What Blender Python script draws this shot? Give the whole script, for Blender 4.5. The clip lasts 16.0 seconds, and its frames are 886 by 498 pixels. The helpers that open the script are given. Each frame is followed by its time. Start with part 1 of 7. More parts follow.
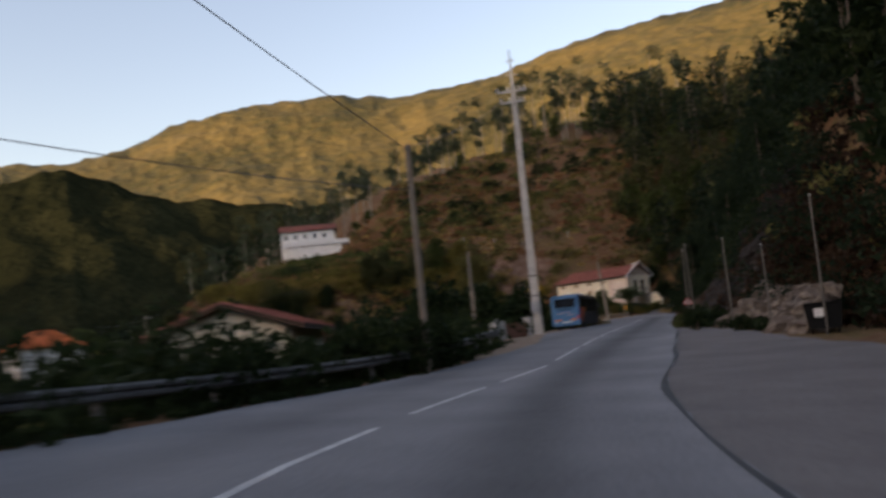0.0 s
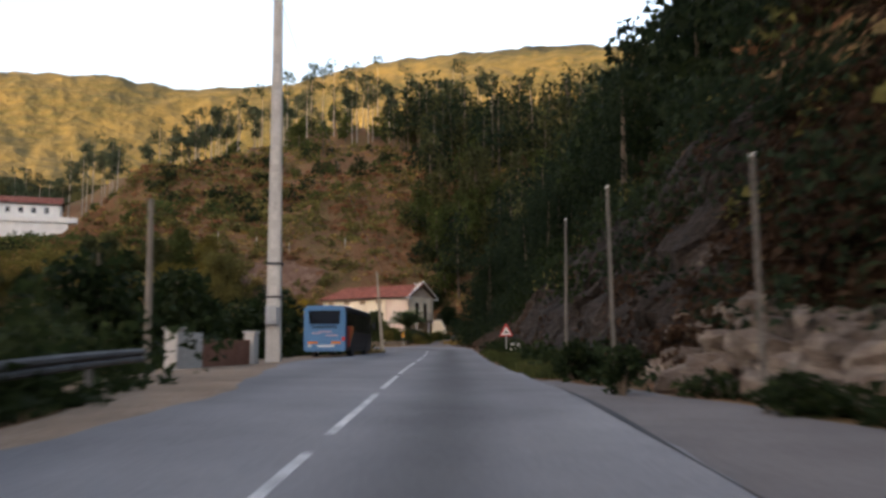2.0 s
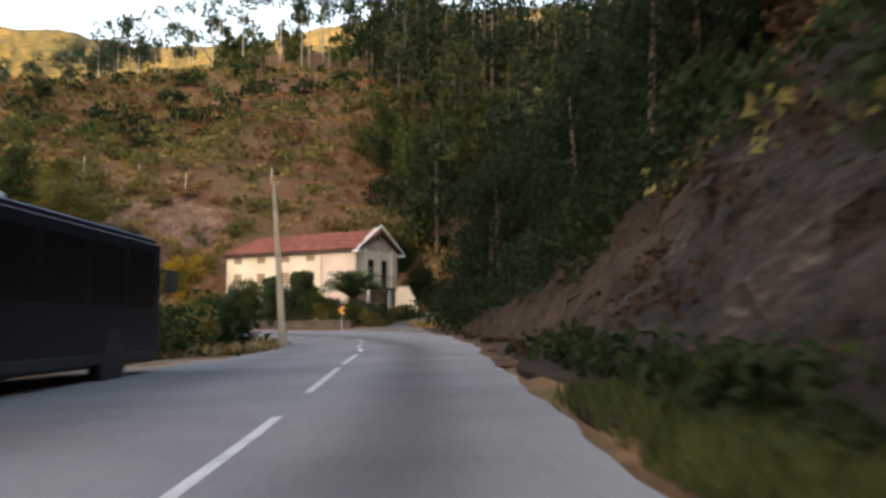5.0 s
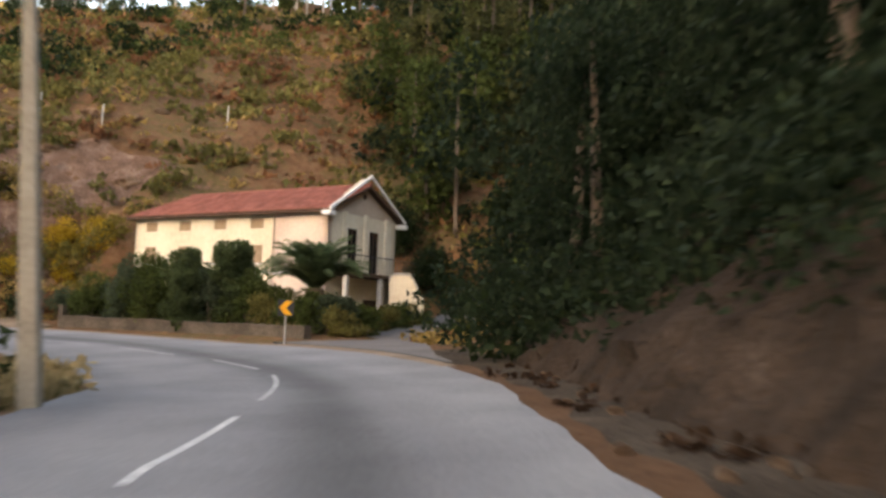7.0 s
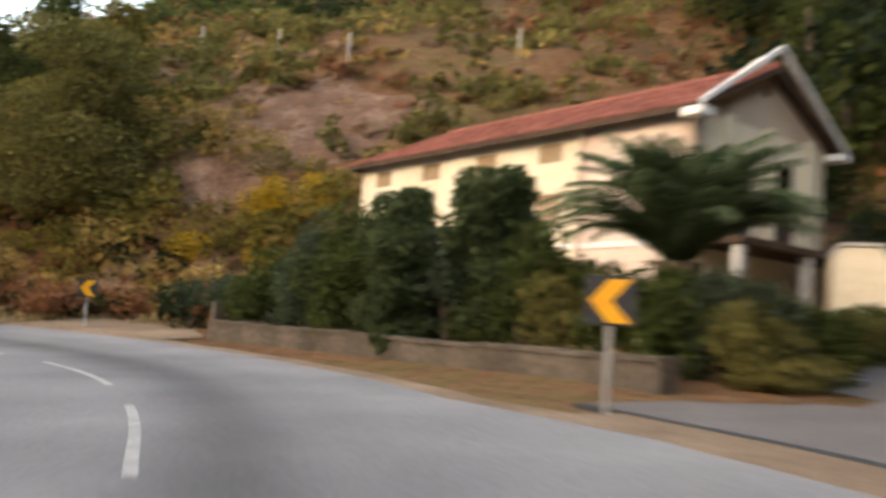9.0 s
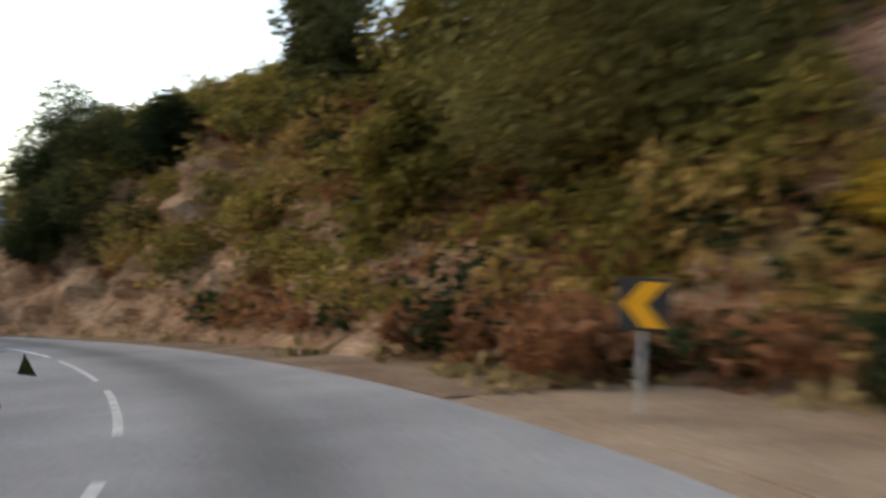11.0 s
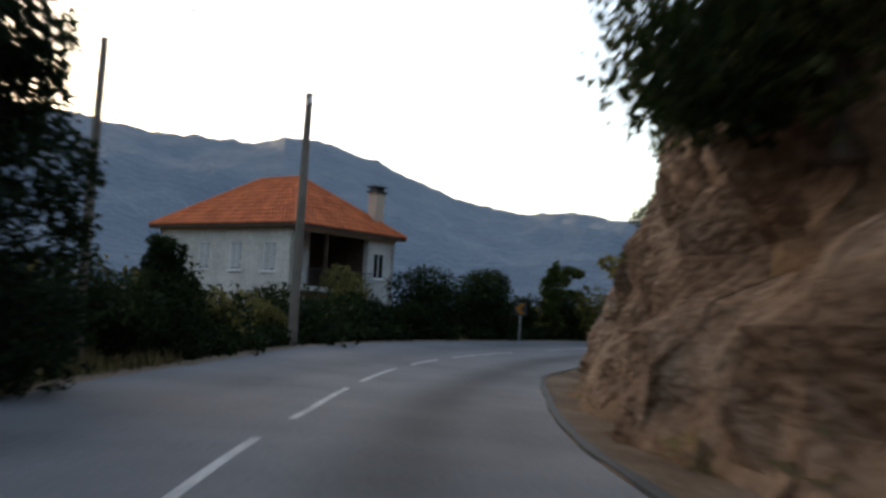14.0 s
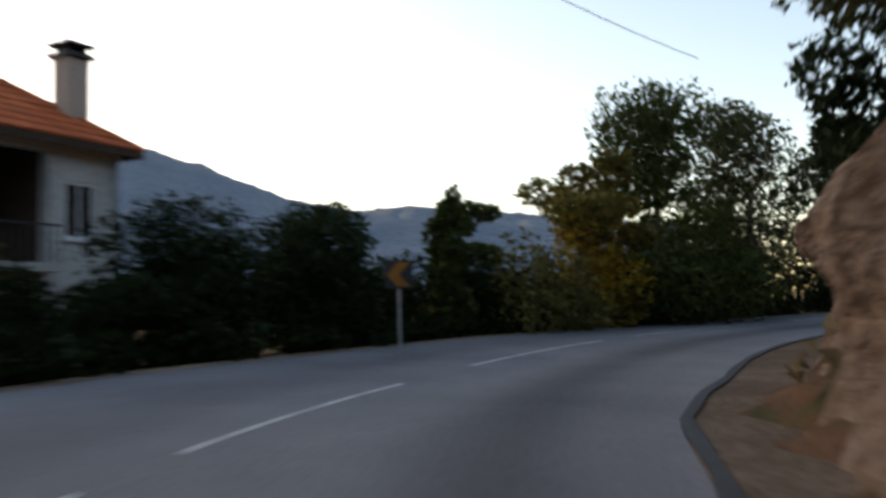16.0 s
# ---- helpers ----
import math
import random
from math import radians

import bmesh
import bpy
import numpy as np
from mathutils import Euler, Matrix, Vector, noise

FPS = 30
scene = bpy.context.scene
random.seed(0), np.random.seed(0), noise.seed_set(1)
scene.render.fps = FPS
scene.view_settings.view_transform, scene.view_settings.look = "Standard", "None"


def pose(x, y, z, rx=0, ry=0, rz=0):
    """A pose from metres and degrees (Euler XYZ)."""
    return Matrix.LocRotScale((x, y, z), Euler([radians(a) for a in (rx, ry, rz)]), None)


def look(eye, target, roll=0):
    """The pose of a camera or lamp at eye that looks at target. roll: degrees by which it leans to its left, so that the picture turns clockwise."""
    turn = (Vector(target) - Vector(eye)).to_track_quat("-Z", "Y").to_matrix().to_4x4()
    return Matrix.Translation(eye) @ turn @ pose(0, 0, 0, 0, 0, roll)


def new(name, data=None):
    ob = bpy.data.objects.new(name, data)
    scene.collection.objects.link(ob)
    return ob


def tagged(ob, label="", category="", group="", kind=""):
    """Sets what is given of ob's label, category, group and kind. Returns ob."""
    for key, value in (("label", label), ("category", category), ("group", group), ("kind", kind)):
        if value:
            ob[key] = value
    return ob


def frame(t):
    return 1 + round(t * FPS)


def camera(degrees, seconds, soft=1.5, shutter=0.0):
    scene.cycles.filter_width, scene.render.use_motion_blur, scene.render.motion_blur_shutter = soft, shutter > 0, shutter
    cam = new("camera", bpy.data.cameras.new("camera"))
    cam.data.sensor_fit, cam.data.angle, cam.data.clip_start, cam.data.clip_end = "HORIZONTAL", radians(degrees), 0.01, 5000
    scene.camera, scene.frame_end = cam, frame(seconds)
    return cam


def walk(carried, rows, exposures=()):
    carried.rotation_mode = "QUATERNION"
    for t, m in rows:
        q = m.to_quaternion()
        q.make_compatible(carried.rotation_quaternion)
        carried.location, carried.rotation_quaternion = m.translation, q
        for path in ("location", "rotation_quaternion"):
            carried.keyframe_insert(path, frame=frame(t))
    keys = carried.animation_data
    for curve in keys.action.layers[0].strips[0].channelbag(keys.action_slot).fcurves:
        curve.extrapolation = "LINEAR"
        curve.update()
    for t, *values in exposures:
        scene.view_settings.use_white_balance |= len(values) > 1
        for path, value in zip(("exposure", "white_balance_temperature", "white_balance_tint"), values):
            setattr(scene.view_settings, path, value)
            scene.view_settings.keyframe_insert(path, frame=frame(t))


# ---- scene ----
cam = camera(53.3, 16.0, soft=2.9, shutter=0.7)
PATH = [
    (0, (-0.357, -1.339, 1.525), (-0.355, 0.651, 1.726), -5.6),
    (0.5, (0.067, 4.955, 1.552), (0.256, 6.936, 1.753), -4.1),
    (1, (0.874, 11.491, 1.555), (1.246, 13.446, 1.76), -2.5),
    (1.5, (2.188, 17.984, 1.545), (2.636, 19.921, 1.759), -1.2),
    (2, (3.685, 24.852, 1.655), (4.183, 26.776, 1.881), -0.4),
    (2.5, (5.694, 32.131, 1.918), (6.217, 34.049, 2.142), -1.1),
    (3, (7.826, 39.619, 2.2), (8.367, 41.534, 2.404), -1.2),
    (3.5, (9.793, 46.852, 2.228), (10.344, 48.764, 2.43), -0.9),
    (4, (11.715, 54.111, 2.247), (12.268, 56.024, 2.438), -0.7),
    (6.5, (20.655, 88.087, 2.832), (21.198, 90.005, 2.999), 1.5),
    (7, (22.421, 94.917, 2.956), (22.95, 96.838, 3.129), 2.1),
    (7.5, (23.842, 101.171, 2.911), (24.299, 103.11, 3.09), 2.5),
    (8, (24.577, 106.958, 2.868), (24.904, 108.923, 3.049), 2.8),
    (8.5, (25.108, 112.678, 2.952), (25.214, 114.668, 3.126), 3.4),
    (9, (24.601, 118.546, 2.943), (24.427, 120.531, 3.123), 3.7),
    (9.5, (23.13, 124.025, 3.037), (22.655, 125.958, 3.228), 3.7),
    (10, (21.527, 128.386, 3.179), (20.716, 130.204, 3.366), 2.7),
    (10.5, (19.08, 133.316, 3.126), (18.028, 134.999, 3.303), 2.97),
    (11, (15.182, 138.256, 3.127), (13.85, 139.731, 3.302), 3.91),
    (11.5, (10.213, 142.571, 3.126), (8.651, 143.804, 3.301), 5.54),
    (12, (4.483, 146.033, 3.125), (2.749, 147.012, 3.299), 6.74),
    (12.5, (-1.487, 148.53, 3.124), (-3.338, 149.27, 3.282), 6.6),
    (13, (-7.608, 150.471, 3.069), (-9.535, 150.986, 3.219), 5.5),
    (13.5, (-13.478, 151.641, 2.937), (-15.445, 151.977, 3.068), 5.1),
    (14, (-19.877, 152.65, 2.794), (-21.86, 152.873, 2.926), 3.3),
    (14.5, (-25.896, 153.373, 2.691), (-27.882, 153.563, 2.822), 1.2),
    (15, (-32.391, 154.087, 2.413), (-34.371, 154.337, 2.542), -0.2),
    (15.5, (-38.051, 155.155, 2.307), (-40.01, 155.532, 2.444), -0.8),
    (16, (-44.103, 156.821, 2.162), (-46.012, 157.401, 2.297), -1.5),
]
walk(cam, [(t, look(eye, target, roll)) for t, eye, target, roll in PATH],
     exposures=[(0, 1.25, 7800, 24), (1.5, 1.85, 8100, 22), (3.5, 2.45, 8300, 20), (7, 2.85, 9300, 19), (9, 3.0, 9500, 17), (10, 2.8, 9200, 14), (12.3, 2.2, 7900, 14), (14, 1.55, 7500, 14), (16, 1.4, 7500, 16)])

# ---- world and sun ----
SUN_AZ, SUN_EL = 128.0, 12.5        # degrees to the left of +y, and above the horizon
world = bpy.data.worlds.new("sky")
scene.world = world
world.use_nodes = True
wn = world.node_tree.nodes
sky = wn.new("ShaderNodeTexSky")
sky.sky_type = "NISHITA"
sky.sun_disc = False
sky.sun_elevation = radians(SUN_EL)
sky.sun_rotation = radians(-SUN_AZ)
sky.air_density, sky.dust_density, sky.ozone_density = 1.0, 1.6, 1.0
world.node_tree.links.new(sky.outputs[0], wn["Background"].inputs[0])
wn["Background"].inputs[1].default_value = 0.15
sun = new("sun", bpy.data.lights.new("sun", "SUN"))
sun.data.energy, sun.data.angle, sun.data.color = 2.0, radians(0.5), (1.0, 0.80, 0.52)
sa, se = radians(SUN_AZ), radians(SUN_EL)
to_sun = Vector((-math.sin(sa) * math.cos(se), math.cos(sa) * math.cos(se), math.sin(se)))
sun.matrix_world = look((0, 0, 300), Vector((0, 0, 300)) - to_sun)


# ---- materials ----
def material(name, stops, scale=1.0, fine=12.0, rough=0.9, bump=0.3, bump_scale=30.0, metal=0.0, dist=0.02, jitter=0.0, spec=0.3):
    """Procedural surface: a ramp over two scales of noise, with fine relief and a tint for each piece."""
    m = bpy.data.materials.new(name)
    m.use_nodes = True
    nt = m.node_tree
    n, l = nt.nodes, nt.links
    bsdf = n["Principled BSDF"]
    co = n.new("ShaderNodeTexCoord")
    big = n.new("ShaderNodeTexNoise")
    big.inputs["Scale"].default_value, big.inputs["Detail"].default_value = scale, 5
    small = n.new("ShaderNodeTexNoise")
    small.inputs["Scale"].default_value, small.inputs["Detail"].default_value = fine * scale, 4
    mix = n.new("ShaderNodeMath")
    mix.operation = "MULTIPLY_ADD"
    mix.inputs[1].default_value, mix.inputs[2].default_value = 0.45, 0.0
    add = n.new("ShaderNodeMath")
    add.operation = "MULTIPLY_ADD"
    add.inputs[1].default_value = 0.55
    ramp = n.new("ShaderNodeValToRGB")
    el = ramp.color_ramp.elements
    while len(el) < len(stops):
        el.new(0.5)
    for i, (pos, col) in enumerate(stops):
        el[i].position, el[i].color = pos, (*col, 1)
    for tex in (big, small):
        l.new(co.outputs["Object"], tex.inputs["Vector"])
    l.new(small.outputs[0], mix.inputs[0])
    l.new(big.outputs[0], add.inputs[0])
    l.new(mix.outputs[0], add.inputs[2])
    l.new(add.outputs[0], ramp.inputs[0])
    colour = ramp.outputs[0]
    if jitter:
        geo = n.new("ShaderNodeNewGeometry")
        info = n.new("ShaderNodeObjectInfo")
        s = n.new("ShaderNodeMath")
        s.operation = "ADD"
        l.new(geo.outputs["Random Per Island"], s.inputs[0])
        l.new(info.outputs["Random"], s.inputs[1])
        fr = n.new("ShaderNodeMath")
        fr.operation = "FRACT"
        l.new(s.outputs[0], fr.inputs[0])
        mr = n.new("ShaderNodeMapRange")
        mr.inputs[3].default_value, mr.inputs[4].default_value = 1 - jitter, 1 + jitter
        l.new(fr.outputs[0], mr.inputs[0])
        hsv = n.new("ShaderNodeHueSaturation")
        l.new(mr.outputs[0], hsv.inputs["Value"])
        l.new(colour, hsv.inputs["Color"])
        colour = hsv.outputs[0]
    l.new(colour, bsdf.inputs["Base Color"])
    bsdf.inputs["Roughness"].default_value = rough
    bsdf.inputs["Metallic"].default_value = metal
    bsdf.inputs["Specular IOR Level"].default_value = spec if rough > 0.6 else 0.5
    if bump:
        bt = n.new("ShaderNodeTexNoise")
        bt.inputs["Scale"].default_value, bt.inputs["Detail"].default_value = bump_scale, 6
        b = n.new("ShaderNodeBump")
        b.inputs["Strength"].default_value, b.inputs["Distance"].default_value = bump, dist
        l.new(co.outputs["Object"], bt.inputs["Vector"])
        l.new(bt.outputs[0], b.inputs["Height"])
        l.new(b.outputs[0], bsdf.inputs["Normal"])
    return m


def tone(name, a, b, **kw):
    return material(name, [(0.35, a), (0.65, b)], **kw)


ASPHALT = material("asphalt", [(0.3, (0.115, 0.116, 0.121)), (0.5, (0.172, 0.172, 0.178)), (0.7, (0.22, 0.219, 0.222))], scale=0.35, fine=40, rough=0.9, bump=0.5, bump_scale=120, dist=0.006, spec=0.12)
LAYBY = material("old asphalt", [(0.3, (0.10, 0.09, 0.085)), (0.5, (0.135, 0.12, 0.115)), (0.7, (0.18, 0.165, 0.155))], scale=0.5, fine=22, bump=0.5, bump_scale=60, dist=0.015)
WORNPAINT = tone("worn road paint", (0.20, 0.20, 0.20), (0.40, 0.40, 0.39), scale=2.4, fine=12, rough=0.8, bump=0.3, bump_scale=80, dist=0.004)
PAINT = tone("road paint", (0.24, 0.24, 0.24), (0.60, 0.60, 0.59), scale=2.0, fine=14, rough=0.7, bump=0.3, bump_scale=80, dist=0.004)
TAR = tone("tar seam", (0.02, 0.02, 0.021), (0.045, 0.045, 0.045), scale=2, rough=0.7)
DIRT = material("dirt", [(0.3, (0.13, 0.085, 0.055)), (0.5, (0.22, 0.15, 0.10)), (0.7, (0.32, 0.24, 0.17))], scale=0.6, fine=16, bump=0.8, bump_scale=18, dist=0.05)
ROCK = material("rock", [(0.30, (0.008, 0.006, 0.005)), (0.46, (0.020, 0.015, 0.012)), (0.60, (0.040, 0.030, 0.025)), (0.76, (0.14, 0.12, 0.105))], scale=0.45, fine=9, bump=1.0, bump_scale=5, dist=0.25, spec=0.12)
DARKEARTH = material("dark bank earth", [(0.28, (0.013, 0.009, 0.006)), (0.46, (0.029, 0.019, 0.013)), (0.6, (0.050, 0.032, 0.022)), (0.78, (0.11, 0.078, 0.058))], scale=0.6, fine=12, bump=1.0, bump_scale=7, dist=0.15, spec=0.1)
MIDEARTH = material("dusty earth", [(0.3, (0.085, 0.055, 0.036)), (0.5, (0.15, 0.10, 0.066)), (0.7, (0.25, 0.18, 0.128))], scale=0.6, fine=16, bump=0.8, bump_scale=18, dist=0.05, spec=0.1)
BANKEARTH = material("stony bank earth", [(0.28, (0.022, 0.016, 0.012)), (0.46, (0.052, 0.038, 0.027)), (0.6, (0.082, 0.060, 0.043)), (0.78, (0.16, 0.125, 0.098))], scale=0.7, fine=12, bump=1.0, bump_scale=8, dist=0.12, spec=0.1)
REDEARTH = material("reddish earth", [(0.3, (0.050, 0.026, 0.014)), (0.5, (0.098, 0.050, 0.026)), (0.7, (0.175, 0.095, 0.056))], scale=0.6, fine=16, bump=0.8, bump_scale=18, dist=0.05, spec=0.1)
PINKEARTH = material("pinkish earth", [(0.3, (0.085, 0.045, 0.028)), (0.5, (0.175, 0.100, 0.068)), (0.7, (0.32, 0.215, 0.165))], scale=0.9, fine=9, bump=1.0, bump_scale=4, dist=0.3, spec=0.1)
EARTHROCK = material("earthy rock", [(0.28, (0.062, 0.032, 0.018)), (0.44, (0.165, 0.092, 0.053)), (0.58, (0.285, 0.180, 0.116)), (0.76, (0.47, 0.37, 0.295))], scale=0.5, fine=11, bump=1.0, bump_scale=6, dist=0.22, spec=0.15)
STONE = material("granite", [(0.3, (0.055, 0.038, 0.030)), (0.5, (0.13, 0.098, 0.078)), (0.7, (0.28, 0.23, 0.19))], scale=1.2, fine=10, bump=0.9, bump_scale=9, dist=0.07, jitter=0.3, spec=0.2)
CONCRETE = tone("concrete", (0.40, 0.38, 0.35), (0.56, 0.54, 0.50), scale=0.8, fine=12, bump=0.4, bump_scale=24, dist=0.01)
OLDCONCRETE = tone("weathered concrete", (0.21, 0.18, 0.14), (0.36, 0.32, 0.26), scale=0.9, fine=10, bump=0.5, bump_scale=20, dist=0.01)
GREYPOST = tone("grey weathered wood", (0.085, 0.075, 0.063), (0.165, 0.148, 0.128), scale=2.0, bump=0.4, bump_scale=30)
WOODPOLE = tone("weathered pole", (0.16, 0.13, 0.10), (0.27, 0.23, 0.19), scale=1.5, bump=0.5, bump_scale=30)
GALV = tone("galvanised steel", (0.33, 0.34, 0.35), (0.5, 0.51, 0.52), scale=1.5, rough=0.45, metal=0.7, bump=0.1)
OLDSTEEL = tone("weathered steel", (0.07, 0.067, 0.064), (0.19, 0.186, 0.18), scale=1.5, rough=0.75, metal=0.2, bump=0.2)
DARKMETAL = tone("dark metal", (0.02, 0.02, 0.022), (0.045, 0.045, 0.05), rough=0.5, metal=0.3, bump=0.1)
CREAM = material("cream render", [(0.3, (0.62, 0.52, 0.38)), (0.5, (0.74, 0.65, 0.50)), (0.7, (0.80, 0.73, 0.60))], scale=0.5, fine=9, bump=0.3, bump_scale=20)
PINK = tone("faded pink render", (0.62, 0.46, 0.38), (0.76, 0.65, 0.55), scale=0.6, bump=0.3)
WHITE = tone("white paint", (0.68, 0.67, 0.64), (0.82, 0.81, 0.79), scale=1.0, bump=0.15)
PALESTONE = material("pale rendered masonry", [(0.3, (0.40, 0.375, 0.335)), (0.5, (0.56, 0.53, 0.48)), (0.7, (0.72, 0.69, 0.63))], scale=0.9, fine=8, bump=0.6, bump_scale=10, dist=0.03)
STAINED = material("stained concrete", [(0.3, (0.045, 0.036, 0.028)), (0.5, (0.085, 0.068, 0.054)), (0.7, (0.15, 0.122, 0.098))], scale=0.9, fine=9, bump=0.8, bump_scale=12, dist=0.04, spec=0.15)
GREYSTONE = material("grey masonry", [(0.3, (0.38, 0.365, 0.335)), (0.5, (0.55, 0.53, 0.49)), (0.7, (0.67, 0.645, 0.60))], scale=0.9, fine=8, bump=0.6, bump_scale=10, dist=0.03)
BROWNWALL = tone("brown render", (0.47, 0.36, 0.275), (0.60, 0.48, 0.38), scale=0.8, bump=0.4)
TILE_RED = tone("clay tile", (0.20, 0.062, 0.045), (0.32, 0.112, 0.082), scale=1.2, fine=6, jitter=0.2, bump=0.3)
TILE_ORANGE = tone("orange clay tile", (0.46, 0.105, 0.035), (0.64, 0.17, 0.06), scale=1.2, fine=6, jitter=0.16, bump=0.3)
SHUTTER = tone("brown shutter", (0.28, 0.19, 0.12), (0.40, 0.29, 0.19), scale=2, bump=0.3)
DARKWOOD = tone("dark wood", (0.05, 0.03, 0.02), (0.10, 0.06, 0.04), scale=2, bump=0.3)
BARK = tone("bark", (0.07, 0.05, 0.035), (0.17, 0.13, 0.10), scale=2, bump=0.8, bump_scale=14, dist=0.03)
PALEBARK = tone("pale bark", (0.22, 0.19, 0.16), (0.40, 0.36, 0.31), scale=1.5, bump=0.5)
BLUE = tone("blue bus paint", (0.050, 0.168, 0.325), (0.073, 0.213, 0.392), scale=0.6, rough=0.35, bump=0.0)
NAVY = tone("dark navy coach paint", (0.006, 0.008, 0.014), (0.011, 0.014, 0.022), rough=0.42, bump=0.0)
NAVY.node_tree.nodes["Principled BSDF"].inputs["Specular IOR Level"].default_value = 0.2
DARKPANE = tone("black tinted glass", (0.004, 0.005, 0.006), (0.007, 0.008, 0.009), rough=0.25, bump=0.0)
DARKPANE.node_tree.nodes["Principled BSDF"].inputs["Specular IOR Level"].default_value = 0.25
BLACKPAINT = tone("black car paint", (0.008, 0.009, 0.013), (0.014, 0.016, 0.021), rough=0.32, bump=0.0)
BLACKPAINT.node_tree.nodes["Principled BSDF"].inputs["Specular IOR Level"].default_value = 0.25
BLACKPLASTIC = tone("black plastic", (0.006, 0.006, 0.006), (0.014, 0.014, 0.014), rough=0.75, bump=0.1, spec=0.1)
RUBBER = tone("rubber", (0.015, 0.015, 0.015), (0.03, 0.03, 0.03), rough=0.9, bump=0.2)
ORANGE = tone("orange paint", (0.72, 0.16, 0.02), (0.85, 0.25, 0.03), rough=0.5, bump=0.0)
# sign amber darkened in colour to hold the shade at the far bend
SHADEAMBER = tone("shaded amber", (0.24, 0.085, 0.012), (0.40, 0.16, 0.02), scale=4.0, rough=0.7, bump=0.0)
SIGNYELLOW = tone("amber reflective", (0.80, 0.33, 0.01), (0.88, 0.42, 0.02), rough=0.5, bump=0.0)
SIGNBLACK = tone("sign black", (0.015, 0.015, 0.016), (0.03, 0.03, 0.03), rough=0.6, bump=0.0)
RED = tone("sign red", (0.52, 0.02, 0.02), (0.66, 0.04, 0.04), rough=0.5, bump=0.0)
CHROME = tone("chrome", (0.6, 0.6, 0.62), (0.75, 0.75, 0.77), rough=0.15, metal=1.0, bump=0.0)
LAMPGLASS = tone("lamp glass", (0.45, 0.46, 0.48), (0.6, 0.61, 0.63), rough=0.1, bump=0.0)
BOARD = tone("red-brown board", (0.20, 0.085, 0.055), (0.30, 0.14, 0.095), scale=1.5, bump=0.4)


def glass_dark(name, col):
    m = bpy.data.materials.new(name)
    m.use_nodes = True
    b = m.node_tree.nodes["Principled BSDF"]
    b.inputs["Base Color"].default_value = (*col, 1)
    b.inputs["Roughness"].default_value = 0.06
    b.inputs["Specular IOR Level"].default_value = 0.6
    return m


CARGLASS = glass_dark("car window glass", (0.006, 0.007, 0.009))
CARGLASS.node_tree.nodes["Principled BSDF"].inputs["Specular IOR Level"].default_value = 0.22
GLASS = glass_dark("tinted window glass", (0.012, 0.014, 0.018))


def leaf(name, a, b, c, jitter=0.35):
    m = material(name, [(0.3, a), (0.5, b), (0.7, c)], scale=0.25, fine=10, rough=0.75, bump=0.0, jitter=jitter, spec=0.12)
    n, l = m.node_tree.nodes, m.node_tree.links
    bsdf = n["Principled BSDF"]
    thin = n.new("ShaderNodeBsdfTranslucent")          # light passes through a leaf
    both = n.new("ShaderNodeMixShader")
    both.inputs[0].default_value = 0.4
    l.new(bsdf.inputs["Base Color"].links[0].from_socket, thin.inputs["Color"])
    l.new(bsdf.outputs[0], both.inputs[1])
    l.new(thin.outputs[0], both.inputs[2])
    l.new(both.outputs[0], n["Material Output"].inputs["Surface"])
    return m


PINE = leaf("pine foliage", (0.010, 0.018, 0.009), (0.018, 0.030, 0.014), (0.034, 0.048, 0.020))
EUCA = leaf("eucalyptus foliage", (0.035, 0.052, 0.030), (0.058, 0.078, 0.045), (0.085, 0.100, 0.055))
OLIVE = leaf("olive scrub", (0.069, 0.067, 0.022), (0.144, 0.127, 0.040), (0.241, 0.196, 0.067))
RUST = leaf("dry bracken", (0.127, 0.054, 0.028), (0.213, 0.094, 0.046), (0.299, 0.152, 0.076))
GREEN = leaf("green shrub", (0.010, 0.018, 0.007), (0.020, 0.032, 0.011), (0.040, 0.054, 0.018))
AUTUMN = leaf("yellowing olive foliage", (0.075, 0.065, 0.016), (0.160, 0.128, 0.030), (0.270, 0.205, 0.052))
GRASS = leaf("verge grass", (0.028, 0.038, 0.012), (0.055, 0.066, 0.021), (0.115, 0.105, 0.040))
DRYGRASS = leaf("dry grass", (0.16, 0.115, 0.055), (0.23, 0.17, 0.085), (0.30, 0.24, 0.13))
YELLOW = leaf("yellow broom", (0.260, 0.163, 0.019), (0.442, 0.286, 0.033), (0.585, 0.403, 0.065))
MIDGREEN = leaf("mid green foliage", (0.032, 0.046, 0.013), (0.060, 0.078, 0.021), (0.105, 0.120, 0.036))
GOLDFERN = leaf("golden bracken", (0.196, 0.121, 0.037), (0.310, 0.201, 0.067), (0.414, 0.287, 0.115))
# bracken brown darkened to carry the shade of the right-hand slope
SHADEFERN = leaf("shaded bracken", (0.024, 0.013, 0.008), (0.048, 0.025, 0.014), (0.085, 0.048, 0.027))
GARDENLEAF = leaf("garden foliage", (0.036, 0.052, 0.022), (0.066, 0.088, 0.036), (0.115, 0.135, 0.055))
WOODLEAF = leaf("woodland foliage", (0.034, 0.040, 0.016), (0.068, 0.072, 0.027), (0.130, 0.120, 0.045))
PALMLEAF = leaf("palm fronds", (0.050, 0.078, 0.036), (0.095, 0.130, 0.058), (0.15, 0.18, 0.085))


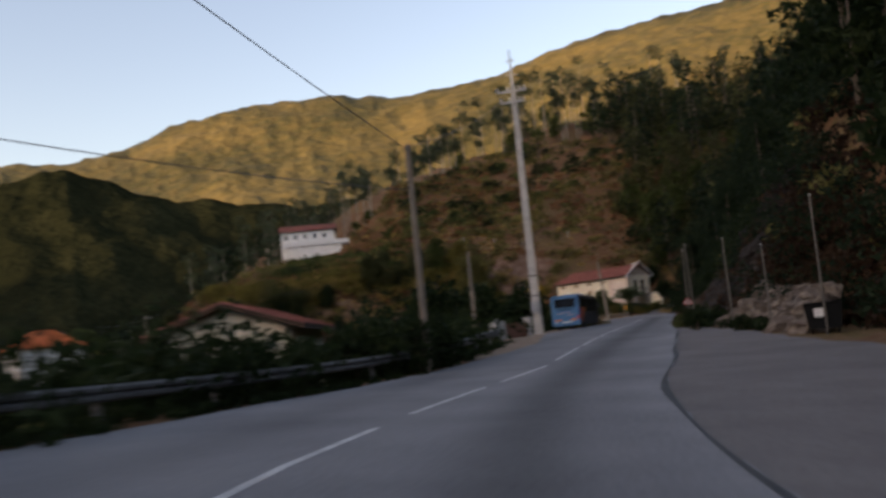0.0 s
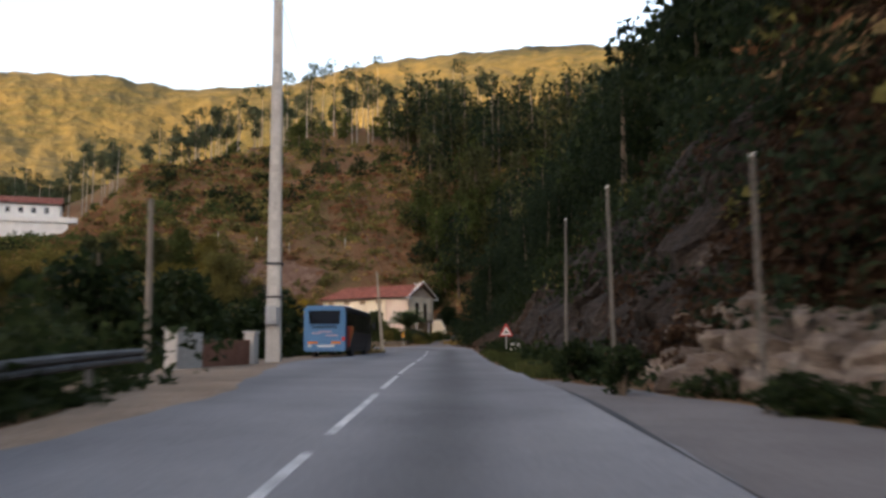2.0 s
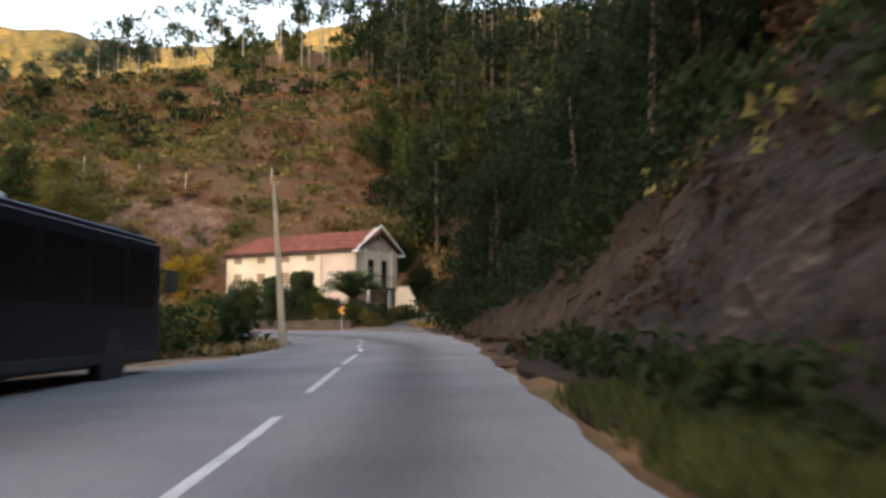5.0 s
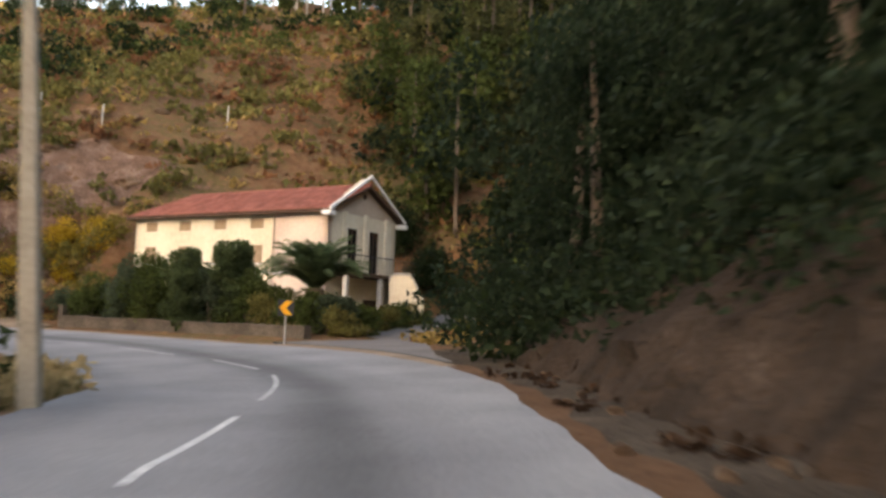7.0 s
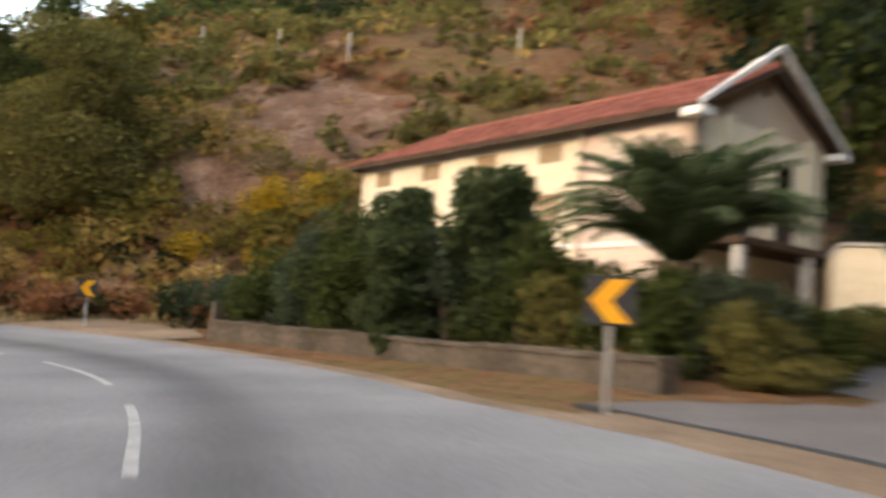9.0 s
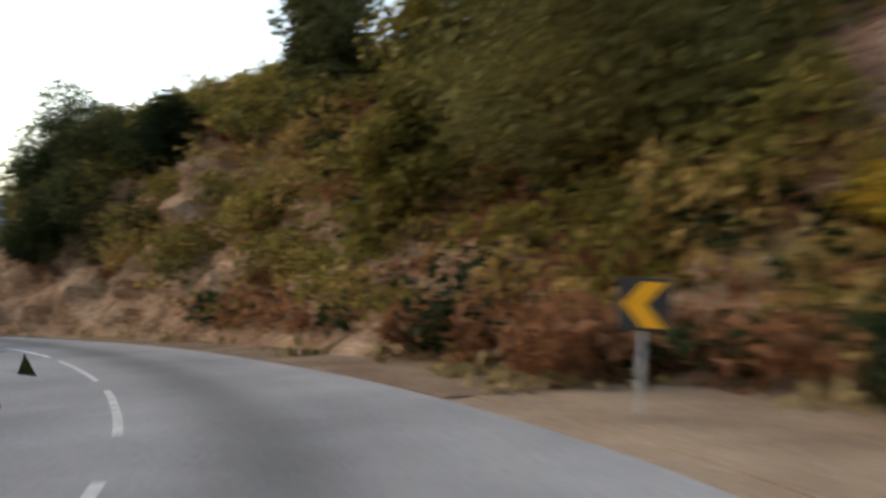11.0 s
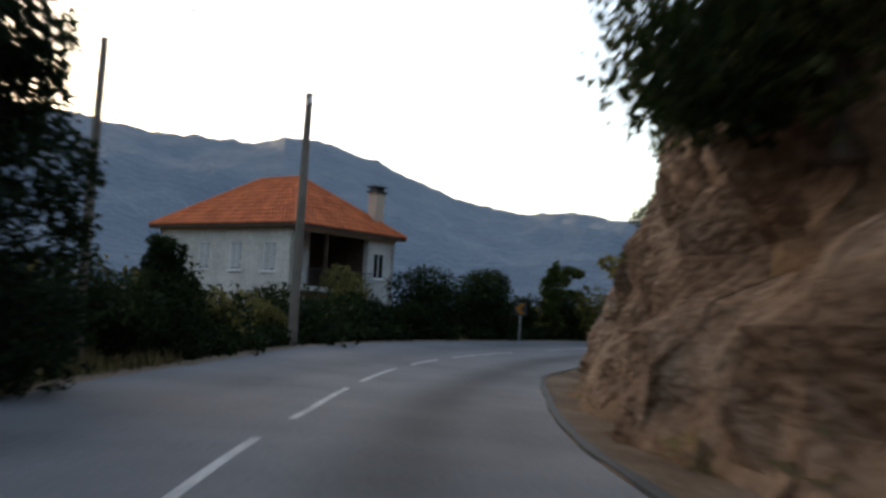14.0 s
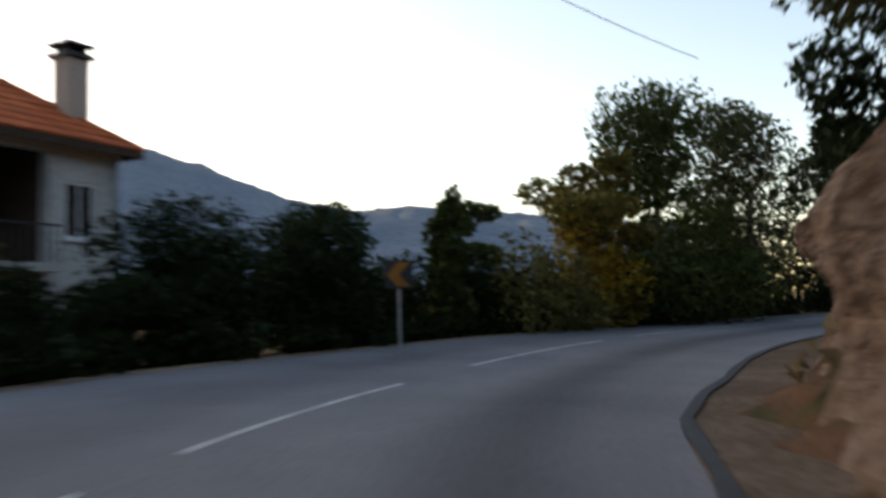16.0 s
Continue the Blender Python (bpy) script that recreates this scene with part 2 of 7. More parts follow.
def ground_material():
    """Soil, dry bracken and scrub in patches; bare rock where it is steep."""
    m = material("hillside ground", [(0.28, (0.042, 0.036, 0.015)), (0.38, (0.080, 0.062, 0.024)), (0.45, (0.140, 0.066, 0.033)), (0.52, (0.165, 0.092, 0.049)), (0.60, (0.120, 0.085, 0.034)), (0.68, (0.190, 0.100, 0.060)), (0.8, (0.29, 0.195, 0.145))],
                 scale=0.11, fine=13, bump=1.0, bump_scale=1.6, dist=0.45, spec=0.1)
    return m


GROUND = ground_material()
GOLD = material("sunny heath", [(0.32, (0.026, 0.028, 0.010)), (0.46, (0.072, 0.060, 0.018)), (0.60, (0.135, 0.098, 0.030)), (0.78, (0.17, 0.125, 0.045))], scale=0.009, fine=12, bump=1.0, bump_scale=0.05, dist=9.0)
# the ridge's shade is put into this near-black colour
RIDGE = material("shade-darkened ridge woods", [(0.3, (0.008, 0.010, 0.006)), (0.5, (0.016, 0.018, 0.009)), (0.7, (0.034, 0.034, 0.016))], scale=0.03, fine=14, bump=1.0, bump_scale=0.12, dist=5.0, spec=0.0)
FARWOOD = material("hazy distant woods", [(0.3, (0.016, 0.026, 0.028)), (0.5, (0.030, 0.044, 0.044)), (0.7, (0.058, 0.074, 0.070))], scale=0.02, fine=14, bump=1.0, bump_scale=0.1, dist=6.0)
# the far range is a backdrop: haze is painted as a faint blue glow
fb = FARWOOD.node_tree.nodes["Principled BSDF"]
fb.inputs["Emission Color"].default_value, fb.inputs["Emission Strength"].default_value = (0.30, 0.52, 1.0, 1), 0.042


# ---- building helpers ----
def link(name, bm, mats, parent=None, smooth=False):
    me = bpy.data.meshes.new(name)
    bm.to_mesh(me)
    bm.free()
    for m in (mats if isinstance(mats, (list, tuple)) else [mats]):
        me.materials.append(m)
    if smooth:
        me.shade_smooth()
    ob = new(name, me)
    ob.parent = parent
    return ob


def part(name, bm, mat, parent, label="", smooth=False):
    return tagged(link(name, bm, mat, parent, smooth), label)


def thing(name, label, category, m=None, group="", kind=""):
    ob = new(name)
    ob.empty_display_size = 0.3
    if m is not None:
        ob.matrix_basis = m
    return tagged(ob, label, category, group, kind)


def mesh_from(name, verts, faces, mat, parent=None, smooth=False):
    me = bpy.data.meshes.new(name)
    me.from_pydata(verts, [], faces)
    for m in (mat if isinstance(mat, (list, tuple)) else [mat]):
        me.materials.append(m)
    if smooth:
        me.shade_smooth()
    ob = new(name, me)
    ob.parent = parent
    return ob


def box(bm, x0, x1, y0, y1, z0, z1, bevel=0.0, m=None):
    vs = bmesh.ops.create_cube(bm, size=1)["verts"]
    for v in vs:
        v.co = Vector((x0 + (v.co.x + 0.5) * (x1 - x0), y0 + (v.co.y + 0.5) * (y1 - y0), z0 + (v.co.z + 0.5) * (z1 - z0)))
    if m is not None:
        bmesh.ops.transform(bm, matrix=m, verts=vs)
    if bevel:
        es = list({e for v in vs for e in v.link_edges})
        bmesh.ops.bevel(bm, geom=es, offset=bevel, segments=1, affect="EDGES")
    return bm


def boxes(*specs, bevel=0.0):
    bm = bmesh.new()
    for s in specs:
        box(bm, *s, bevel=bevel)
    return bm


def tube(points, radii, sides=8, caps=True):
    """A tapered tube along points."""
    bm = bmesh.new()
    rings = []
    for i, (p, r) in enumerate(zip(points, radii)):
        p = Vector(p)
        a = Vector(points[max(i - 1, 0)])
        b = Vector(points[min(i + 1, len(points) - 1)])
        q = (b - a).to_track_quat("Z", "Y")
        rings.append([bm.verts.new(p + q @ Vector((r * math.cos(2 * math.pi * k / sides), r * math.sin(2 * math.pi * k / sides), 0))) for k in range(sides)])
    for r0, r1 in zip(rings, rings[1:]):
        for k in range(sides):
            bm.faces.new((r0[k], r0[(k + 1) % sides], r1[(k + 1) % sides], r1[k]))
    if caps:
        bm.faces.new(list(reversed(rings[0])))
        bm.faces.new(rings[-1])
    return bm


def prism(poly, y0, y1, m=None):
    """The outline poly, given as x and z, drawn out from y0 to y1."""
    bm = bmesh.new()
    a = [bm.verts.new((x, y0, z)) for x, z in poly]
    b = [bm.verts.new((x, y1, z)) for x, z in poly]
    n = len(poly)
    bm.faces.new(a)
    bm.faces.new(list(reversed(b)))
    for i in range(n):
        bm.faces.new((a[i], b[i], b[(i + 1) % n], a[(i + 1) % n]))
    bmesh.ops.recalc_face_normals(bm, faces=bm.faces)
    if m is not None:
        bmesh.ops.transform(bm, matrix=m, verts=bm.verts)
    return bm


# ---- the road's line: x, y, height, bank in degrees ----
ROAD = [
    (-2.9, -41.3, 0.22, 5.6),
    (-1.3, -16.3, 0.22, 5.6),
    (-0.4, -1.3, 0.22, 5.6),
    (1.1, 12.6, 0.25, 2.3),
    (4.1, 26.3, 0.41, 0.5),
    (7.9, 39.8, 0.80, 1.0),
    (11.7, 54.1, 1.00, 0.7),
    (16.3, 71.3, 1.25, -0.4),
    (20.7, 88.1, 1.53, -1.5),
    (23.1, 97.8, 1.62, -2.3),
    (24.5, 106.7, 1.60, -2.8),
    (25.0, 115.6, 1.66, -3.6),
    (23.0, 124.3, 1.74, -3.6),
    (19.7, 132.6, 1.82, -3.3),
    (12.5, 140.9, 1.83, -4.8),
    (3.1, 146.7, 1.82, -6.6),
    (-8.2, 150.6, 1.76, -5.5),
    (-20.0, 152.7, 1.49, -3.3),
    (-31.9, 154.0, 1.13, 0.1),
    (-43.6, 156.7, 0.87, 1.4),
    (-55.3, 162.0, 0.98, 1.5),
    (-64.2, 170.6, 1.20, 1.5),
    (-69.4, 181.8, 1.40, 1.5),
    (-70.2, 203.5, 1.5, 1.5),
]


def glide(knots, step):
    """Points along a smooth curve through the knots, and the way along it."""
    k = np.array(knots, float)
    seg = np.linalg.norm(np.diff(k[:, :2], axis=0), axis=1)
    s = np.concatenate([[0], np.cumsum(seg)])
    v = np.gradient(k, s, axis=0)
    at = np.arange(0, s[-1], step)
    i = np.clip(np.searchsorted(s, at, side="right") - 1, 0, len(s) - 2)
    h = (s[i + 1] - s[i])[:, None]
    u = ((at - s[i]) / h[:, 0])[:, None]
    p = (2 * u**3 - 3 * u**2 + 1) * k[i] + (u**3 - 2 * u**2 + u) * h * v[i] + (3 * u**2 - 2 * u**3) * k[i + 1] + (u**3 - u**2) * h * v[i + 1]
    return p, at


LINE, ALONG = glide(ROAD, 0.5)
ALONG = ALONG - 40.0                       # 0 where the clip begins
TANG = np.gradient(LINE[:, :2], axis=0)
TANG /= np.linalg.norm(TANG, axis=1)[:, None]
RIGHT = np.stack([TANG[:, 1], -TANG[:, 0]], axis=1)


def table(rows):
    a = np.array(rows, float)
    return lambda s: np.interp(s, a[:, 0], a[:, 1])


left_edge = table([(-40, 7.2), (12, 7.2), (19, 6.9), (25, 6.0), (31, 5.2), (35, 4.7), (41, 4.3), (44, 4.5), (48, 5.1), (58, 6.4), (64, 7.2), (72, 7.5), (84, 7.0), (96, 6.2), (110, 5.6), (122, 4.6), (140, 5.6), (160, 5.8), (187, 5.7), (200, 6.6), (206, 7.0), (213, 8.0), (221, 7.6), (229, 6.3), (240, 5.3), (270, 5.3)])
centre = table([(-40, 2.6), (9, 2.6), (15, 2.3), (27, 1.45), (55, 1.7), (80, 1.7), (108, 2.1), (113.5, 1.5), (122, 0.5), (127, 0.6), (131, 1.0), (137, 1.45), (147, 1.7), (160, 1.7), (172, 1.6), (180, 1.75), (190, 1.9), (197, 2.0), (204, 2.45), (208.5, 2.85), (212, 3.0), (216, 2.9), (221, 2.6), (270, 2.3)])
rail_line = table([(-40, 7.2), (12, 7.2), (19, 6.9), (25, 6.1), (31, 5.5), (36, 5.4), (42, 5.8), (48, 6.4)])
right_edge = table([(-40, 1.8), (17, 1.9), (27, 2.4), (45, 2.1), (65, 1.5), (80, 1.5), (96, 1.6), (108, 2.3), (113, 2.9), (117, 3.4), (123, 4.0), (127, 4.3), (131, 3.9), (135, 2.95), (140, 2.8), (152, 2.85), (165, 2.3), (180, 2.0), (193, 1.95), (204, 1.85), (208, 1.5), (211.5, 1.15), (215, 1.45), (218, 1.5), (223, 2.0), (270, 2.2)])


def station(s):
    """Index into the line at s metres."""
    return int(np.clip(round((s + 40.0) / 0.5), 0, len(LINE) - 1))


def on_road(s, d, up=0.0):
    """A point d metres to the right of the line at s, on the banked road."""
    i = station(s)
    x, y, z, b = LINE[i]
    f = np.interp(abs(d), [0, 8, 14], [1, 1, 0.6])
    return Vector((x + RIGHT[i, 0] * d, y + RIGHT[i, 1] * d, z - d * f * math.tan(radians(b)) + up))


def heading(s):
    i = station(s)
    return math.degrees(math.atan2(-TANG[i, 0], TANG[i, 1]))


def to_road(x, y):
    """Metres along and to the right of the line, for arrays of places."""
    x, y = np.asarray(x, float).ravel(), np.asarray(y, float).ravel()
    s, d, z, b = (np.empty(len(x)) for _ in range(4))
    for a in range(0, len(x), 4000):
        xx, yy = x[a:a + 4000, None], y[a:a + 4000, None]
        i = np.argmin((xx - LINE[None, :, 0])**2 + (yy - LINE[None, :, 1])**2, axis=1)
        rx, ry = xx[:, 0] - LINE[i, 0], yy[:, 0] - LINE[i, 1]
        side = rx * RIGHT[i, 0] + ry * RIGHT[i, 1]
        s[a:a + 4000] = ALONG[i]
        d[a:a + 4000] = np.sign(side) * np.hypot(rx, ry)
        z[a:a + 4000], b[a:a + 4000] = LINE[i, 2], LINE[i, 3]
    return s, d, z, b


# how far the level verge reaches on the right, and how steep the hill is behind it
verge = table([(-40, 14), (10, 13), (28, 12), (38, 9.5), (46, 6.0), (54, 4.3), (66, 4.4), (80, 4.2), (96, 4.0), (105, 4.2), (113, 4.6), (119, 5.2), (123, 7.0), (127, 9.0), (131, 11.5), (135, 17), (139, 23), (146, 16), (152, 8), (158, 5.2), (166, 4.2), (180, 3.6), (196, 3.0), (218, 2.8), (226, 4.2), (270, 6.0)])
steep = table([(-40, 0.8), (40, 0.9), (54, 1.5), (100, 1.3), (114, 1.1), (126, 0.9), (140, 0.85), (156, 1.0), (168, 1.3), (182, 1.9), (194, 2.7), (218, 2.9), (228, 1.4), (270, 0.8)])
cliff_top = table([(-40, 5), (40, 6), (56, 11), (100, 10), (116, 7), (150, 6), (170, 7), (186, 9), (220, 10), (232, 6), (270, 5)])


def fbm(x, y, size, octaves=4, seed=0.0):
    out = np.zeros(len(x))
    amp, f = 1.0, 1.0 / size
    for k in range(octaves):
        a = 1.7 * k + seed
        c, s = math.cos(a), math.sin(a)
        u, v = (c * x - s * y) * f + 3.1 * k, (s * x + c * y) * f + 7.7 * k
        out += amp * (np.sin(u + 1.3 * np.sin(v * 0.7 + k)) * np.cos(v + 1.1 * np.sin(u * 0.8)))
        amp, f = amp * 0.5, f * 2.03
    return out


def height(x, y):
    """The lie of the land."""
    x, y = np.asarray(x, float).ravel(), np.asarray(y, float).ravel()
    s, d, z, b = to_road(x, y)
    near = z - np.clip(d, -8, 8) * np.tan(np.radians(b))
    rough = fbm(x, y, 9.0, 4)
    q = np.maximum(d - verge(s), 0)
    foot = cliff_top(s) / steep(s)
    over = q - foot
    upper = 0.66 * np.clip(over, 0, 45) + 0.36 * np.clip(over - 45, 0, 26) + 0.01 * np.clip(over - 71, 0, 400)
    behind = 0.66 * np.clip(over, 0, 22) + 0.47 * np.clip(over - 22, 0, 78) + 0.01 * np.clip(over - 100, 0, 400)
    share = np.clip((y - 138) / 12, 0, 1)          # the long slope behind the house
    hill = steep(s) * np.minimum(q, foot) + upper * (1 - share) + behind * share
    hill = hill * np.where(y > 140, 1 - (1 - np.interp(x, [-140, -75, -20, 15], [0.3, 0.55, 0.95, 1.0])) * np.clip((q - 8) / 15, 0, 1), 1.0)
    hill = np.where(q > 230, hill - 0.25 * (q - 230), hill)
    hill = hill + rough * np.clip(q * 0.07, 0, 1.5) + fbm(x, y, 40, 3, 2.0) * np.clip(q * 0.03, 0, 2.0)
    cut = ((s > 50) & (s < 124)) | ((s > 152) & (s < 230))
    hill = np.where(cut & (q > 0) & (q < foot), hill - 1.3 * np.clip(q, 0, 1) * np.clip((foot - q) / 0.8, 0, 1), hill)
    p = np.maximum(-d - left_edge(s) - 2.5, 0)
    vale = -0.32 * np.minimum(p, 14) - 0.12 * np.clip(p - 14, 0, 30) + 0.02 * np.clip(p - 44, 0, 400)
    vale = vale + rough * np.clip(p * 0.05, 0, 0.9)
    # the land inside the bend stays level
    inside = np.exp(-(((x - 8) / 22)**2 + ((y - 112) / 26)**2))
    vale = vale * (1 - 0.55 * inside)
    sink = np.where((d < right_edge(s) + 0.2) & (d > -left_edge(s) - 0.2), -0.22, 0.0)
    sink = np.where((np.abs(d) < 1.2 + 0 * d), -0.3, sink)
    sink = np.where((d >= right_edge(s) + 0.2) | (d <= -left_edge(s) - 0.2), -0.03 + 0.03 * rough, sink)
    land = near + np.where(d > 0, hill, vale) + sink
    # a terrace for the house high on the slope, and the garden behind the wall
    t = np.exp(-(((x + 28.5) / 13.0)**2 + ((y - 207.0) / 9.0)**2)**2)
    land = land * (1 - t) + 24.4 * t
    # the slope stays low below that terrace
    w = np.clip((-9 - x) / 6, 0, 1) * np.clip((y - 150) / 10, 0, 1) * np.clip((202 - y) / 4, 0, 1)
    land = land * (1 - w) + np.minimum(land, 0.113 * y - 1.2) * w
    g = np.exp(-(((x - 25)**2 + (y - 143)**2) / 10.0**2)**2)
    return land + 0.5 * g * np.clip((d - 4.6) / 2, 0, 1)


def spaced(a, b, lo, hi, fine, growth):
    """Grid lines: fine between lo and hi, wider and wider out to a and b."""
    mid = list(np.arange(lo, hi + 1e-6, fine))
    out, g, x = [], fine, lo
    while x > a:
        g *= growth
        x -= g
        out.append(x)
    up, g, x = [], fine, mid[-1]
    while x < b:
        g *= growth
        x += g
        up.append(x)
    return np.array(out[::-1] + mid + up)


gx, gy = spaced(-900, 900, -85, 62, 0.9, 1.07), spaced(-700, 1000, -12, 200, 0.9, 1.07)
XX, YY = np.meshgrid(gx, gy)
ZZ = height(XX, YY)
nx = len(gx)
idx = np.arange(len(gx) * len(gy)).reshape(len(gy), nx)
quads = np.stack([idx[:-1, :-1], idx[:-1, 1:], idx[1:, 1:], idx[1:, :-1]], axis=-1).reshape(-1, 4)
ground = mesh_from("ground", np.stack([XX.ravel(), YY.ravel(), ZZ], axis=1).tolist(), quads.tolist(), GROUND, smooth=True)
tagged(ground, "brown hillside soil with dry bracken and scrub", "ground", kind="structure")


def z_at(x, y):
    return float(height([x], [y])[0])


# ---- far mountains: skyline as degrees to the left of +y against degrees of height ----
def mountain(name, label, skyline, radius, depth, mat, seed, base=-30.0, eye=(0.0, 120.0, 2.0)):
    sk = np.array(skyline, float)
    az = np.arange(sk[0, 0], sk[-1, 0], 0.2)
    el = np.interp(az, sk[:, 0], sk[:, 1])
    rings = 30
    verts, faces = [], []
    for j in range(rings):
        u = j / (rings - 1)
        r = radius - depth + depth * min(u * 1.25, 1.0) + max(u - 0.8, 0) * depth
        rise = min(u / 0.8, 1.0)
        fall = max(u - 0.8, 0) / 0.2
        for a, e in zip(az, el):
            t = radians(a)
            x, y = eye[0] - r * math.sin(t), eye[1] + r * math.cos(t)
            top = radius * math.tan(radians(e))
            n = noise.fractal(Vector((x * 0.006 + seed, y * 0.006, 0.0)), 1.0, 2.0, 5)
            f = noise.fractal(Vector((x * 0.05 + seed, y * 0.05, 3.0)), 1.0, 2.0, 3)
            z = eye[2] + base + (top - base) * (rise**0.9) * (1 - 0.5 * fall) + n * 22 * math.sin(math.pi * min(rise, 0.96)) + f * 3.6
            verts.append((x, y, z))
    w = len(az)
    for j in range(rings - 1):
        for i in range(w - 1):
            faces.append((j * w + i, j * w + i + 1, (j + 1) * w + i + 1, (j + 1) * w + i))
    ob = mesh_from(name, verts, faces, mat, smooth=True)
    return tagged(ob, label, "mountain", kind="structure")


mountain("mountain_north", "sunlit golden heath mountain ridge", [(-75, 15), (-40, 20), (-26, 21.2), (-17, 21), (-11, 20.4), (-4.6, 18.7), (2.5, 18.0), (7, 18.5), (11, 18.2), (15.2, 17.7), (19.2, 16.8), (22, 15.4), (26.2, 14.3), (30.4, 13.9), (34, 13.0), (38, 10.5), (42, 6), (45, 1.5), (48, -3)], 800, 420, GOLD, 3.0)
# ridge added in front where the mountain's lower slopes lie in shade
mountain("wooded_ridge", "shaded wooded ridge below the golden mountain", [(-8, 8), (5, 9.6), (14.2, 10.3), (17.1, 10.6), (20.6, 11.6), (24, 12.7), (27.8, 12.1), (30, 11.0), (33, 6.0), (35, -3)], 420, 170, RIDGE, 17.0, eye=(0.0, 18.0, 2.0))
# past 117 degrees the range is unseen, raised to keep sun off the valley
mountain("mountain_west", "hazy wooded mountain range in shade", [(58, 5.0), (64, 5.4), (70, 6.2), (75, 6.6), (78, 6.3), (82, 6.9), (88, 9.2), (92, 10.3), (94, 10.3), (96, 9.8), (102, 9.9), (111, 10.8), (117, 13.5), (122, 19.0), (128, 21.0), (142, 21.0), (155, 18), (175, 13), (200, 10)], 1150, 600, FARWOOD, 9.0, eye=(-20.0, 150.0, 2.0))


# ---- road ----
def ribbon(name, s0, s1, da, db, lift, mat, cols=2, step=0.5, thick=0.0, parent=None):
    """A strip of road from s0 to s1 between the offsets da(s) and db(s)."""
    verts, faces = [], []
    ss = np.arange(s0, s1 + 1e-6, step)
    for s in ss:
        a, b = (f(s) if callable(f) else f for f in (da, db))
        for k in range(cols):
            verts.append(on_road(s, a + (b - a) * k / (cols - 1), lift))
        if thick:
            verts.append(on_road(s, b, lift - thick))
            verts.append(on_road(s, a, lift - thick))
    w = cols + (2 if thick else 0)
    for j in range(len(ss) - 1):
        for k in range(w if thick else w - 1):
            faces.append((j * w + k, j * w + (k + 1) % w, (j + 1) * w + (k + 1) % w, (j + 1) * w + k))
    return mesh_from(name, [tuple(v) for v in verts], faces, mat, parent)


def wavy(f, amp, f1, sign):
    return lambda s: sign * float(f(s)) + amp * math.sin(s * f1) + amp * 0.6 * math.sin(s * f1 * 2.7 + 1)


road = ribbon("road", -40, 268, wavy(left_edge, 0.07, 0.9, -1), wavy(right_edge, 0.05, 1.1, 1), 0.0, ASPHALT, cols=9, thick=0.25)
# wheels have polished and oiled a darker band along the lane
band_at = road.data.attributes.new("across", "FLOAT", "POINT")
across = []
for s in np.arange(-40, 268 + 1e-6, 0.5):
    a, b = wavy(left_edge, 0.07, 0.9, -1)(s), wavy(right_edge, 0.05, 1.1, 1)(s)
    across += [a + (b - a) * k / 8 for k in range(9)] + [b, a]
band_at.data.foreach_set("value", np.array(across, dtype=np.float32))
an, al = ASPHALT.node_tree.nodes, ASPHALT.node_tree.links
attr = an.new("ShaderNodeAttribute")
attr.attribute_name = "across"
wear = an.new("ShaderNodeValToRGB")
wear.color_ramp.interpolation = "EASE"
span = an.new("ShaderNodeMapRange")
span.inputs[1].default_value, span.inputs[2].default_value = -8.0, 4.0
we = wear.color_ramp.elements
tones = ((-6.5, 1.12), (-4.3, 0.84), (-3.3, 1.0), (-1.5, 1.06), (-0.2, 0.60), (0.8, 0.98), (2.0, 1.2))
while len(we) < len(tones):
    we.new(0.5)
for k, (d, v) in enumerate(tones):
    we[k].position, we[k].color = (d + 8) / 12, (v / 1.3, v / 1.3, v / 1.3, 1)
mul = an.new("ShaderNodeMix")
mul.data_type, mul.blend_type = "RGBA", "MULTIPLY"
mul.inputs[0].default_value = 1.0
ab = an["Principled BSDF"]
old = ab.inputs["Base Color"].links[0].from_socket
al.new(attr.outputs["Fac"], span.inputs[0])
al.new(span.outputs[0], wear.inputs[0])
al.new(old, mul.inputs[6])
al.new(wear.outputs[0], mul.inputs[7])
gain = an.new("ShaderNodeHueSaturation")
gain.inputs["Value"].default_value = 1.3
al.new(mul.outputs[2], gain.inputs["Color"])
al.new(gain.outputs[0], ab.inputs["Base Color"])
tagged(road, "worn grey asphalt mountain road", "road", kind="structure")
DASHES = [(-8, 5.6), (-0.5, 5.4), (7, 5.8), (14.4, 5.6), (21.6, 5.8), (29.6, 6), (37, 6), (44.4, 6), (51.9, 6.4), (58, 6.4), (66.4, 6.6), (75.6, 6.4), (84.4, 6.4), (92, 5.5), (99.8, 5), (107.2, 5.6), (114.8, 6.2), (123.2, 4), (130.2, 5.2), (138, 6.2), (147, 6.4), (156, 6.4), (164, 6.4), (171.4, 5.6), (179.4, 6.6), (187.6, 6.6), (195.8, 6), (204.2, 5), (210.8, 3.4), (215.6, 5.6), (224, 7), (233, 7), (242, 7)]
for a, n in DASHES:
    dash = ribbon("lane_dash", a, a + n, lambda s: -float(centre(s)) - 0.06, lambda s: -float(centre(s)) + 0.06, 0.005, WORNPAINT if 114 < a < 170 else PAINT, parent=road)
tagged(ribbon("layby", -30, 49, lambda s: float(right_edge(s)) - 0.02, lambda s: float(np.interp(s, [-30, 16, 26, 30, 36, 42, 49], [13, 10, 7.6, 6.6, 5.6, 4.6, 2.4])) + 0.12 * math.sin(s * 1.7), -0.012, LAYBY, cols=5, thick=0.2), "patchy brownish asphalt lay-by beside the road", "lay-by", kind="structure")
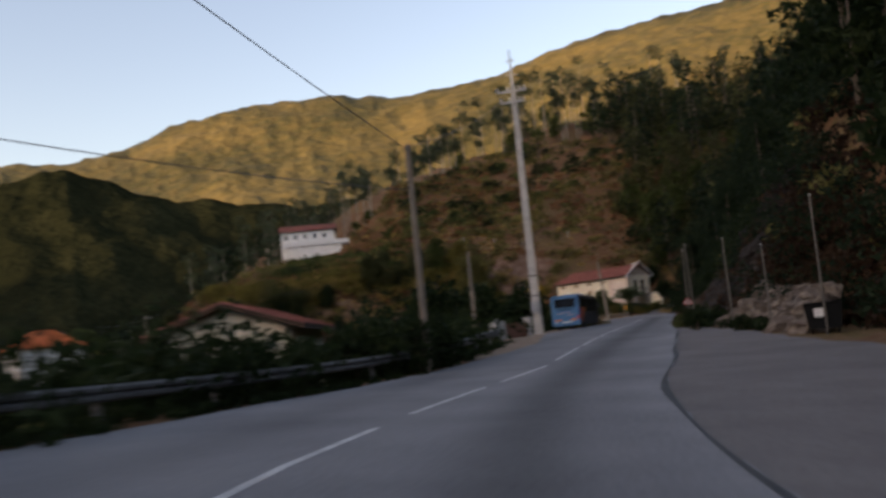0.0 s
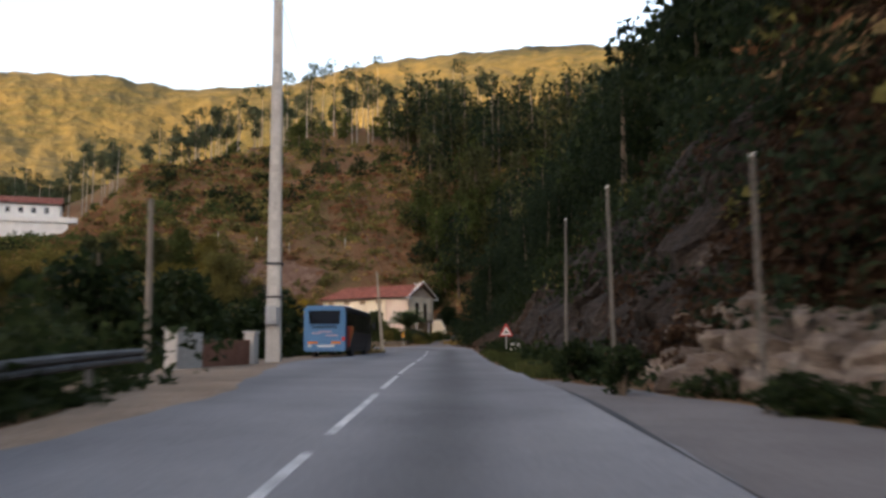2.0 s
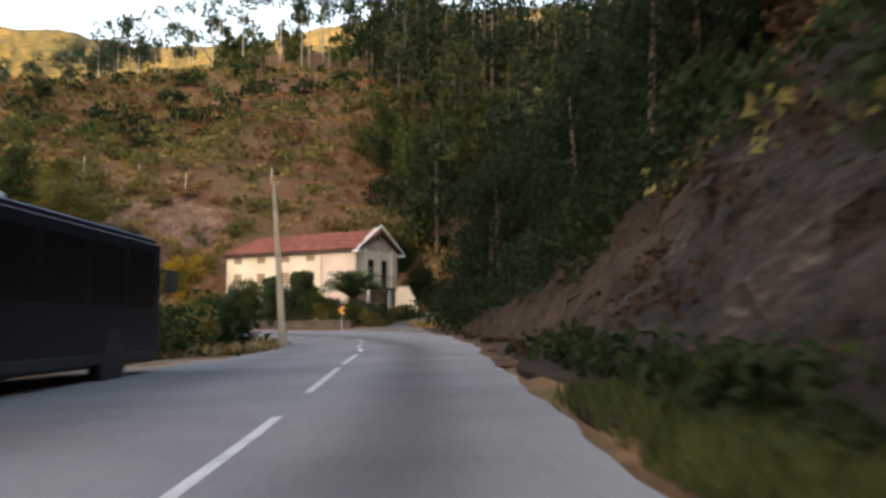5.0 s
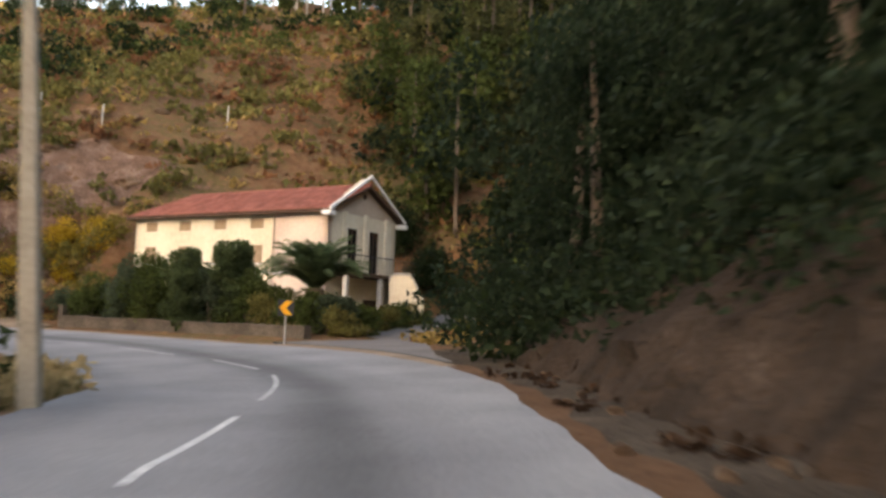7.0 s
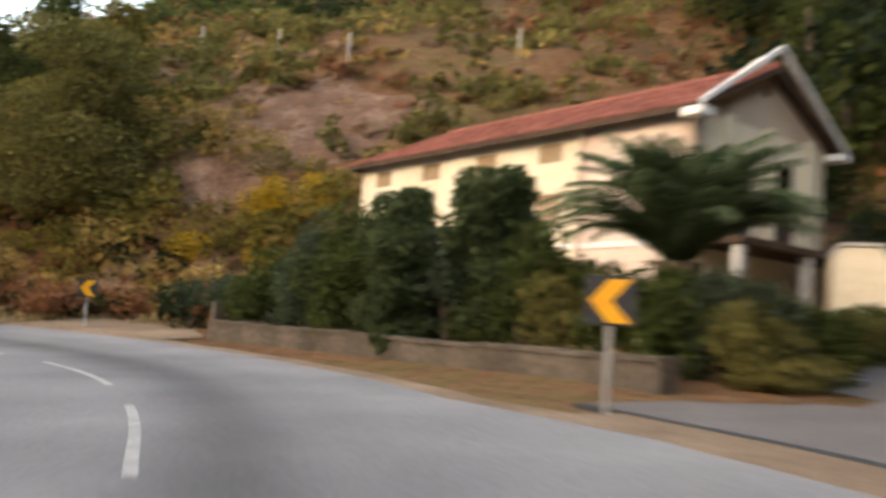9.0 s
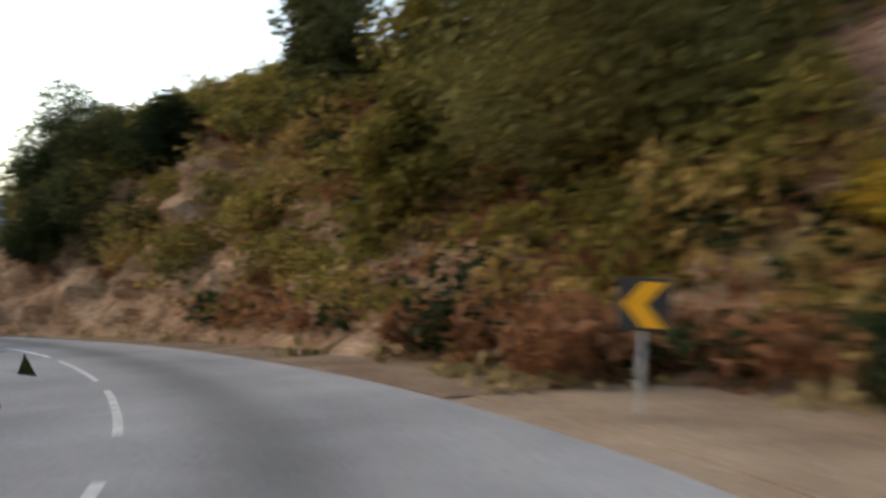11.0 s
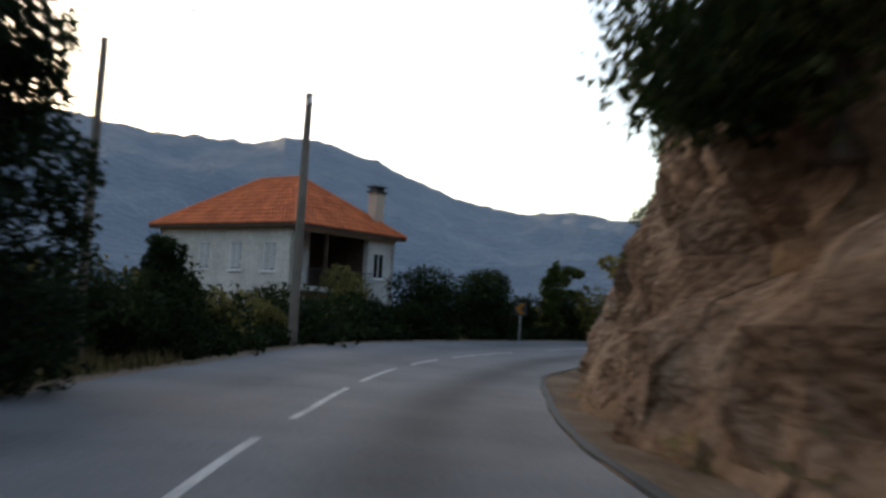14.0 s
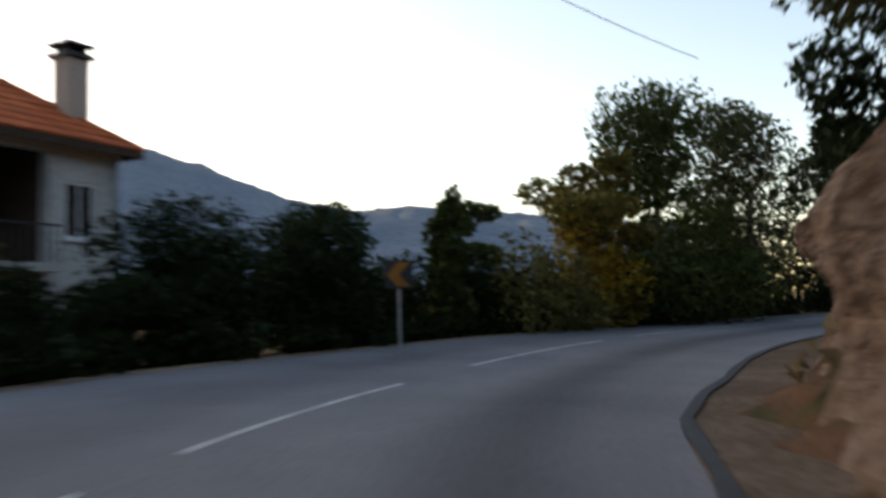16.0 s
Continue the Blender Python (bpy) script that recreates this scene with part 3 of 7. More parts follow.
tagged(ribbon("tar_joint", -30, 49, lambda s: float(right_edge(s)) - 0.06 + 0.03 * math.sin(s * 0.6), lambda s: float(right_edge(s)) + 0.03 + 0.04 * math.sin(s * 0.5), 0.006, TAR), "dark tar joint between road and lay-by", "joint", kind="structure")
tagged(ribbon("dirt_shoulder", 34, 99, lambda s: -float(left_edge(s)) - float(np.interp(s, [34, 40, 46, 60], [0.4, 1.8, 3.6, 3.2])) - 0.3 * math.sin(s * 0.6), lambda s: -float(left_edge(s)) + 0.05, -0.015, DIRT, cols=4, thick=0.2), "pale brown dirt shoulder along the asphalt", "shoulder", kind="structure")
tagged(ribbon("dirt_verge", 90, 125.4, lambda s: float(right_edge(s)) - 0.04, lambda s: float(right_edge(s)) + 0.5 + 0.12 * math.sin(s * 0.9) + 0.1 * math.sin(s * 2.3), -0.015, REDEARTH, cols=4, thick=0.2), "reddish brown earth verge below the bank", "verge", kind="structure")
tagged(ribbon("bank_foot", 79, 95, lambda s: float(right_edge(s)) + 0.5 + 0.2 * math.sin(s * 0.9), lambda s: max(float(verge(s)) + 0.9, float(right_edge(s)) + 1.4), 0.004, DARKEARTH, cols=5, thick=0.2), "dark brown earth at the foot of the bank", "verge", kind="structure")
tagged(ribbon("junction_earth", 94, 126.5, lambda s: float(right_edge(s)) + 0.3, lambda s: max(float(verge(s)) + 0.9, float(right_edge(s)) + float(np.interp(s, [94, 110, 116], [2.0, 2.5, 4.5]))), -0.02, BANKEARTH, cols=6, thick=0.2), "brown stony earth below the bank", "verge", kind="structure")
tagged(ribbon("gutter", 131, 158, lambda s: float(right_edge(s)) - 0.05, lambda s: float(right_edge(s)) + 0.45 + 0.05 * math.sin(s * 2), 0.004, DIRT, cols=3, thick=0.2), "pale dusty gutter along the bend", "gutter", kind="structure")
tagged(ribbon("earth_gutter", 157, 236, lambda s: float(right_edge(s)) - 0.05, lambda s: max(float(right_edge(s)) + 0.9, float(verge(s)) + 0.6) + 0.1 * math.sin(s * 1.3), 0.03, MIDEARTH, cols=4, thick=0.2), "dusty brown earth gutter under the cliff", "gutter", kind="structure")
tagged(ribbon("dark_kerb", 186, 236, lambda s: float(right_edge(s)) - 0.05 + 0.012 * math.sin(s * 1.9), lambda s: float(right_edge(s)) + 0.09 + 0.02 * math.sin(s * 2.3), 0.055, TAR, thick=0.2), "low dark edge kerb along the inner bend", "kerb", kind="structure")
tagged(ribbon("edge_strip", 160, 236, lambda s: -float(left_edge(s)) - 0.5, lambda s: -float(left_edge(s)) + 0.06, 0.004, DIRT, cols=3, thick=0.15), "pale dusty strip along the road edge", "edge strip", kind="structure")

drain_at = table([(121, 4.2), (125, 4.85), (127.5, 5.05), (130, 4.9), (134, 4.4)])
tagged(ribbon("apron", 122, 134, lambda s: float(drain_at(s)) + 0.1, lambda s: float(drain_at(s)) + 0.15 + float(np.interp(s, [122, 124.5, 127, 130, 134], [0.1, 0.6, 1.8, 3.6, 4.8])), 0.004, LAYBY, cols=4, thick=0.2), "grey apron where the side road joins", "apron", kind="structure")
tagged(ribbon("gutter_strip", 121, 133, lambda s: float(right_edge(s)) - 0.05, lambda s: float(drain_at(s)) - 0.02, 0.003, DIRT, cols=3, thick=0.2), "pale dusty strip across the junction", "gutter", kind="structure")
tagged(ribbon("drain_channel", 122, 134, lambda s: float(drain_at(s)) - 0.02, lambda s: float(drain_at(s)) + 0.12, 0.012, TAR, thick=0.1), "narrow dark drain channel across the junction", "drain", kind="structure")

tagged(ribbon("driveway", 148.9, 157, lambda s: float(right_edge(s)) + 0.4, lambda s: float(np.interp(s, [147.8, 150, 153, 157], [3.5, 5.4, 8.4, 8.8])) + 0.15 * math.sin(s * 2), 0.022, DIRT, cols=6, thick=0.3), "pale dusty driveway mouth beside the garden wall", "driveway", kind="structure")

# ---- side road, up past the house ----
SIDE, _ = glide([(26.0, 119.5, 1.62), (27.1, 124.5, 1.80), (28.8, 130.5, 2.1), (32.6, 136.8, 2.7), (37.0, 143.5, 3.4), (41.5, 152.0, 4.4)], 0.6)
sv, sf = [], []
for i, (x, y, z) in enumerate(SIDE):
    a = SIDE[min(i + 1, len(SIDE) - 1)] - SIDE[max(i - 1, 0)]
    a = a[:2] / np.linalg.norm(a[:2])
    w = np.interp(i, [0, 10, 20, 60], [0.6, 1.7, 1.7, 1.6])
    for k in (-w, -w * 0.3, w * 0.3, w):
        sv.append((x + a[1] * k, y - a[0] * k, z + 0.02))
    if i:
        for k in range(3):
            j = (i - 1) * 4 + k
            sf.append((j, j + 1, j + 5, j + 4))
tagged(mesh_from("side_road", sv, sf, LAYBY), "narrow grey side road climbing past the house", "road", kind="structure")
sd_ = np.array(SIDE)


# ---- rock faces ----
def rock_face(name, label, s0, s1, top, mat, seed, bulge=0.8, proud=0.5, step=0.4):
    ss = np.arange(s0, s1, step)
    hs = np.arange(0, 1.0001, 0.045)
    verts, faces = [], []
    for s in ss:
        i = station(s)
        ends = min((s - s0) / 4, (s1 - s) / 4, 1.0)
        for u in hs:
            h = u * top(s)
            d = float(verge(s)) + h / float(steep(s)) - proud * ends + 0.2
            p = Vector((LINE[i, 0] + RIGHT[i, 0] * d, LINE[i, 1] + RIGHT[i, 1] * d, on_road(s, 3).z + h - 0.25))
            n = noise.fractal(p * 0.35 + Vector((seed, 0, 0)), 0.9, 2.1, 5)
            c = noise.cell(Vector((s * 0.45 + h * 0.25 + seed, h * 0.55, seed)))
            k = (n * bulge + (c - 0.5) * bulge * 0.35) * min(1, 0.25 + u * 3)
            k -= 1.2 * max(u - 0.85, 0) / 0.15
            k += 0.30 * noise.fractal(p * 1.6 + Vector((0, seed, 0)), 0.8, 2.2, 4)
            verts.append((p.x - RIGHT[i, 0] * k, p.y - RIGHT[i, 1] * k, p.z + (c - 0.5) * 0.35 * u))
    w = len(hs)
    for a in range(len(ss) - 1):
        for b in range(w - 1):
            faces.append((a * w + b, (a + 1) * w + b, (a + 1) * w + b + 1, a * w + b + 1))
    return tagged(mesh_from(name, verts, faces, mat), label, "rock face", kind="structure")


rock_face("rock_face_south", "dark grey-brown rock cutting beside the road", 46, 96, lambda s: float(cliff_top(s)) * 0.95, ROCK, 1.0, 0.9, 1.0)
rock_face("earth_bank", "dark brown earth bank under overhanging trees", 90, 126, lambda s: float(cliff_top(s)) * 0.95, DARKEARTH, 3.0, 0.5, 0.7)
rock_face("rock_face_bank", "brown earthy bank with loose stones", 151, 184, lambda s: float(cliff_top(s)) * 0.8, EARTHROCK, 5.0, 0.8, 0.6)
rock_face("rock_face_north", "tall ochre rock and earth cliff over the road", 178, 231, lambda s: float(cliff_top(s)) * 1.05, EARTHROCK, 8.0, 1.1, 0.7)


# ---- bare earth on the slope behind the house ----
rad, ang = np.linspace(0, 1, 14), np.arange(40) * math.pi / 20
edge = 1 + 0.22 * np.sin(3 * ang + 1) + 0.12 * np.sin(7 * ang)
bx = (12.8 + 6.2 * rad[:, None] * (edge * np.cos(ang))[None, :]).ravel()
by = (159.0 + 4.9 * rad[:, None] * (edge * np.sin(ang))[None, :]).ravel()
bz = height(bx, by) + np.repeat(np.where(rad < 0.95, 0.10, -0.15), 40) + 0.07 * fbm(bx, by, 0.8, 3)
bf = [(j * 40 + k, j * 40 + (k + 1) % 40, (j + 1) * 40 + (k + 1) % 40, (j + 1) * 40 + k) for j in range(13) for k in range(40)]
tagged(mesh_from("bare_earth", np.stack([bx, by, bz], axis=1).tolist(), bf, PINKEARTH, smooth=True), "bare pinkish earth and stones on the slope", "bare earth", kind="structure")


# ---- foliage ----
def leaves(rng, blobs, count, size, flat=0.0):
    """Leaf blades in the given balls (centre, radii), thicker towards their skins."""
    vol = np.array([b[1][0] * b[1][1] * b[1][2] for b in blobs]) ** 0.67
    pick = rng.choice(len(blobs), count, p=vol / vol.sum())
    c = np.array([b[0] for b in blobs])[pick]
    r = np.array([b[1] for b in blobs])[pick]
    v = rng.normal(size=(count, 3))
    v /= np.linalg.norm(v, axis=1)[:, None]
    rad = rng.uniform(0.25, 1.0, count) ** 0.45 * rng.uniform(0.85, 1.12, count)
    p = c + v * r * rad[:, None]
    a = rng.normal(size=(count, 3))
    a[:, 2] *= 1 - flat
    a /= np.linalg.norm(a, axis=1)[:, None]
    b = np.cross(a, rng.normal(size=(count, 3)))
    b /= np.linalg.norm(b, axis=1)[:, None]
    w = size * rng.uniform(0.6, 1.4, count)[:, None]
    q = np.stack([p - a * w - b * w * 0.3, p + b * w * 0.8, p + a * w - b * w * 0.3], axis=1)
    return q.reshape(-1, 3)


def leaf_mesh(name, q, mat, parent=None, corners=3):
    """One mesh of separate blades with so many corners each."""
    n = len(q) // corners
    me = bpy.data.meshes.new(name)
    me.vertices.add(n * corners)
    me.vertices.foreach_set("co", np.ascontiguousarray(q, dtype=np.float32).ravel())
    me.loops.add(n * corners)
    me.loops.foreach_set("vertex_index", np.arange(n * corners, dtype=np.int32))
    me.polygons.add(n)
    me.polygons.foreach_set("loop_start", np.arange(0, n * corners, corners, dtype=np.int32))
    me.polygons.foreach_set("loop_total", np.full(n, corners, dtype=np.int32))
    me.update(calc_edges=True)
    me.materials.append(mat)
    ob = new(name, me)
    ob.parent = parent
    return ob


def scatter(rng, n, s_range, d_range, keep=None):
    """Places beside the road: arrays of x, y and z on the ground."""
    s = rng.uniform(*s_range, n)
    d = rng.uniform(*d_range, n)
    i = np.clip(np.round((s + 40) / 0.5).astype(int), 0, len(LINE) - 1)
    x, y = LINE[i, 0] + RIGHT[i, 0] * d, LINE[i, 1] + RIGHT[i, 1] * d
    return x, y


def free(x, y, clear=1.0):
    """Which places lie off the road, its lay-by, the side road and the houses."""
    s, d, z, b = to_road(x, y)
    ok = (d > right_edge(s) + clear) | (d < -left_edge(s) - clear)
    ok &= ~((s < 50) & (d > 0) & (d < np.interp(s, [-30, 16, 26, 30, 36, 42, 49], [14, 12, 10.5, 9.8, 8.8, 7, 4])))
    ok &= ~((s > 124) & (s < 157) & (d > 0) & (d < 6.2))
    ok &= ~((s > 41) & (s < 98) & (d < 0) & (d > -left_edge(s) - 2.6 - clear))
    for cx, cy, r in ((27, 147, 11.5), (31, 142, 7.5), (-67, 150, 9.5), (-30.8, 202.0, 9.5), (-7.2, 28.5, 3.6), (-7.2, 32.5, 3.6), (-4.6, 25.5, 2.4)):
        ok &= (x - cx)**2 + (y - cy)**2 > r * r
    ok &= ((x - 12.8)**2 / 36 + (y - 159.0)**2 / 22 > 1) | (fbm(x, y, 1.3, 2, 4.0) > 0.28)
    lane = sd_[sd_[:, 1] < 146]
    near = np.min((x[:, None] - lane[None, :, 0])**2 + (y[:, None] - lane[None, :, 1])**2, axis=1)
    ok &= near > 7.5
    return ok


def clumps(name, label, mat, seed, places, radius, per, size, squash=0.75, lift=0.3, up=0.0, least=0.11):
    """Low growth as one mesh."""
    rng = np.random.default_rng(seed)
    x, y = places
    z = height(x, y) + up
    off = np.abs(to_road(x, y)[1])
    out, k = [], 0
    for a, b, c in zip(x, y, z):
        r = rng.uniform(*radius)
        blobs = [((a + rng.normal() * r * 0.5, b + rng.normal() * r * 0.5, c + r * lift * rng.uniform(0.6, 1.5)), (r * rng.uniform(0.5, 1.0), r * rng.uniform(0.5, 1.0), r * squash * rng.uniform(0.5, 1.1))) for _ in range(3)]
        w = min(size, least + 0.0085 * off[k])
        out.append(leaves(rng, blobs, max(6, int(per * r * r / (w * w))), w))
        k += 1
    ob = leaf_mesh(name, np.concatenate(out), mat)
    return tagged(ob, label, "vegetation", kind="stuff")


def band(seed, n, s_range, d_range, clear=1.0, patch=None, level=0.0):
    rng = np.random.default_rng(seed)
    x, y = scatter(rng, n, s_range, d_range)
    ok = free(x, y, clear)
    if patch:
        ok &= fbm(x, y, patch, 3, seed * 0.37) > level
    return x[ok], y[ok]


def join(*pairs):
    return np.concatenate([p[0] for p in pairs]), np.concatenate([p[1] for p in pairs])


def box_places(seed, n, x0, x1, y0, y1):
    rng = np.random.default_rng(seed)
    x, y = rng.uniform(x0, x1, n), rng.uniform(y0, y1, n)
    ok = free(x, y, 3.0)
    return x[ok], y[ok]


def layby_edge(seed, n):
    """Places along the foot of the bank behind the lay-by."""
    rng = np.random.default_rng(seed)
    s = np.concatenate([rng.uniform(37, 48.5, n), rng.uniform(38, 48, n // 4)])
    d = np.interp(s, [-30, 16, 26, 30, 36, 42, 49], [13, 10, 7.6, 6.6, 5.6, 4.6, 2.4]) + np.concatenate([rng.uniform(0.25, 0.7, n), rng.uniform(1.4, 3.2, n // 4)])
    i = np.clip(np.round((s + 40) / 0.5).astype(int), 0, len(LINE) - 1)
    return LINE[i, 0] + RIGHT[i, 0] * d, LINE[i, 1] + RIGHT[i, 1] * d


def rail_edge(seed, n):
    """Places on the strip under the guard rail."""
    rng = np.random.default_rng(seed)
    s = rng.uniform(-8, 46, n)
    d = -rail_line(s) - rng.uniform(0.1, 1.7, n)
    i = np.clip(np.round((s + 40) / 0.5).astype(int), 0, len(LINE) - 1)
    return LINE[i, 0] + RIGHT[i, 0] * d, LINE[i, 1] + RIGHT[i, 1] * d


def hedge_edge(seed, n):
    """Places along the outer edge of the last bend."""
    rng = np.random.default_rng(seed)
    s = rng.uniform(205, 247, n)
    d = -left_edge(s) - rng.uniform(0.7, 1.9, n)
    i = np.clip(np.round((s + 40) / 0.5).astype(int), 0, len(LINE) - 1)
    return LINE[i, 0] + RIGHT[i, 0] * d, LINE[i, 1] + RIGHT[i, 1] * d


# hillsides
clumps("hill_scrub", "olive green scrub over the hillside", OLIVE, 11, join(band(1, 3000, (128, 200), (8, 90), patch=16, level=-0.2), band(2, 900, (20, 112), (8, 60), patch=12, level=-0.2), band(3, 320, (168, 235), (5, 30)), band(65, 420, (158, 205), (8, 48))), (0.5, 1.3), 2.6, 0.36)
clumps("hill_bracken", "rust-brown dry bracken over the hillside", RUST, 12, join(band(4, 3600, (128, 200), (10, 90), patch=18, level=-0.4), band(5, 800, (10, 112), (11, 70), patch=14, level=0.0), band(6, 420, (150, 235), (5, 22))), (0.5, 1.1), 2.2, 0.32, 0.5)
clumps("golden_bracken", "golden dry bracken over the hillside", GOLDFERN, 17, join(band(56, 2400, (128, 200), (9, 90), patch=13, level=-0.5), band(57, 160, (150, 192), (5, 16))), (0.4, 1.0), 1.8, 0.30, 0.4, 0.2)
clumps("hill_bushes", "dark green bushes dotted over the hillside", GREEN, 13, join(band(7, 420, (112, 200), (18, 85), patch=22, level=0.3), band(8, 600, (60, 126), (7, 40), patch=9, level=-0.6)), (0.9, 2.0), 3.2, 0.36, 0.9, 0.5)
clumps("hill_shrubs", "mid green shrubs dotted over the dry hillside", MIDGREEN, 27, join(band(66, 620, (128, 205), (12, 85), patch=14, level=0.0), band(68, 160, (168, 205), (10, 40))), (0.6, 1.7), 2.8, 0.34, 0.85, 0.45)
clumps("dry_grass", "straw-coloured dry grass on banks and verges", DRYGRASS, 14, join(band(10, 2200, (112, 200), (8, 75), patch=10, level=-0.1), band(16, 260, (104, 128), (-9, -5), 0.3), band(17, 380, (160, 235), (3, 12), 0.9), band(18, 420, (132, 160), (3.4, 9), 0.4)), (0.25, 0.6), 1.6, 0.2, 0.5)
# undergrowth planted dense and dark so the slope reads as shaded
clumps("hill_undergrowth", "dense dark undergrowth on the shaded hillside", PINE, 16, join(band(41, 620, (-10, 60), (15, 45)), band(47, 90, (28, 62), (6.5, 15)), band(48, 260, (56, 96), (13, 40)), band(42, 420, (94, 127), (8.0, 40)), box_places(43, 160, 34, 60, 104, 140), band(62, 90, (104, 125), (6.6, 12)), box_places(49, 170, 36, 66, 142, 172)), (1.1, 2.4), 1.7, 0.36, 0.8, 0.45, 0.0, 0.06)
clumps("slope_bracken", "brown bracken coloured dark for the shaded slope", SHADEFERN, 29, join(band(80, 1500, (-10, 98), (8, 17)), band(81, 500, (-10, 98), (16, 40)), band(82, 260, (40, 98), (5.5, 9)), band(85, 460, (41, 60), (5.4, 11), 1.2)), (0.4, 1.1), 2.2, 0.26, 0.6, 0.25, 0.0, 0.07)
clumps("wood_floor", "dark green undergrowth below the wood by the house", WOODLEAF, 32, box_places(84, 620, 35, 66, 138, 182), (0.7, 1.6), 2.2, 0.28, 0.7, 0.4, 0.0, 0.06)
clumps("slope_heath", "dull green heath on the shaded slope", GREEN, 30, band(83, 420, (-10, 98), (8, 17), patch=7, level=0.1), (0.4, 1.0), 2.2, 0.24, 0.6, 0.25, 0.0, 0.07)
clumps("cliff_growth", "yellow-green brush hanging on the cliff", AUTUMN, 18, join(band(44, 240, (164, 192), (5.0, 16), 1.5), band(45, 140, (192, 216), (5.0, 12), 1.5), band(46, 60, (150, 168), (6.5, 14))), (0.6, 1.4), 2.4, 0.13, 0.8, 0.4, 1.0)
clumps("cliff_bracken", "rust and golden bracken high on the cliff", GOLDFERN, 25, join(band(61, 200, (166, 200), (4.8, 13), 1.5), band(63, 80, (150, 166), (6, 14), 1.5)), (0.5, 1.1), 2.2, 0.13, 0.8, 0.4, 0.9)
clumps("bank_brush", "rust-brown brush on the earth bank", RUST, 23, band(59, 240, (147, 176), (4.2, 9), 0.8), (0.4, 0.9), 2.6, 0.14, 0.8, 0.4, 0.5)
clumps("bank_shrubs", "low dark shrubs on the earth bank", GREEN, 24, band(60, 90, (147, 176), (4.4, 9), 0.8), (0.5, 1.0), 3.0, 0.14, 0.8, 0.4, 0.5)
clumps("rock_foot_brush", "dark brambles along the foot of the rock", GREEN, 26, band(64, 170, (49, 97), (3.0, 5.2), 0.7), (0.3, 0.8), 2.8, 0.14, 0.9, 0.4)
clumps("hedge_foot", "dark weeds along the foot of the roadside hedge", GREEN, 31, hedge_edge(71, 260), (0.35, 0.75), 3.4, 0.11, 0.9, 0.5)
clumps("rail_weeds", "dark weeds and grass under the guard rail", GREEN, 33, rail_edge(72, 520), (0.14, 0.30), 3.0, 0.09, 0.6, 0.3)
clumps("bank_tufts", "grey-brown dry tufts at the foot of the bank", SHADEFERN, 34, join(band(90, 60, (92, 122), (2.6, 4.6), 0.4), band(91, 60, (92, 120), (4.0, 6.0), 0.5)), (0.12, 0.30), 2.6, 0.09, 0.6, 0.3, 0.0, 0.05)
clumps("layby_weeds", "dark weeds and brambles round the boulders", GREEN, 20, layby_edge(58, 24), (0.25, 0.5), 3.2, 0.12, 0.9, 0.4)
# the valley side
clumps("valley_scrub", "dark green undergrowth below the road", GREEN, 15, join(band(20, 560, (-25, 60), (-34, -6.5), 1.9), band(54, 190, (-25, 51), (-9.2, -7.0), 1.3), band(21, 420, (60, 130), (-40, -8), 3.4), band(22, 560, (150, 240), (-30, -7), 1.6), band(23, 300, (60, 125), (-75, -30), 1.0)), (0.9, 2.0), 2.1, 0.38, 0.85, 0.5, 0.0, 0.08)
clumps("valley_brush", "olive and brown brush on the valley floor", OLIVE, 19, join(band(24, 500, (-25, 130), (-90, -12), 2), band(25, 260, (165, 240), (-40, -8), 1.6), band(67, 900, (-25, 240), (-170, -60), 2)), (0.9, 2.2), 2.0, 0.40, 0.8, 0.5, 0.0, 0.05)


def grass(name, label, mat, seed, places, tall):
    """Blades of grass as one mesh."""
    rng = np.random.default_rng(seed)
    x, y = places
    x, y = np.repeat(x, 9) + rng.normal(size=len(x) * 9) * 0.12, np.repeat(y, 9) + rng.normal(size=len(y) * 9) * 0.12
    z = height(x, y)
    n = len(x)
    a = rng.uniform(0, 6.28, n)
    h = rng.uniform(*tall, n)
    w = 0.022
    lean = rng.normal(size=(n, 2)) * 0.3 * h[:, None]
    c, s = np.cos(a) * w, np.sin(a) * w
    q = np.stack([np.stack([x - c, y - s, z - 0.03], 1), np.stack([x + c, y + s, z - 0.03], 1), np.stack([x + lean[:, 0] + c * 0.2, y + lean[:, 1] + s * 0.2, z + h], 1), np.stack([x + lean[:, 0] - c * 0.2, y + lean[:, 1] - s * 0.2, z + h], 1)], axis=1)
    return tagged(leaf_mesh(name, q.reshape(-1, 3), mat, corners=4), label, "grass", kind="stuff")


grass("verge_grass", "green and yellowing grass along the verge", GRASS, 21, join(band(26, 2600, (50, 84), (1.9, 3.6), 0.1), band(27, 900, (104, 126), (-10, -5.0), 0.12), band(29, 500, (188, 205), (-9, -6), 0.3)), (0.08, 0.30))
grass("verge_straw", "dry straw grass at the road's edge", DRYGRASS, 22, join(band(51, 900, (160, 205), (-9.5, -6), 0.2), band(52, 700, (128, 150), (3.2, 5.2), 0.2), band(53, 500, (104, 126), (-9, -5), 0.1)), (0.12, 0.45))


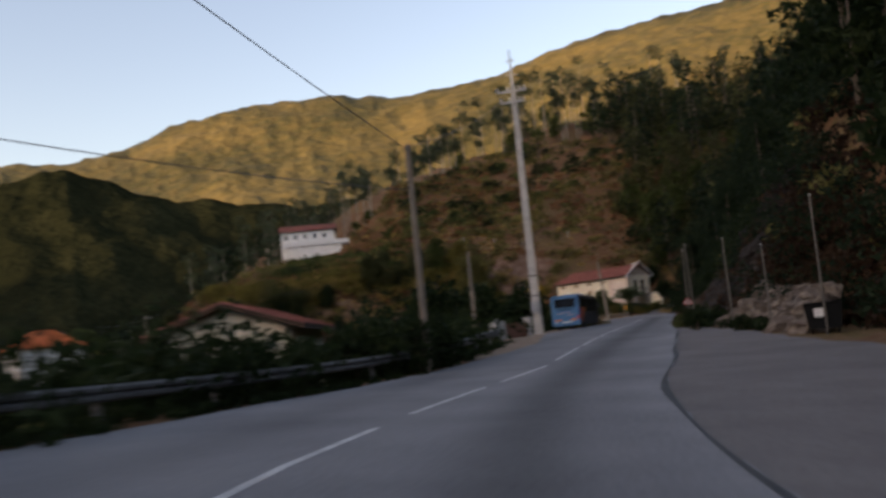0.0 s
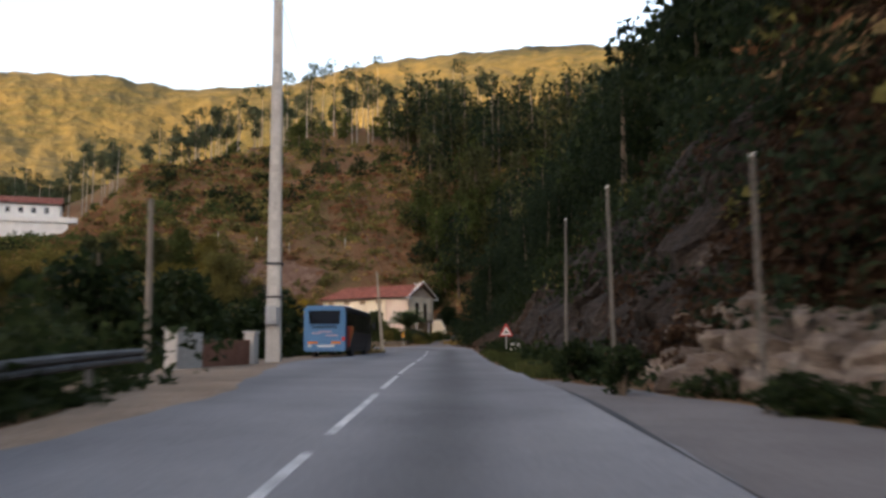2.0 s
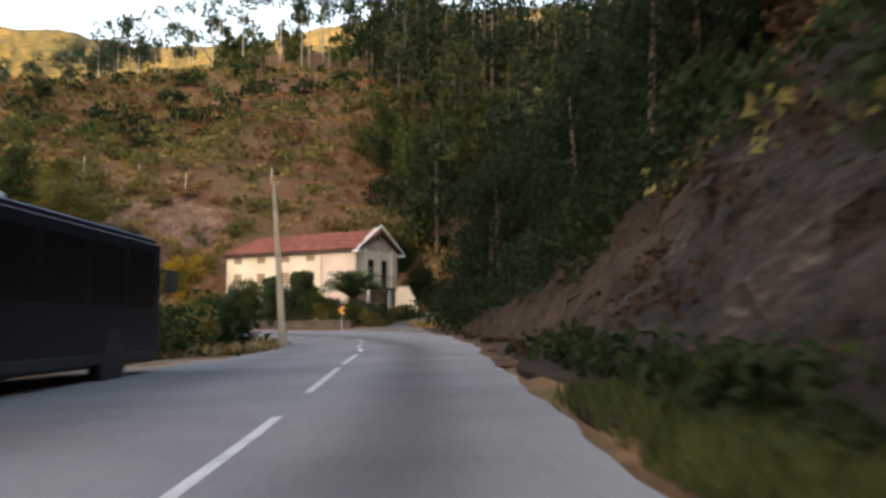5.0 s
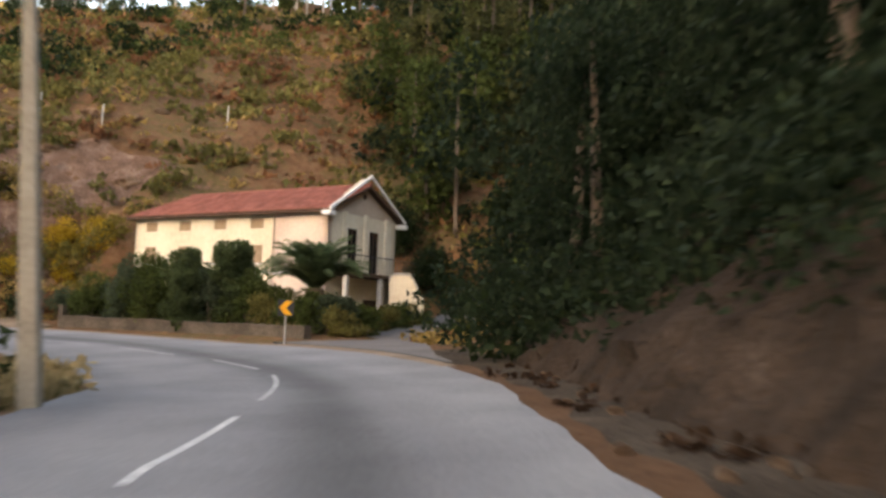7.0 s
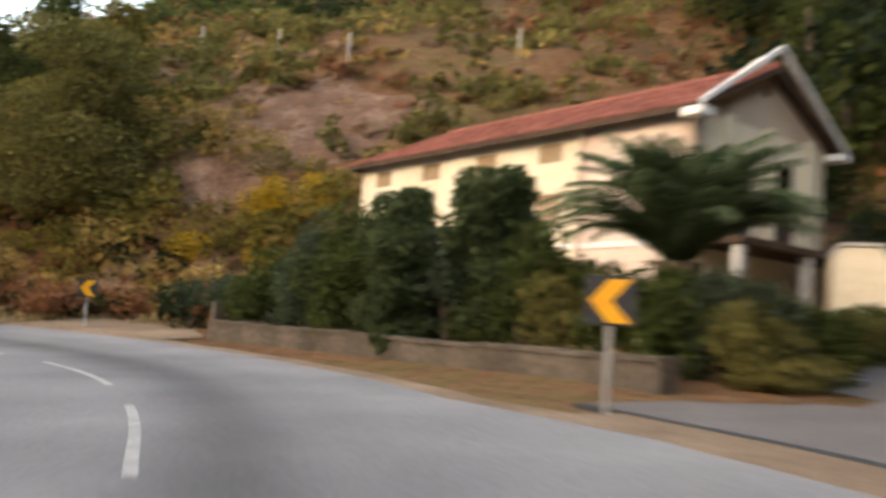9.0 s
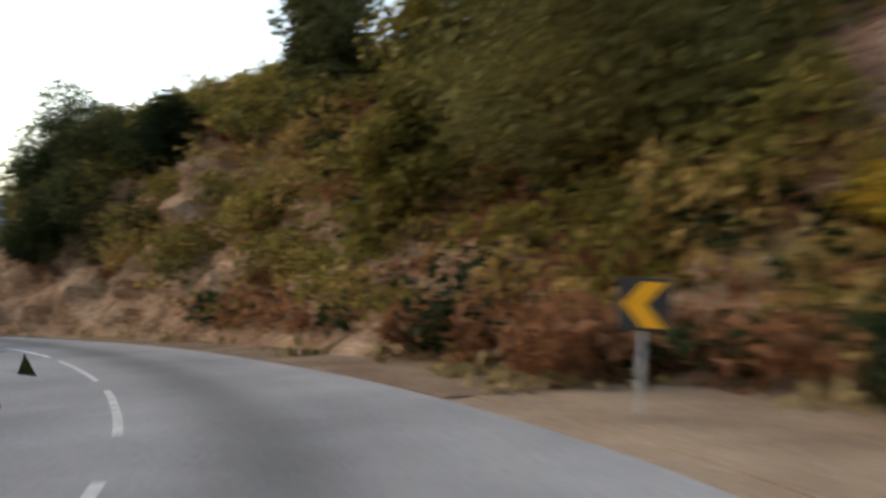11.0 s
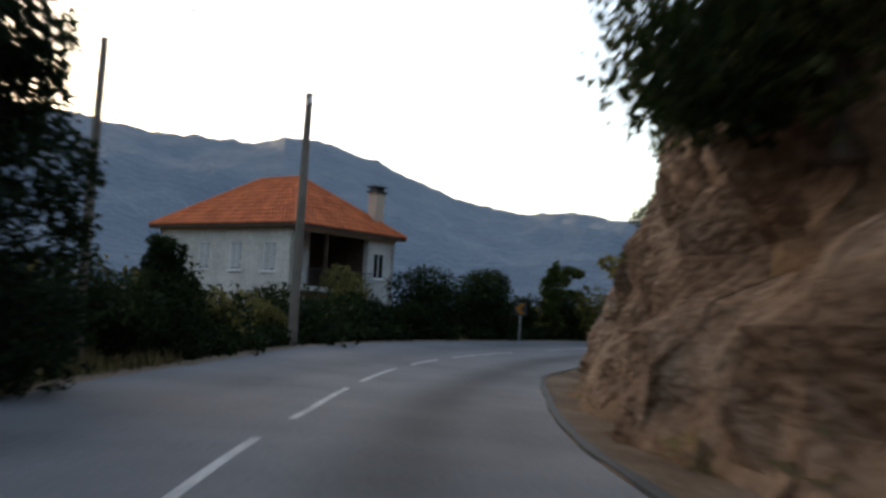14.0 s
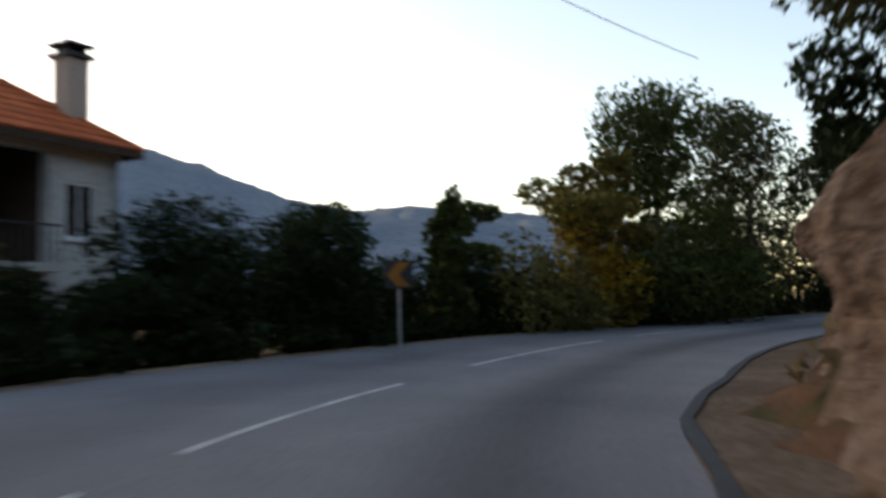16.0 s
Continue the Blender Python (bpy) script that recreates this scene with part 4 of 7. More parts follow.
def crown_blobs(rng, kind, h):
    if kind == "pine":
        out = []
        for k in range(9):
            u = 0.32 + 0.66 * k / 8
            r = h * 0.17 * (1.15 - u) * 1.6 + 0.25
            a = rng.uniform(0, 6.28)
            out.append(((math.cos(a) * r * 0.35, math.sin(a) * r * 0.35, h * u), (r, r, h * 0.06)))
        return out
    if kind == "euca":
        out = []
        for k in range(8):
            u = rng.uniform(0.55, 1.0)
            r = h * rng.uniform(0.05, 0.10)
            a = rng.uniform(0, 6.28)
            q = h * 0.12 * rng.uniform(0.1, 1.0)
            out.append(((math.cos(a) * q, math.sin(a) * q, h * u), (r, r, r * 0.8)))
        return out
    if kind == "round":
        out = []
        for k in range(10):
            u = rng.uniform(0.18, 0.9)
            r = h * rng.uniform(0.13, 0.24)
            a = rng.uniform(0, 6.28)
            q = h * 0.26 * math.sin(math.pi * min(u + 0.15, 0.95)) * rng.uniform(0.4, 1.1)
            out.append(((math.cos(a) * q, math.sin(a) * q, h * u), (r, r, r * 0.8)))
        return out
    if kind == "dense":
        out = []
        for k in range(34):
            u = (k + 0.5) / 34 * 0.9 + 0.05
            r = h * rng.uniform(0.09, 0.15)
            a = rng.uniform(0, 6.28)
            q = h * 0.24 * math.sin(math.pi * min(0.18 + u * 0.78, 0.97)) * rng.uniform(0.25, 1.05)
            out.append(((math.cos(a) * q, math.sin(a) * q, h * u), (r, r, r * 0.9)))
        return out
    if kind == "oval":
        out = []
        for k in range(40):
            u = (k + 0.5) / 40 * 0.88 + 0.04
            r = h * rng.uniform(0.08, 0.12)
            a = k * 2.4 + rng.uniform(-0.4, 0.4)
            q = h * 0.22 * math.sqrt(max(1 - ((u - 0.46) / 0.52)**2, 0.05)) * rng.uniform(0.35, 1.0)
            out.append(((math.cos(a) * q, math.sin(a) * q, h * u), (r, r, r)))
        return out
    out = []
    for k in range(9):                         # open
        u = rng.uniform(0.4, 0.98)
        r = h * rng.uniform(0.08, 0.17)
        a = rng.uniform(0, 6.28)
        q = h * 0.24 * rng.uniform(0.2, 1.1)
        out.append(((math.cos(a) * q, math.sin(a) * q, h * u), (r, r, r * 0.6)))
    return out


TRUNKS = {"pine": (0.014, 0.95), "euca": (0.010, 0.95), "round": (0.028, 0.6), "dense": (0.026, 0.7), "oval": (0.022, 0.6), "open": (0.020, 0.75)}


def trunk_mesh(rng, kind, h, blobs):
    k, up = TRUNKS[kind]
    lean = rng.normal(size=2) * 0.02 * h
    pts = [(lean[0] * u * u, lean[1] * u * u, h * up * u - 0.4) for u in (0, 0.3, 0.6, 1.0)]
    bm = tube(pts, [h * k * 1.3, h * k, h * k * 0.7, h * k * 0.25], 7)
    for c, r in blobs[:5]:
        z0 = max(c[2] - 0.12 * h, 0.15 * h)
        limb = tube([(lean[0] * 0.4, lean[1] * 0.4, z0), (c[0] * 0.5, c[1] * 0.5, (z0 + c[2]) / 2), c], [h * k * 0.5, h * k * 0.35, h * k * 0.12], 5)
        me = bpy.data.meshes.new("limb")
        limb.to_mesh(me)
        limb.free()
        bm.from_mesh(me)
        bpy.data.meshes.remove(me)
    return bm


def tree(name, label, kind, h, x, y, mat, bark, seed, count=1500, size=0.2, spread=1.0, category="tree", group="", base=None, skirt=0):
    rng = np.random.default_rng(seed)
    z = z_at(x, y) if base is None else base
    ob = thing(name, label, category, pose(x, y, z, 0, 0, rng.uniform(0, 360)), group)
    blobs = [((c[0] * spread, c[1] * spread, c[2]), (r[0] * spread, r[1] * spread, r[2])) for c, r in crown_blobs(rng, kind, h)]
    for k in range(skirt):
        a = rng.uniform(0, 6.28)
        r = h * rng.uniform(0.12, 0.2) * spread
        blobs.append(((math.cos(a) * h * 0.2 * spread, math.sin(a) * h * 0.2 * spread, r * 0.7), (r, r, r * 0.8)))
    part("trunk", trunk_mesh(rng, kind, h, blobs), bark, ob)
    leaf_mesh("crown", leaves(rng, blobs, count, size), mat, ob)
    return ob


# woods on the hills, each kind as one mesh
def woods(name, label, kind, mat, bark, seed, places, h_range, count, size, spread=1.0):
    rng = np.random.default_rng(seed)
    x, y = places
    z = height(x, y)
    q, tv, tf = [], [], []
    for a, b, c in zip(x, y, z):
        h = rng.uniform(*h_range)
        blobs = [((p[0] * spread + a, p[1] * spread + b, p[2] + c), (r[0] * spread, r[1] * spread, r[2])) for p, r in crown_blobs(rng, kind, h)]
        q.append(leaves(rng, blobs, count, size))
        k = TRUNKS[kind][0] * h
        n = len(tv)
        lx, ly = rng.normal(size=2) * 0.25
        for j, (u, r) in enumerate(((0, k), (0.5, k * 0.7), (0.95, k * 0.25))):
            for e in range(5):
                t = e * 1.2566
                tv.append((a + lx * u + r * math.cos(t), b + ly * u + r * math.sin(t), c - 0.3 + h * u))
        for j in range(2):
            for e in range(5):
                tf.append((n + j * 5 + e, n + j * 5 + (e + 1) % 5, n + j * 5 + 5 + (e + 1) % 5, n + j * 5 + 5 + e))
    ob = leaf_mesh(name, np.concatenate(q), mat)
    tagged(ob, label, "woods", kind="stuff")
    st = mesh_from(name + "_stems", tv, tf, bark)
    tagged(st, "slender trunks of the " + label.split(" on ")[0], "woods", kind="stuff")


woods("crest_eucalyptus", "tall thin eucalyptus trees on the crest", "euca", EUCA, PALEBARK, 31, join(box_places(1, 120, -130, 70, 238, 285), box_places(2, 26, -90, 50, 230, 242), box_places(10, 24, 40, 110, 205, 245)), (12, 20), 300, 0.34)
woods("crest_trees", "olive-green trees below the crest", "round", MIDGREEN, BARK, 36, join(box_places(6, 34, -130, 10, 232, 265), box_places(13, 30, 20, 75, 220, 256), box_places(8, 60, 45, 115, 180, 230)), (5, 9), 240, 0.42, 1.1)
woods("right_hill_pines", "dark pines on the steep hillside", "pine", PINE, BARK, 32, join(band(31, 130, (0, 60), (17, 70)), band(32, 70, (58, 112), (13, 50)), box_places(3, 46, 36, 75, 105, 160)), (9, 16), 500, 0.38, 1.25)
woods("right_hill_oaks", "shaded broadleaf trees on the steep hillside", "round", GREEN, BARK, 33, join(band(33, 50, (40, 100), (12, 34)), band(38, 60, (5, 50), (13, 30)), box_places(4, 24, 40, 62, 118, 150)), (6, 10), 660, 0.31, 1.15)
woods("house_wood", "dark green trees on the slope behind the house", "dense", MIDGREEN, BARK, 37, join(box_places(9, 46, 36, 64, 143, 178)), (5, 9), 520, 0.30, 0.95)
woods("slope_wood", "olive-green mixed wood on the slope beyond the house", "dense", WOODLEAF, BARK, 40, join(box_places(12, 120, 42, 98, 132, 214)), (8, 14), 620, 0.36, 0.85)
# pine's darker tone on these broadleaf crowns carries the deep shade under them
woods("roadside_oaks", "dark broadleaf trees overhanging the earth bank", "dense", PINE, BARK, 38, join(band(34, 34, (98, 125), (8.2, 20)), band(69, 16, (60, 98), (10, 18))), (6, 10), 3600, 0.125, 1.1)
woods("crest_pines", "dark pines on the crest", "pine", PINE, BARK, 39, box_places(11, 70, 42, 112, 180, 230), (11, 18), 240, 0.45, 1.25)
woods("valley_trees", "dark trees on the valley side", "round", GREEN, BARK, 34, join(band(35, 60, (-10, 62), (-60, -16)), band(36, 40, (62, 130), (-60, -18)), band(37, 20, (60, 100), (-16, -12.5))), (4, 7.5), 520, 0.28, 1.15)
woods("far_hill_wood", "grey-green woods on the far slopes", "pine", PINE, BARK, 35, box_places(5, 260, -260, -60, 190, 420), (8, 14), 60, 0.9, 1.3)


# ---- signs, poles and rails ----
def chevron_sign(x, y, z_mid, turn, size=0.62, paint=SIGNYELLOW, label="amber chevron on a dark board on a grey post"):
    z = z_at(x, y)
    ob = thing("chevron_sign", label, "road sign", pose(x, y, z, 0, 0, turn), "bend chevron signs")
    h = z_mid - z
    part("post", tube([(0, 0.04, -0.3), (0, 0.04, h + 0.2)], [0.035, 0.035], 8), GALV, ob)
    s = size / 2
    part("board", boxes((-s, s, -0.012, 0.012, h - s, h + s), bevel=0.006), SIGNBLACK, ob)
    poly = [(-s * 0.85, h), (-s * 0.1, h + s * 0.88), (s * 0.8, h + s * 0.88), (s * 0.05, h), (s * 0.8, h - s * 0.88), (-s * 0.1, h - s * 0.88)]
    part("chevron", prism(poly, -0.022, -0.014), paint, ob, "amber reflective chevron")
    for dz in (-0.5, 0.5):
        part("clamp", boxes((-0.06, 0.06, 0.012, 0.08, h + s * dz - 0.02, h + s * dz + 0.02)), GALV, ob)
    return ob


chevron_sign(25.75, 129.6, 3.42, -4)
chevron_sign(10.0, 147.6, 3.55, 38)
chevron_sign(-63.3, 161.6, 2.95, 78, paint=SHADEAMBER, label="chevron sign in shade-dimmed amber on a grey post")


def warning_sign(x, y, low, turn):
    z = z_at(x, y)
    ob = thing("warning_sign", "red-bordered white triangular warning sign on a post", "road sign", pose(x, y, z, 0, 0, turn))
    h = low - z
    part("post", tube([(0, 0.04, -0.3), (0, 0.04, h + 0.55)], [0.032, 0.032], 8), GALV, ob)
    part("border", prism([(-0.38, h), (0.38, h), (0.04, h + 0.66), (-0.04, h + 0.66)], -0.012, 0.012), RED, ob, "red reflective border")
    part("face", prism([(-0.27, h + 0.065), (0.27, h + 0.065), (0.0, h + 0.53)], -0.018, -0.013), WHITE, ob, "white reflective face")
    part("symbol", boxes((-0.12, 0.13, -0.024, -0.0185, h + 0.17, h + 0.22), (-0.10, -0.05, -0.024, -0.0185, h + 0.12, h + 0.17), (0.05, 0.10, -0.024, -0.0185, h + 0.12, h + 0.17), (-0.04, 0.07, -0.024, -0.0185, h + 0.22, h + 0.29)), SIGNBLACK, ob)
    return ob


warning_sign(19.3, 71.4, 2.36, -16)
ms = thing("marker_stone", "pale upright kilometre stone in the verge grass", "marker stone", pose(20.0, 72.0, z_at(20.0, 72.0), 0, 0, -12))
part("stone", boxes((-0.27, 0.27, -0.1, 0.1, -0.2, 0.72), bevel=0.05), CONCRETE, ms)


def concrete_pole(x, y, base, h, w, label, arm=True, turn=-14):
    ob = thing("utility_pole", label, "utility pole", pose(x, y, base, 0, 0, turn))
    bm = bmesh.new()
    n = 14
    prev = None
    for k in range(n + 1):
        u = k / n
        a, b = w * (1 - 0.5 * u) / 2, w * 0.7 * (1 - 0.45 * u) / 2
        ring = [bm.verts.new((sx * a, sy * b, -0.5 + (h + 0.5) * u)) for sx, sy in ((-1, -1), (1, -1), (1, 1), (-1, 1))]
        if prev:
            for e in range(4):
                bm.faces.new((prev[e], prev[(e + 1) % 4], ring[(e + 1) % 4], ring[e]))
        prev = ring
    bm.faces.new(prev)
    part("shaft", bm, CONCRETE if arm else OLDCONCRETE, ob)
    for k in range(1, n if arm else 0):
        u = (k + 0.5) / (n + 1)
        a, b = w * (1 - 0.5 * u) / 2, w * 0.7 * (1 - 0.45 * u) / 2
        for sy in (-1, 1):
            part("recess", boxes((-a * 0.5, a * 0.5, sy * (b + 0.004) - 0.004, sy * (b + 0.004) + 0.004, h * u - h / n * 0.32, h * u + h / n * 0.32)), GREYSTONE, ob, "grey recessed panel")
    if arm:
        for j, (z, half) in enumerate(((h - 0.25, 1.0), (h - 1.1, 0.8))):
            part("crossarm", boxes((-half - 0.3, half, -0.07, 0.07, z - 0.07, z + 0.07), bevel=0.01), GALV, ob)
            for k in (-half - 0.2, -half * 0.4, half * 0.5, half - 0.1):
                part("insulator", tube([(k, 0, z + 0.07), (k, 0, z + 0.16), (k, 0, z + 0.18), (k, 0, z + 0.34)], [0.03, 0.07, 0.05, 0.06], 8), WHITE, ob, "pale porcelain insulator")
    return ob


pole_a = concrete_pole(6.25, 65.0, 0.9, 19.2, 0.66, "tall pale concrete electricity pole beside the road")
for z in (3.1, 4.6):
    part("steel_band", boxes((-0.36, 0.36, -0.28, 0.28, z, z + 0.07)), DARKMETAL, pole_a)
part("upper_mast", tube([(0, 0, 19.1), (0, 0, 20.6), (0, 0, 22.2)], [0.11, 0.08, 0.05], 8), GALV, pole_a, "thin steel mast on the pole top")
for z, half in ((20.2, 0.45), (21.3, 0.35)):
    part("mast_arm", boxes((-half, half, -0.03, 0.03, z, z + 0.06)), GALV, pole_a)
part("meter_box", boxes((-0.30, 0.22, -0.46, -0.22, 1.9, 2.7), bevel=0.02), GALV, pole_a, "grey metal box strapped to the pole")
pole_b = concrete_pole(19.83, 111.2, z_at(19.83, 111.2), 8.3, 0.36, "weathered concrete pole on the grassy corner", arm=False)
pole_b.matrix_basis = pole_b.matrix_basis @ pose(0, 0, 0, 0, -4.2, 0)


def wood_pole(x, y, h, r, label, bracket=True):
    ob = thing("utility_pole", label, "utility pole", pose(x, y, z_at(x, y), 0, 0, 10))
    part("shaft", tube([(0, 0, -0.6), (0.02, 0, h * 0.5), (0.0, 0.03, h)], [r * 1.25, r, r * 0.75], 10), WOODPOLE, ob)
    if bracket:
        part("bracket", boxes((-0.05, 0.75, -0.03, 0.03, h - 0.55, h - 0.48), (-0.05, 0.35, -0.03, 0.03, h - 0.9, h - 0.84)), DARKMETAL, ob)
        for k in (0.2, 0.7):
            part("insulator", tube([(k, 0, h - 0.48), (k, 0, h - 0.42), (k, 0, h - 0.25)], [0.03, 0.06, 0.04], 8), WHITE, ob, "pale insulator")
    return ob


wood_pole(-1.2, 28.2, 8.2 - z_at(-1.2, 28.2), 0.12, "thin brown wooden pole behind the guard rail", bracket=False)
wood_pole(1.35, 58.4, 7.2 - z_at(1.35, 58.4), 0.13, "weathered brown wooden pole among the shrubs", bracket=False)
wood_pole(-40.1, 147.0, 8.4 - z_at(-40.1, 147.0), 0.12, "thin dark pole behind the roadside trees", bracket=False)
wood_pole(-52.5, 151.0, 10.4 - z_at(-52.5, 151.0), 0.17, "dark weathered pole beside the hedge")


def wire(a, b, sag, r=0.015):
    a, b = Vector(a), Vector(b)
    pts = [a.lerp(b, u) + Vector((0, 0, -4 * sag * u * (1 - u))) for u in np.linspace(0, 1, 17)]
    ob = link("overhead_wire", tube(pts, [r] * 17, 5), DARKMETAL)
    return tagged(ob, "thin black overhead cable between the poles", "cable", group="overhead cables")


wire((5.8, 65, 19.6), (-1.2, 28.2, 8.1), 0.5)
wire((-1.2, 28.2, 8.0), (-11.5, -16, 9.8), 0.5)
wire((-1.2, 28.2, 6.6), (-17.0, 2, 6.9), 0.5)
wire((6.1, 65, 18.6), (19.83, 111.2, 9.3), 0.9)
wire((-52.5, 151, 10.2), (-18.0, 140.5, 12.0), 0.5)
wire((-52.5, 151, 10.0), (-70, 174, 10.5), 0.5)

for x, y, top in ((12.5, 46.3, 5.0), (11.3, 40.9, 4.85), (11.75, 36.7, 4.62), (12.05, 33.0, 3.95), (12.2, 28.4, 5.14)):
    z = z_at(x, y)
    ob = thing("slim_post", "slim grey wooden post standing behind the boulders", "post", pose(x, y, z, random.uniform(-1, 1), random.uniform(-1.5, 1.5), 0), "slim posts by the lay-by")
    part("stake", tube([(0, 0, -0.4), (0, 0, (top - z) * 0.5), (0, 0, top - z)], [0.046, 0.042, 0.036], 8), GREYPOST, ob)
    part("cap", tube([(0, 0, top - z), (0, 0, top - z + 0.04)], [0.05, 0.03], 8), CONCRETE, ob)




def guard_rail(s0, s1):
    ob = thing("guard_rail", "dull weathered steel guard rail on posts along the drop", "guard rail", pose(0, 0, 0))
    off = lambda s: -float(rail_line(s)) - 0.75
    prof = [(0.0, 0.44), (-0.05, 0.48), (-0.05, 0.54), (0.01, 0.585), (-0.05, 0.63), (-0.05, 0.69), (0.0, 0.74), (0.012, 0.735), (-0.03, 0.69), (-0.03, 0.63), (0.03, 0.585), (-0.03, 0.54), (-0.03, 0.48), (0.012, 0.445)]
    ss = np.arange(s0, s1 + 0.1, 1.0)
    verts, faces = [], []
    n = len(prof)
    for s in ss:
        for a, b in prof:
            verts.append(tuple(on_road(s, off(s) - a, b)))
    for j in range(len(ss) - 1):
        for k in range(n):
            faces.append((j * n + k, j * n + (k + 1) % n, (j + 1) * n + (k + 1) % n, (j + 1) * n + k))
    mesh_from("beam", verts, faces, OLDSTEEL, ob)
    for s in np.arange(s0 + 0.5, s1, 4.0):
        p = on_road(s, off(s) - 0.12)
        bm = bmesh.new()
        box(bm, -0.05, 0.05, -0.06, 0.06, -0.9, 0.72, 0.006, Matrix.Translation(p) @ pose(0, 0, 0, 0, 0, heading(s)))
        part("post", bm, OLDSTEEL, ob)
    return ob


guard_rail(-14, 46)

# board screen between two concrete piers, by the tall pole
bw = thing("board_screen", "low red-brown board screen between concrete piers", "screen wall", pose(3.1, 56.6, z_at(3.1, 56.6) + 0.05, 0, 0, 67.5))
for k in range(6):
    part("board", boxes((0.3 + k * 0.82, 1.08 + k * 0.82, -0.03, 0.03, 0.05, 1.02 + 0.03 * (k % 2)), bevel=0.008), BOARD, bw)
part("pale_panel", boxes((-1.55, 0.26, -0.12, 0.12, -0.4, 1.24), bevel=0.02), PALESTONE, bw, "pale concrete panel")
for x in (-1.75, 5.35):
    part("pier", boxes((x - 0.25, x + 0.25, -0.22, 0.22, -0.4, 1.32), bevel=0.03), CONCRETE, bw)
    part("pier_cap", boxes((x - 0.3, x + 0.3, -0.27, 0.27, 1.32, 1.4), bevel=0.02), CONCRETE, bw)


# ---- boulders along the lay-by ----
def boulder_mesh(seed):
    bm = bmesh.new()
    bmesh.ops.create_icosphere(bm, subdivisions=2, radius=1.0)
    for v in bm.verts:
        d = v.co.normalized()
        k = 1 + 0.35 * noise.noise(d * 1.3 + Vector((seed, 0, 0))) + 0.14 * noise.noise(d * 3.1 + Vector((0, seed, 0)))
        q = Vector((round(d.x * 1.8) / 1.8, round(d.y * 1.8) / 1.8, round(d.z * 1.8) / 1.8))
        v.co = (d * 0.25 + q * 0.75) * k
    me = bpy.data.meshes.new("boulder")
    bm.to_mesh(me)
    bm.free()
    me.materials.append(STONE)
    return me


BOULDERS = [boulder_mesh(k * 3.7) for k in range(6)]
rng = random.Random(5)
for row, (r0, up) in enumerate(((0.40, 0.22), (0.36, 0.60), (0.33, 0.98), (0.30, 1.32), (0.26, 1.58))):
    s = 33.8 + row * 0.8
    while s < 52.0:
        r = r0 * rng.uniform(0.55, 1.4)
        edge = float(np.interp(s, [-30, 16, 26, 30, 36, 42, 49], [13, 10, 7.6, 6.6, 5.6, 4.6, 2.4]))
        d = max(edge + 0.95, 5.0) + row * 0.42 + rng.uniform(-0.2, 0.3)
        if rng.random() < (0.9, 0.85, 0.9, 0.95, 0.8)[row]:
            p = on_road(s, d)
            base = min(z_at(p.x, p.y), on_road(s, 5.0).z + 0.35)
            ob = new("boulder", BOULDERS[rng.randrange(6)])
            ob.matrix_basis = Matrix.Translation((p.x, p.y, base + up * 0.95 - 0.1)) @ pose(0, 0, 0, rng.uniform(-25, 25), rng.uniform(-25, 25), rng.uniform(0, 360)) @ Matrix.Diagonal((r * 1.45, r, r * 0.75, 1))
            tagged(ob, "rough pinkish granite boulder in the lay-by bank", "boulder", "boulders along the lay-by")
        s += r * 1.6

# stones in the bare patch behind the house
ROCKS = [m.copy() for m in BOULDERS[:3]]
for m in ROCKS:
    m.materials[0] = EARTHROCK
for n in range(20):
    s, d = rng.uniform(152, 167), rng.uniform(15, 26)
    p = on_road(s, d)
    r = rng.uniform(0.3, 0.8)
    ob = new("boulder", ROCKS[n % 3])
    ob.matrix_basis = Matrix.Translation((p.x, p.y, z_at(p.x, p.y) - r * 0.1)) @ pose(0, 0, 0, rng.uniform(-25, 25), rng.uniform(-25, 25), rng.uniform(0, 360)) @ Matrix.Diagonal((r * 1.5, r, r * 0.7, 1))
    tagged(ob, "pinkish rock lying in the dry hillside", "boulder", "rocks on the hillside")

# loose stones along the foot of the bank
for n in range(26):
    s = rng.uniform(95, 121)
    p = on_road(s, float(right_edge(s)) + rng.uniform(0.35, 1.9))
    r = rng.uniform(0.035, 0.10)
    ob = new("stone", ROCKS[n % 3])
    ob.matrix_basis = Matrix.Translation((p.x, p.y, p.z + r * 0.2)) @ pose(0, 0, 0, rng.uniform(-25, 25), rng.uniform(-25, 25), rng.uniform(0, 360)) @ Matrix.Diagonal((r * 1.5, r, r * 0.7, 1))
    tagged(ob, "small pinkish stone lying below the earth bank", "stone", "stones below the bank")

# waste container
wc = thing("waste_container", "black plastic waste container with a white label", "waste container", pose(12.4, 29.0, z_at(12.4, 29.0) + 0.02, 0, 0, -22) @ Matrix.Diagonal((0.84, 0.84, 0.86, 1)))
part("bin_body", prism([(-0.62, 0.18), (0.62, 0.18), (0.72, 1.15), (-0.72, 1.15)], -0.45, 0.45), BLACKPLASTIC, wc)
part("lid", boxes((-0.76, 0.76, -0.5, 0.5, 1.15, 1.24), bevel=0.04), BLACKPLASTIC, wc)
part("label_plate", boxes((-0.36, 0.02, -0.462, -0.452, 0.66, 1.0)), WHITE, wc, "plain white label on the front")
for x in (-0.5, 0.5):
    for y in (-0.35, 0.35):
        part("wheel", tube([(x - 0.03, y, 0.09), (x + 0.03, y, 0.09)], [0.09, 0.09], 12), BLACKPLASTIC, wc)


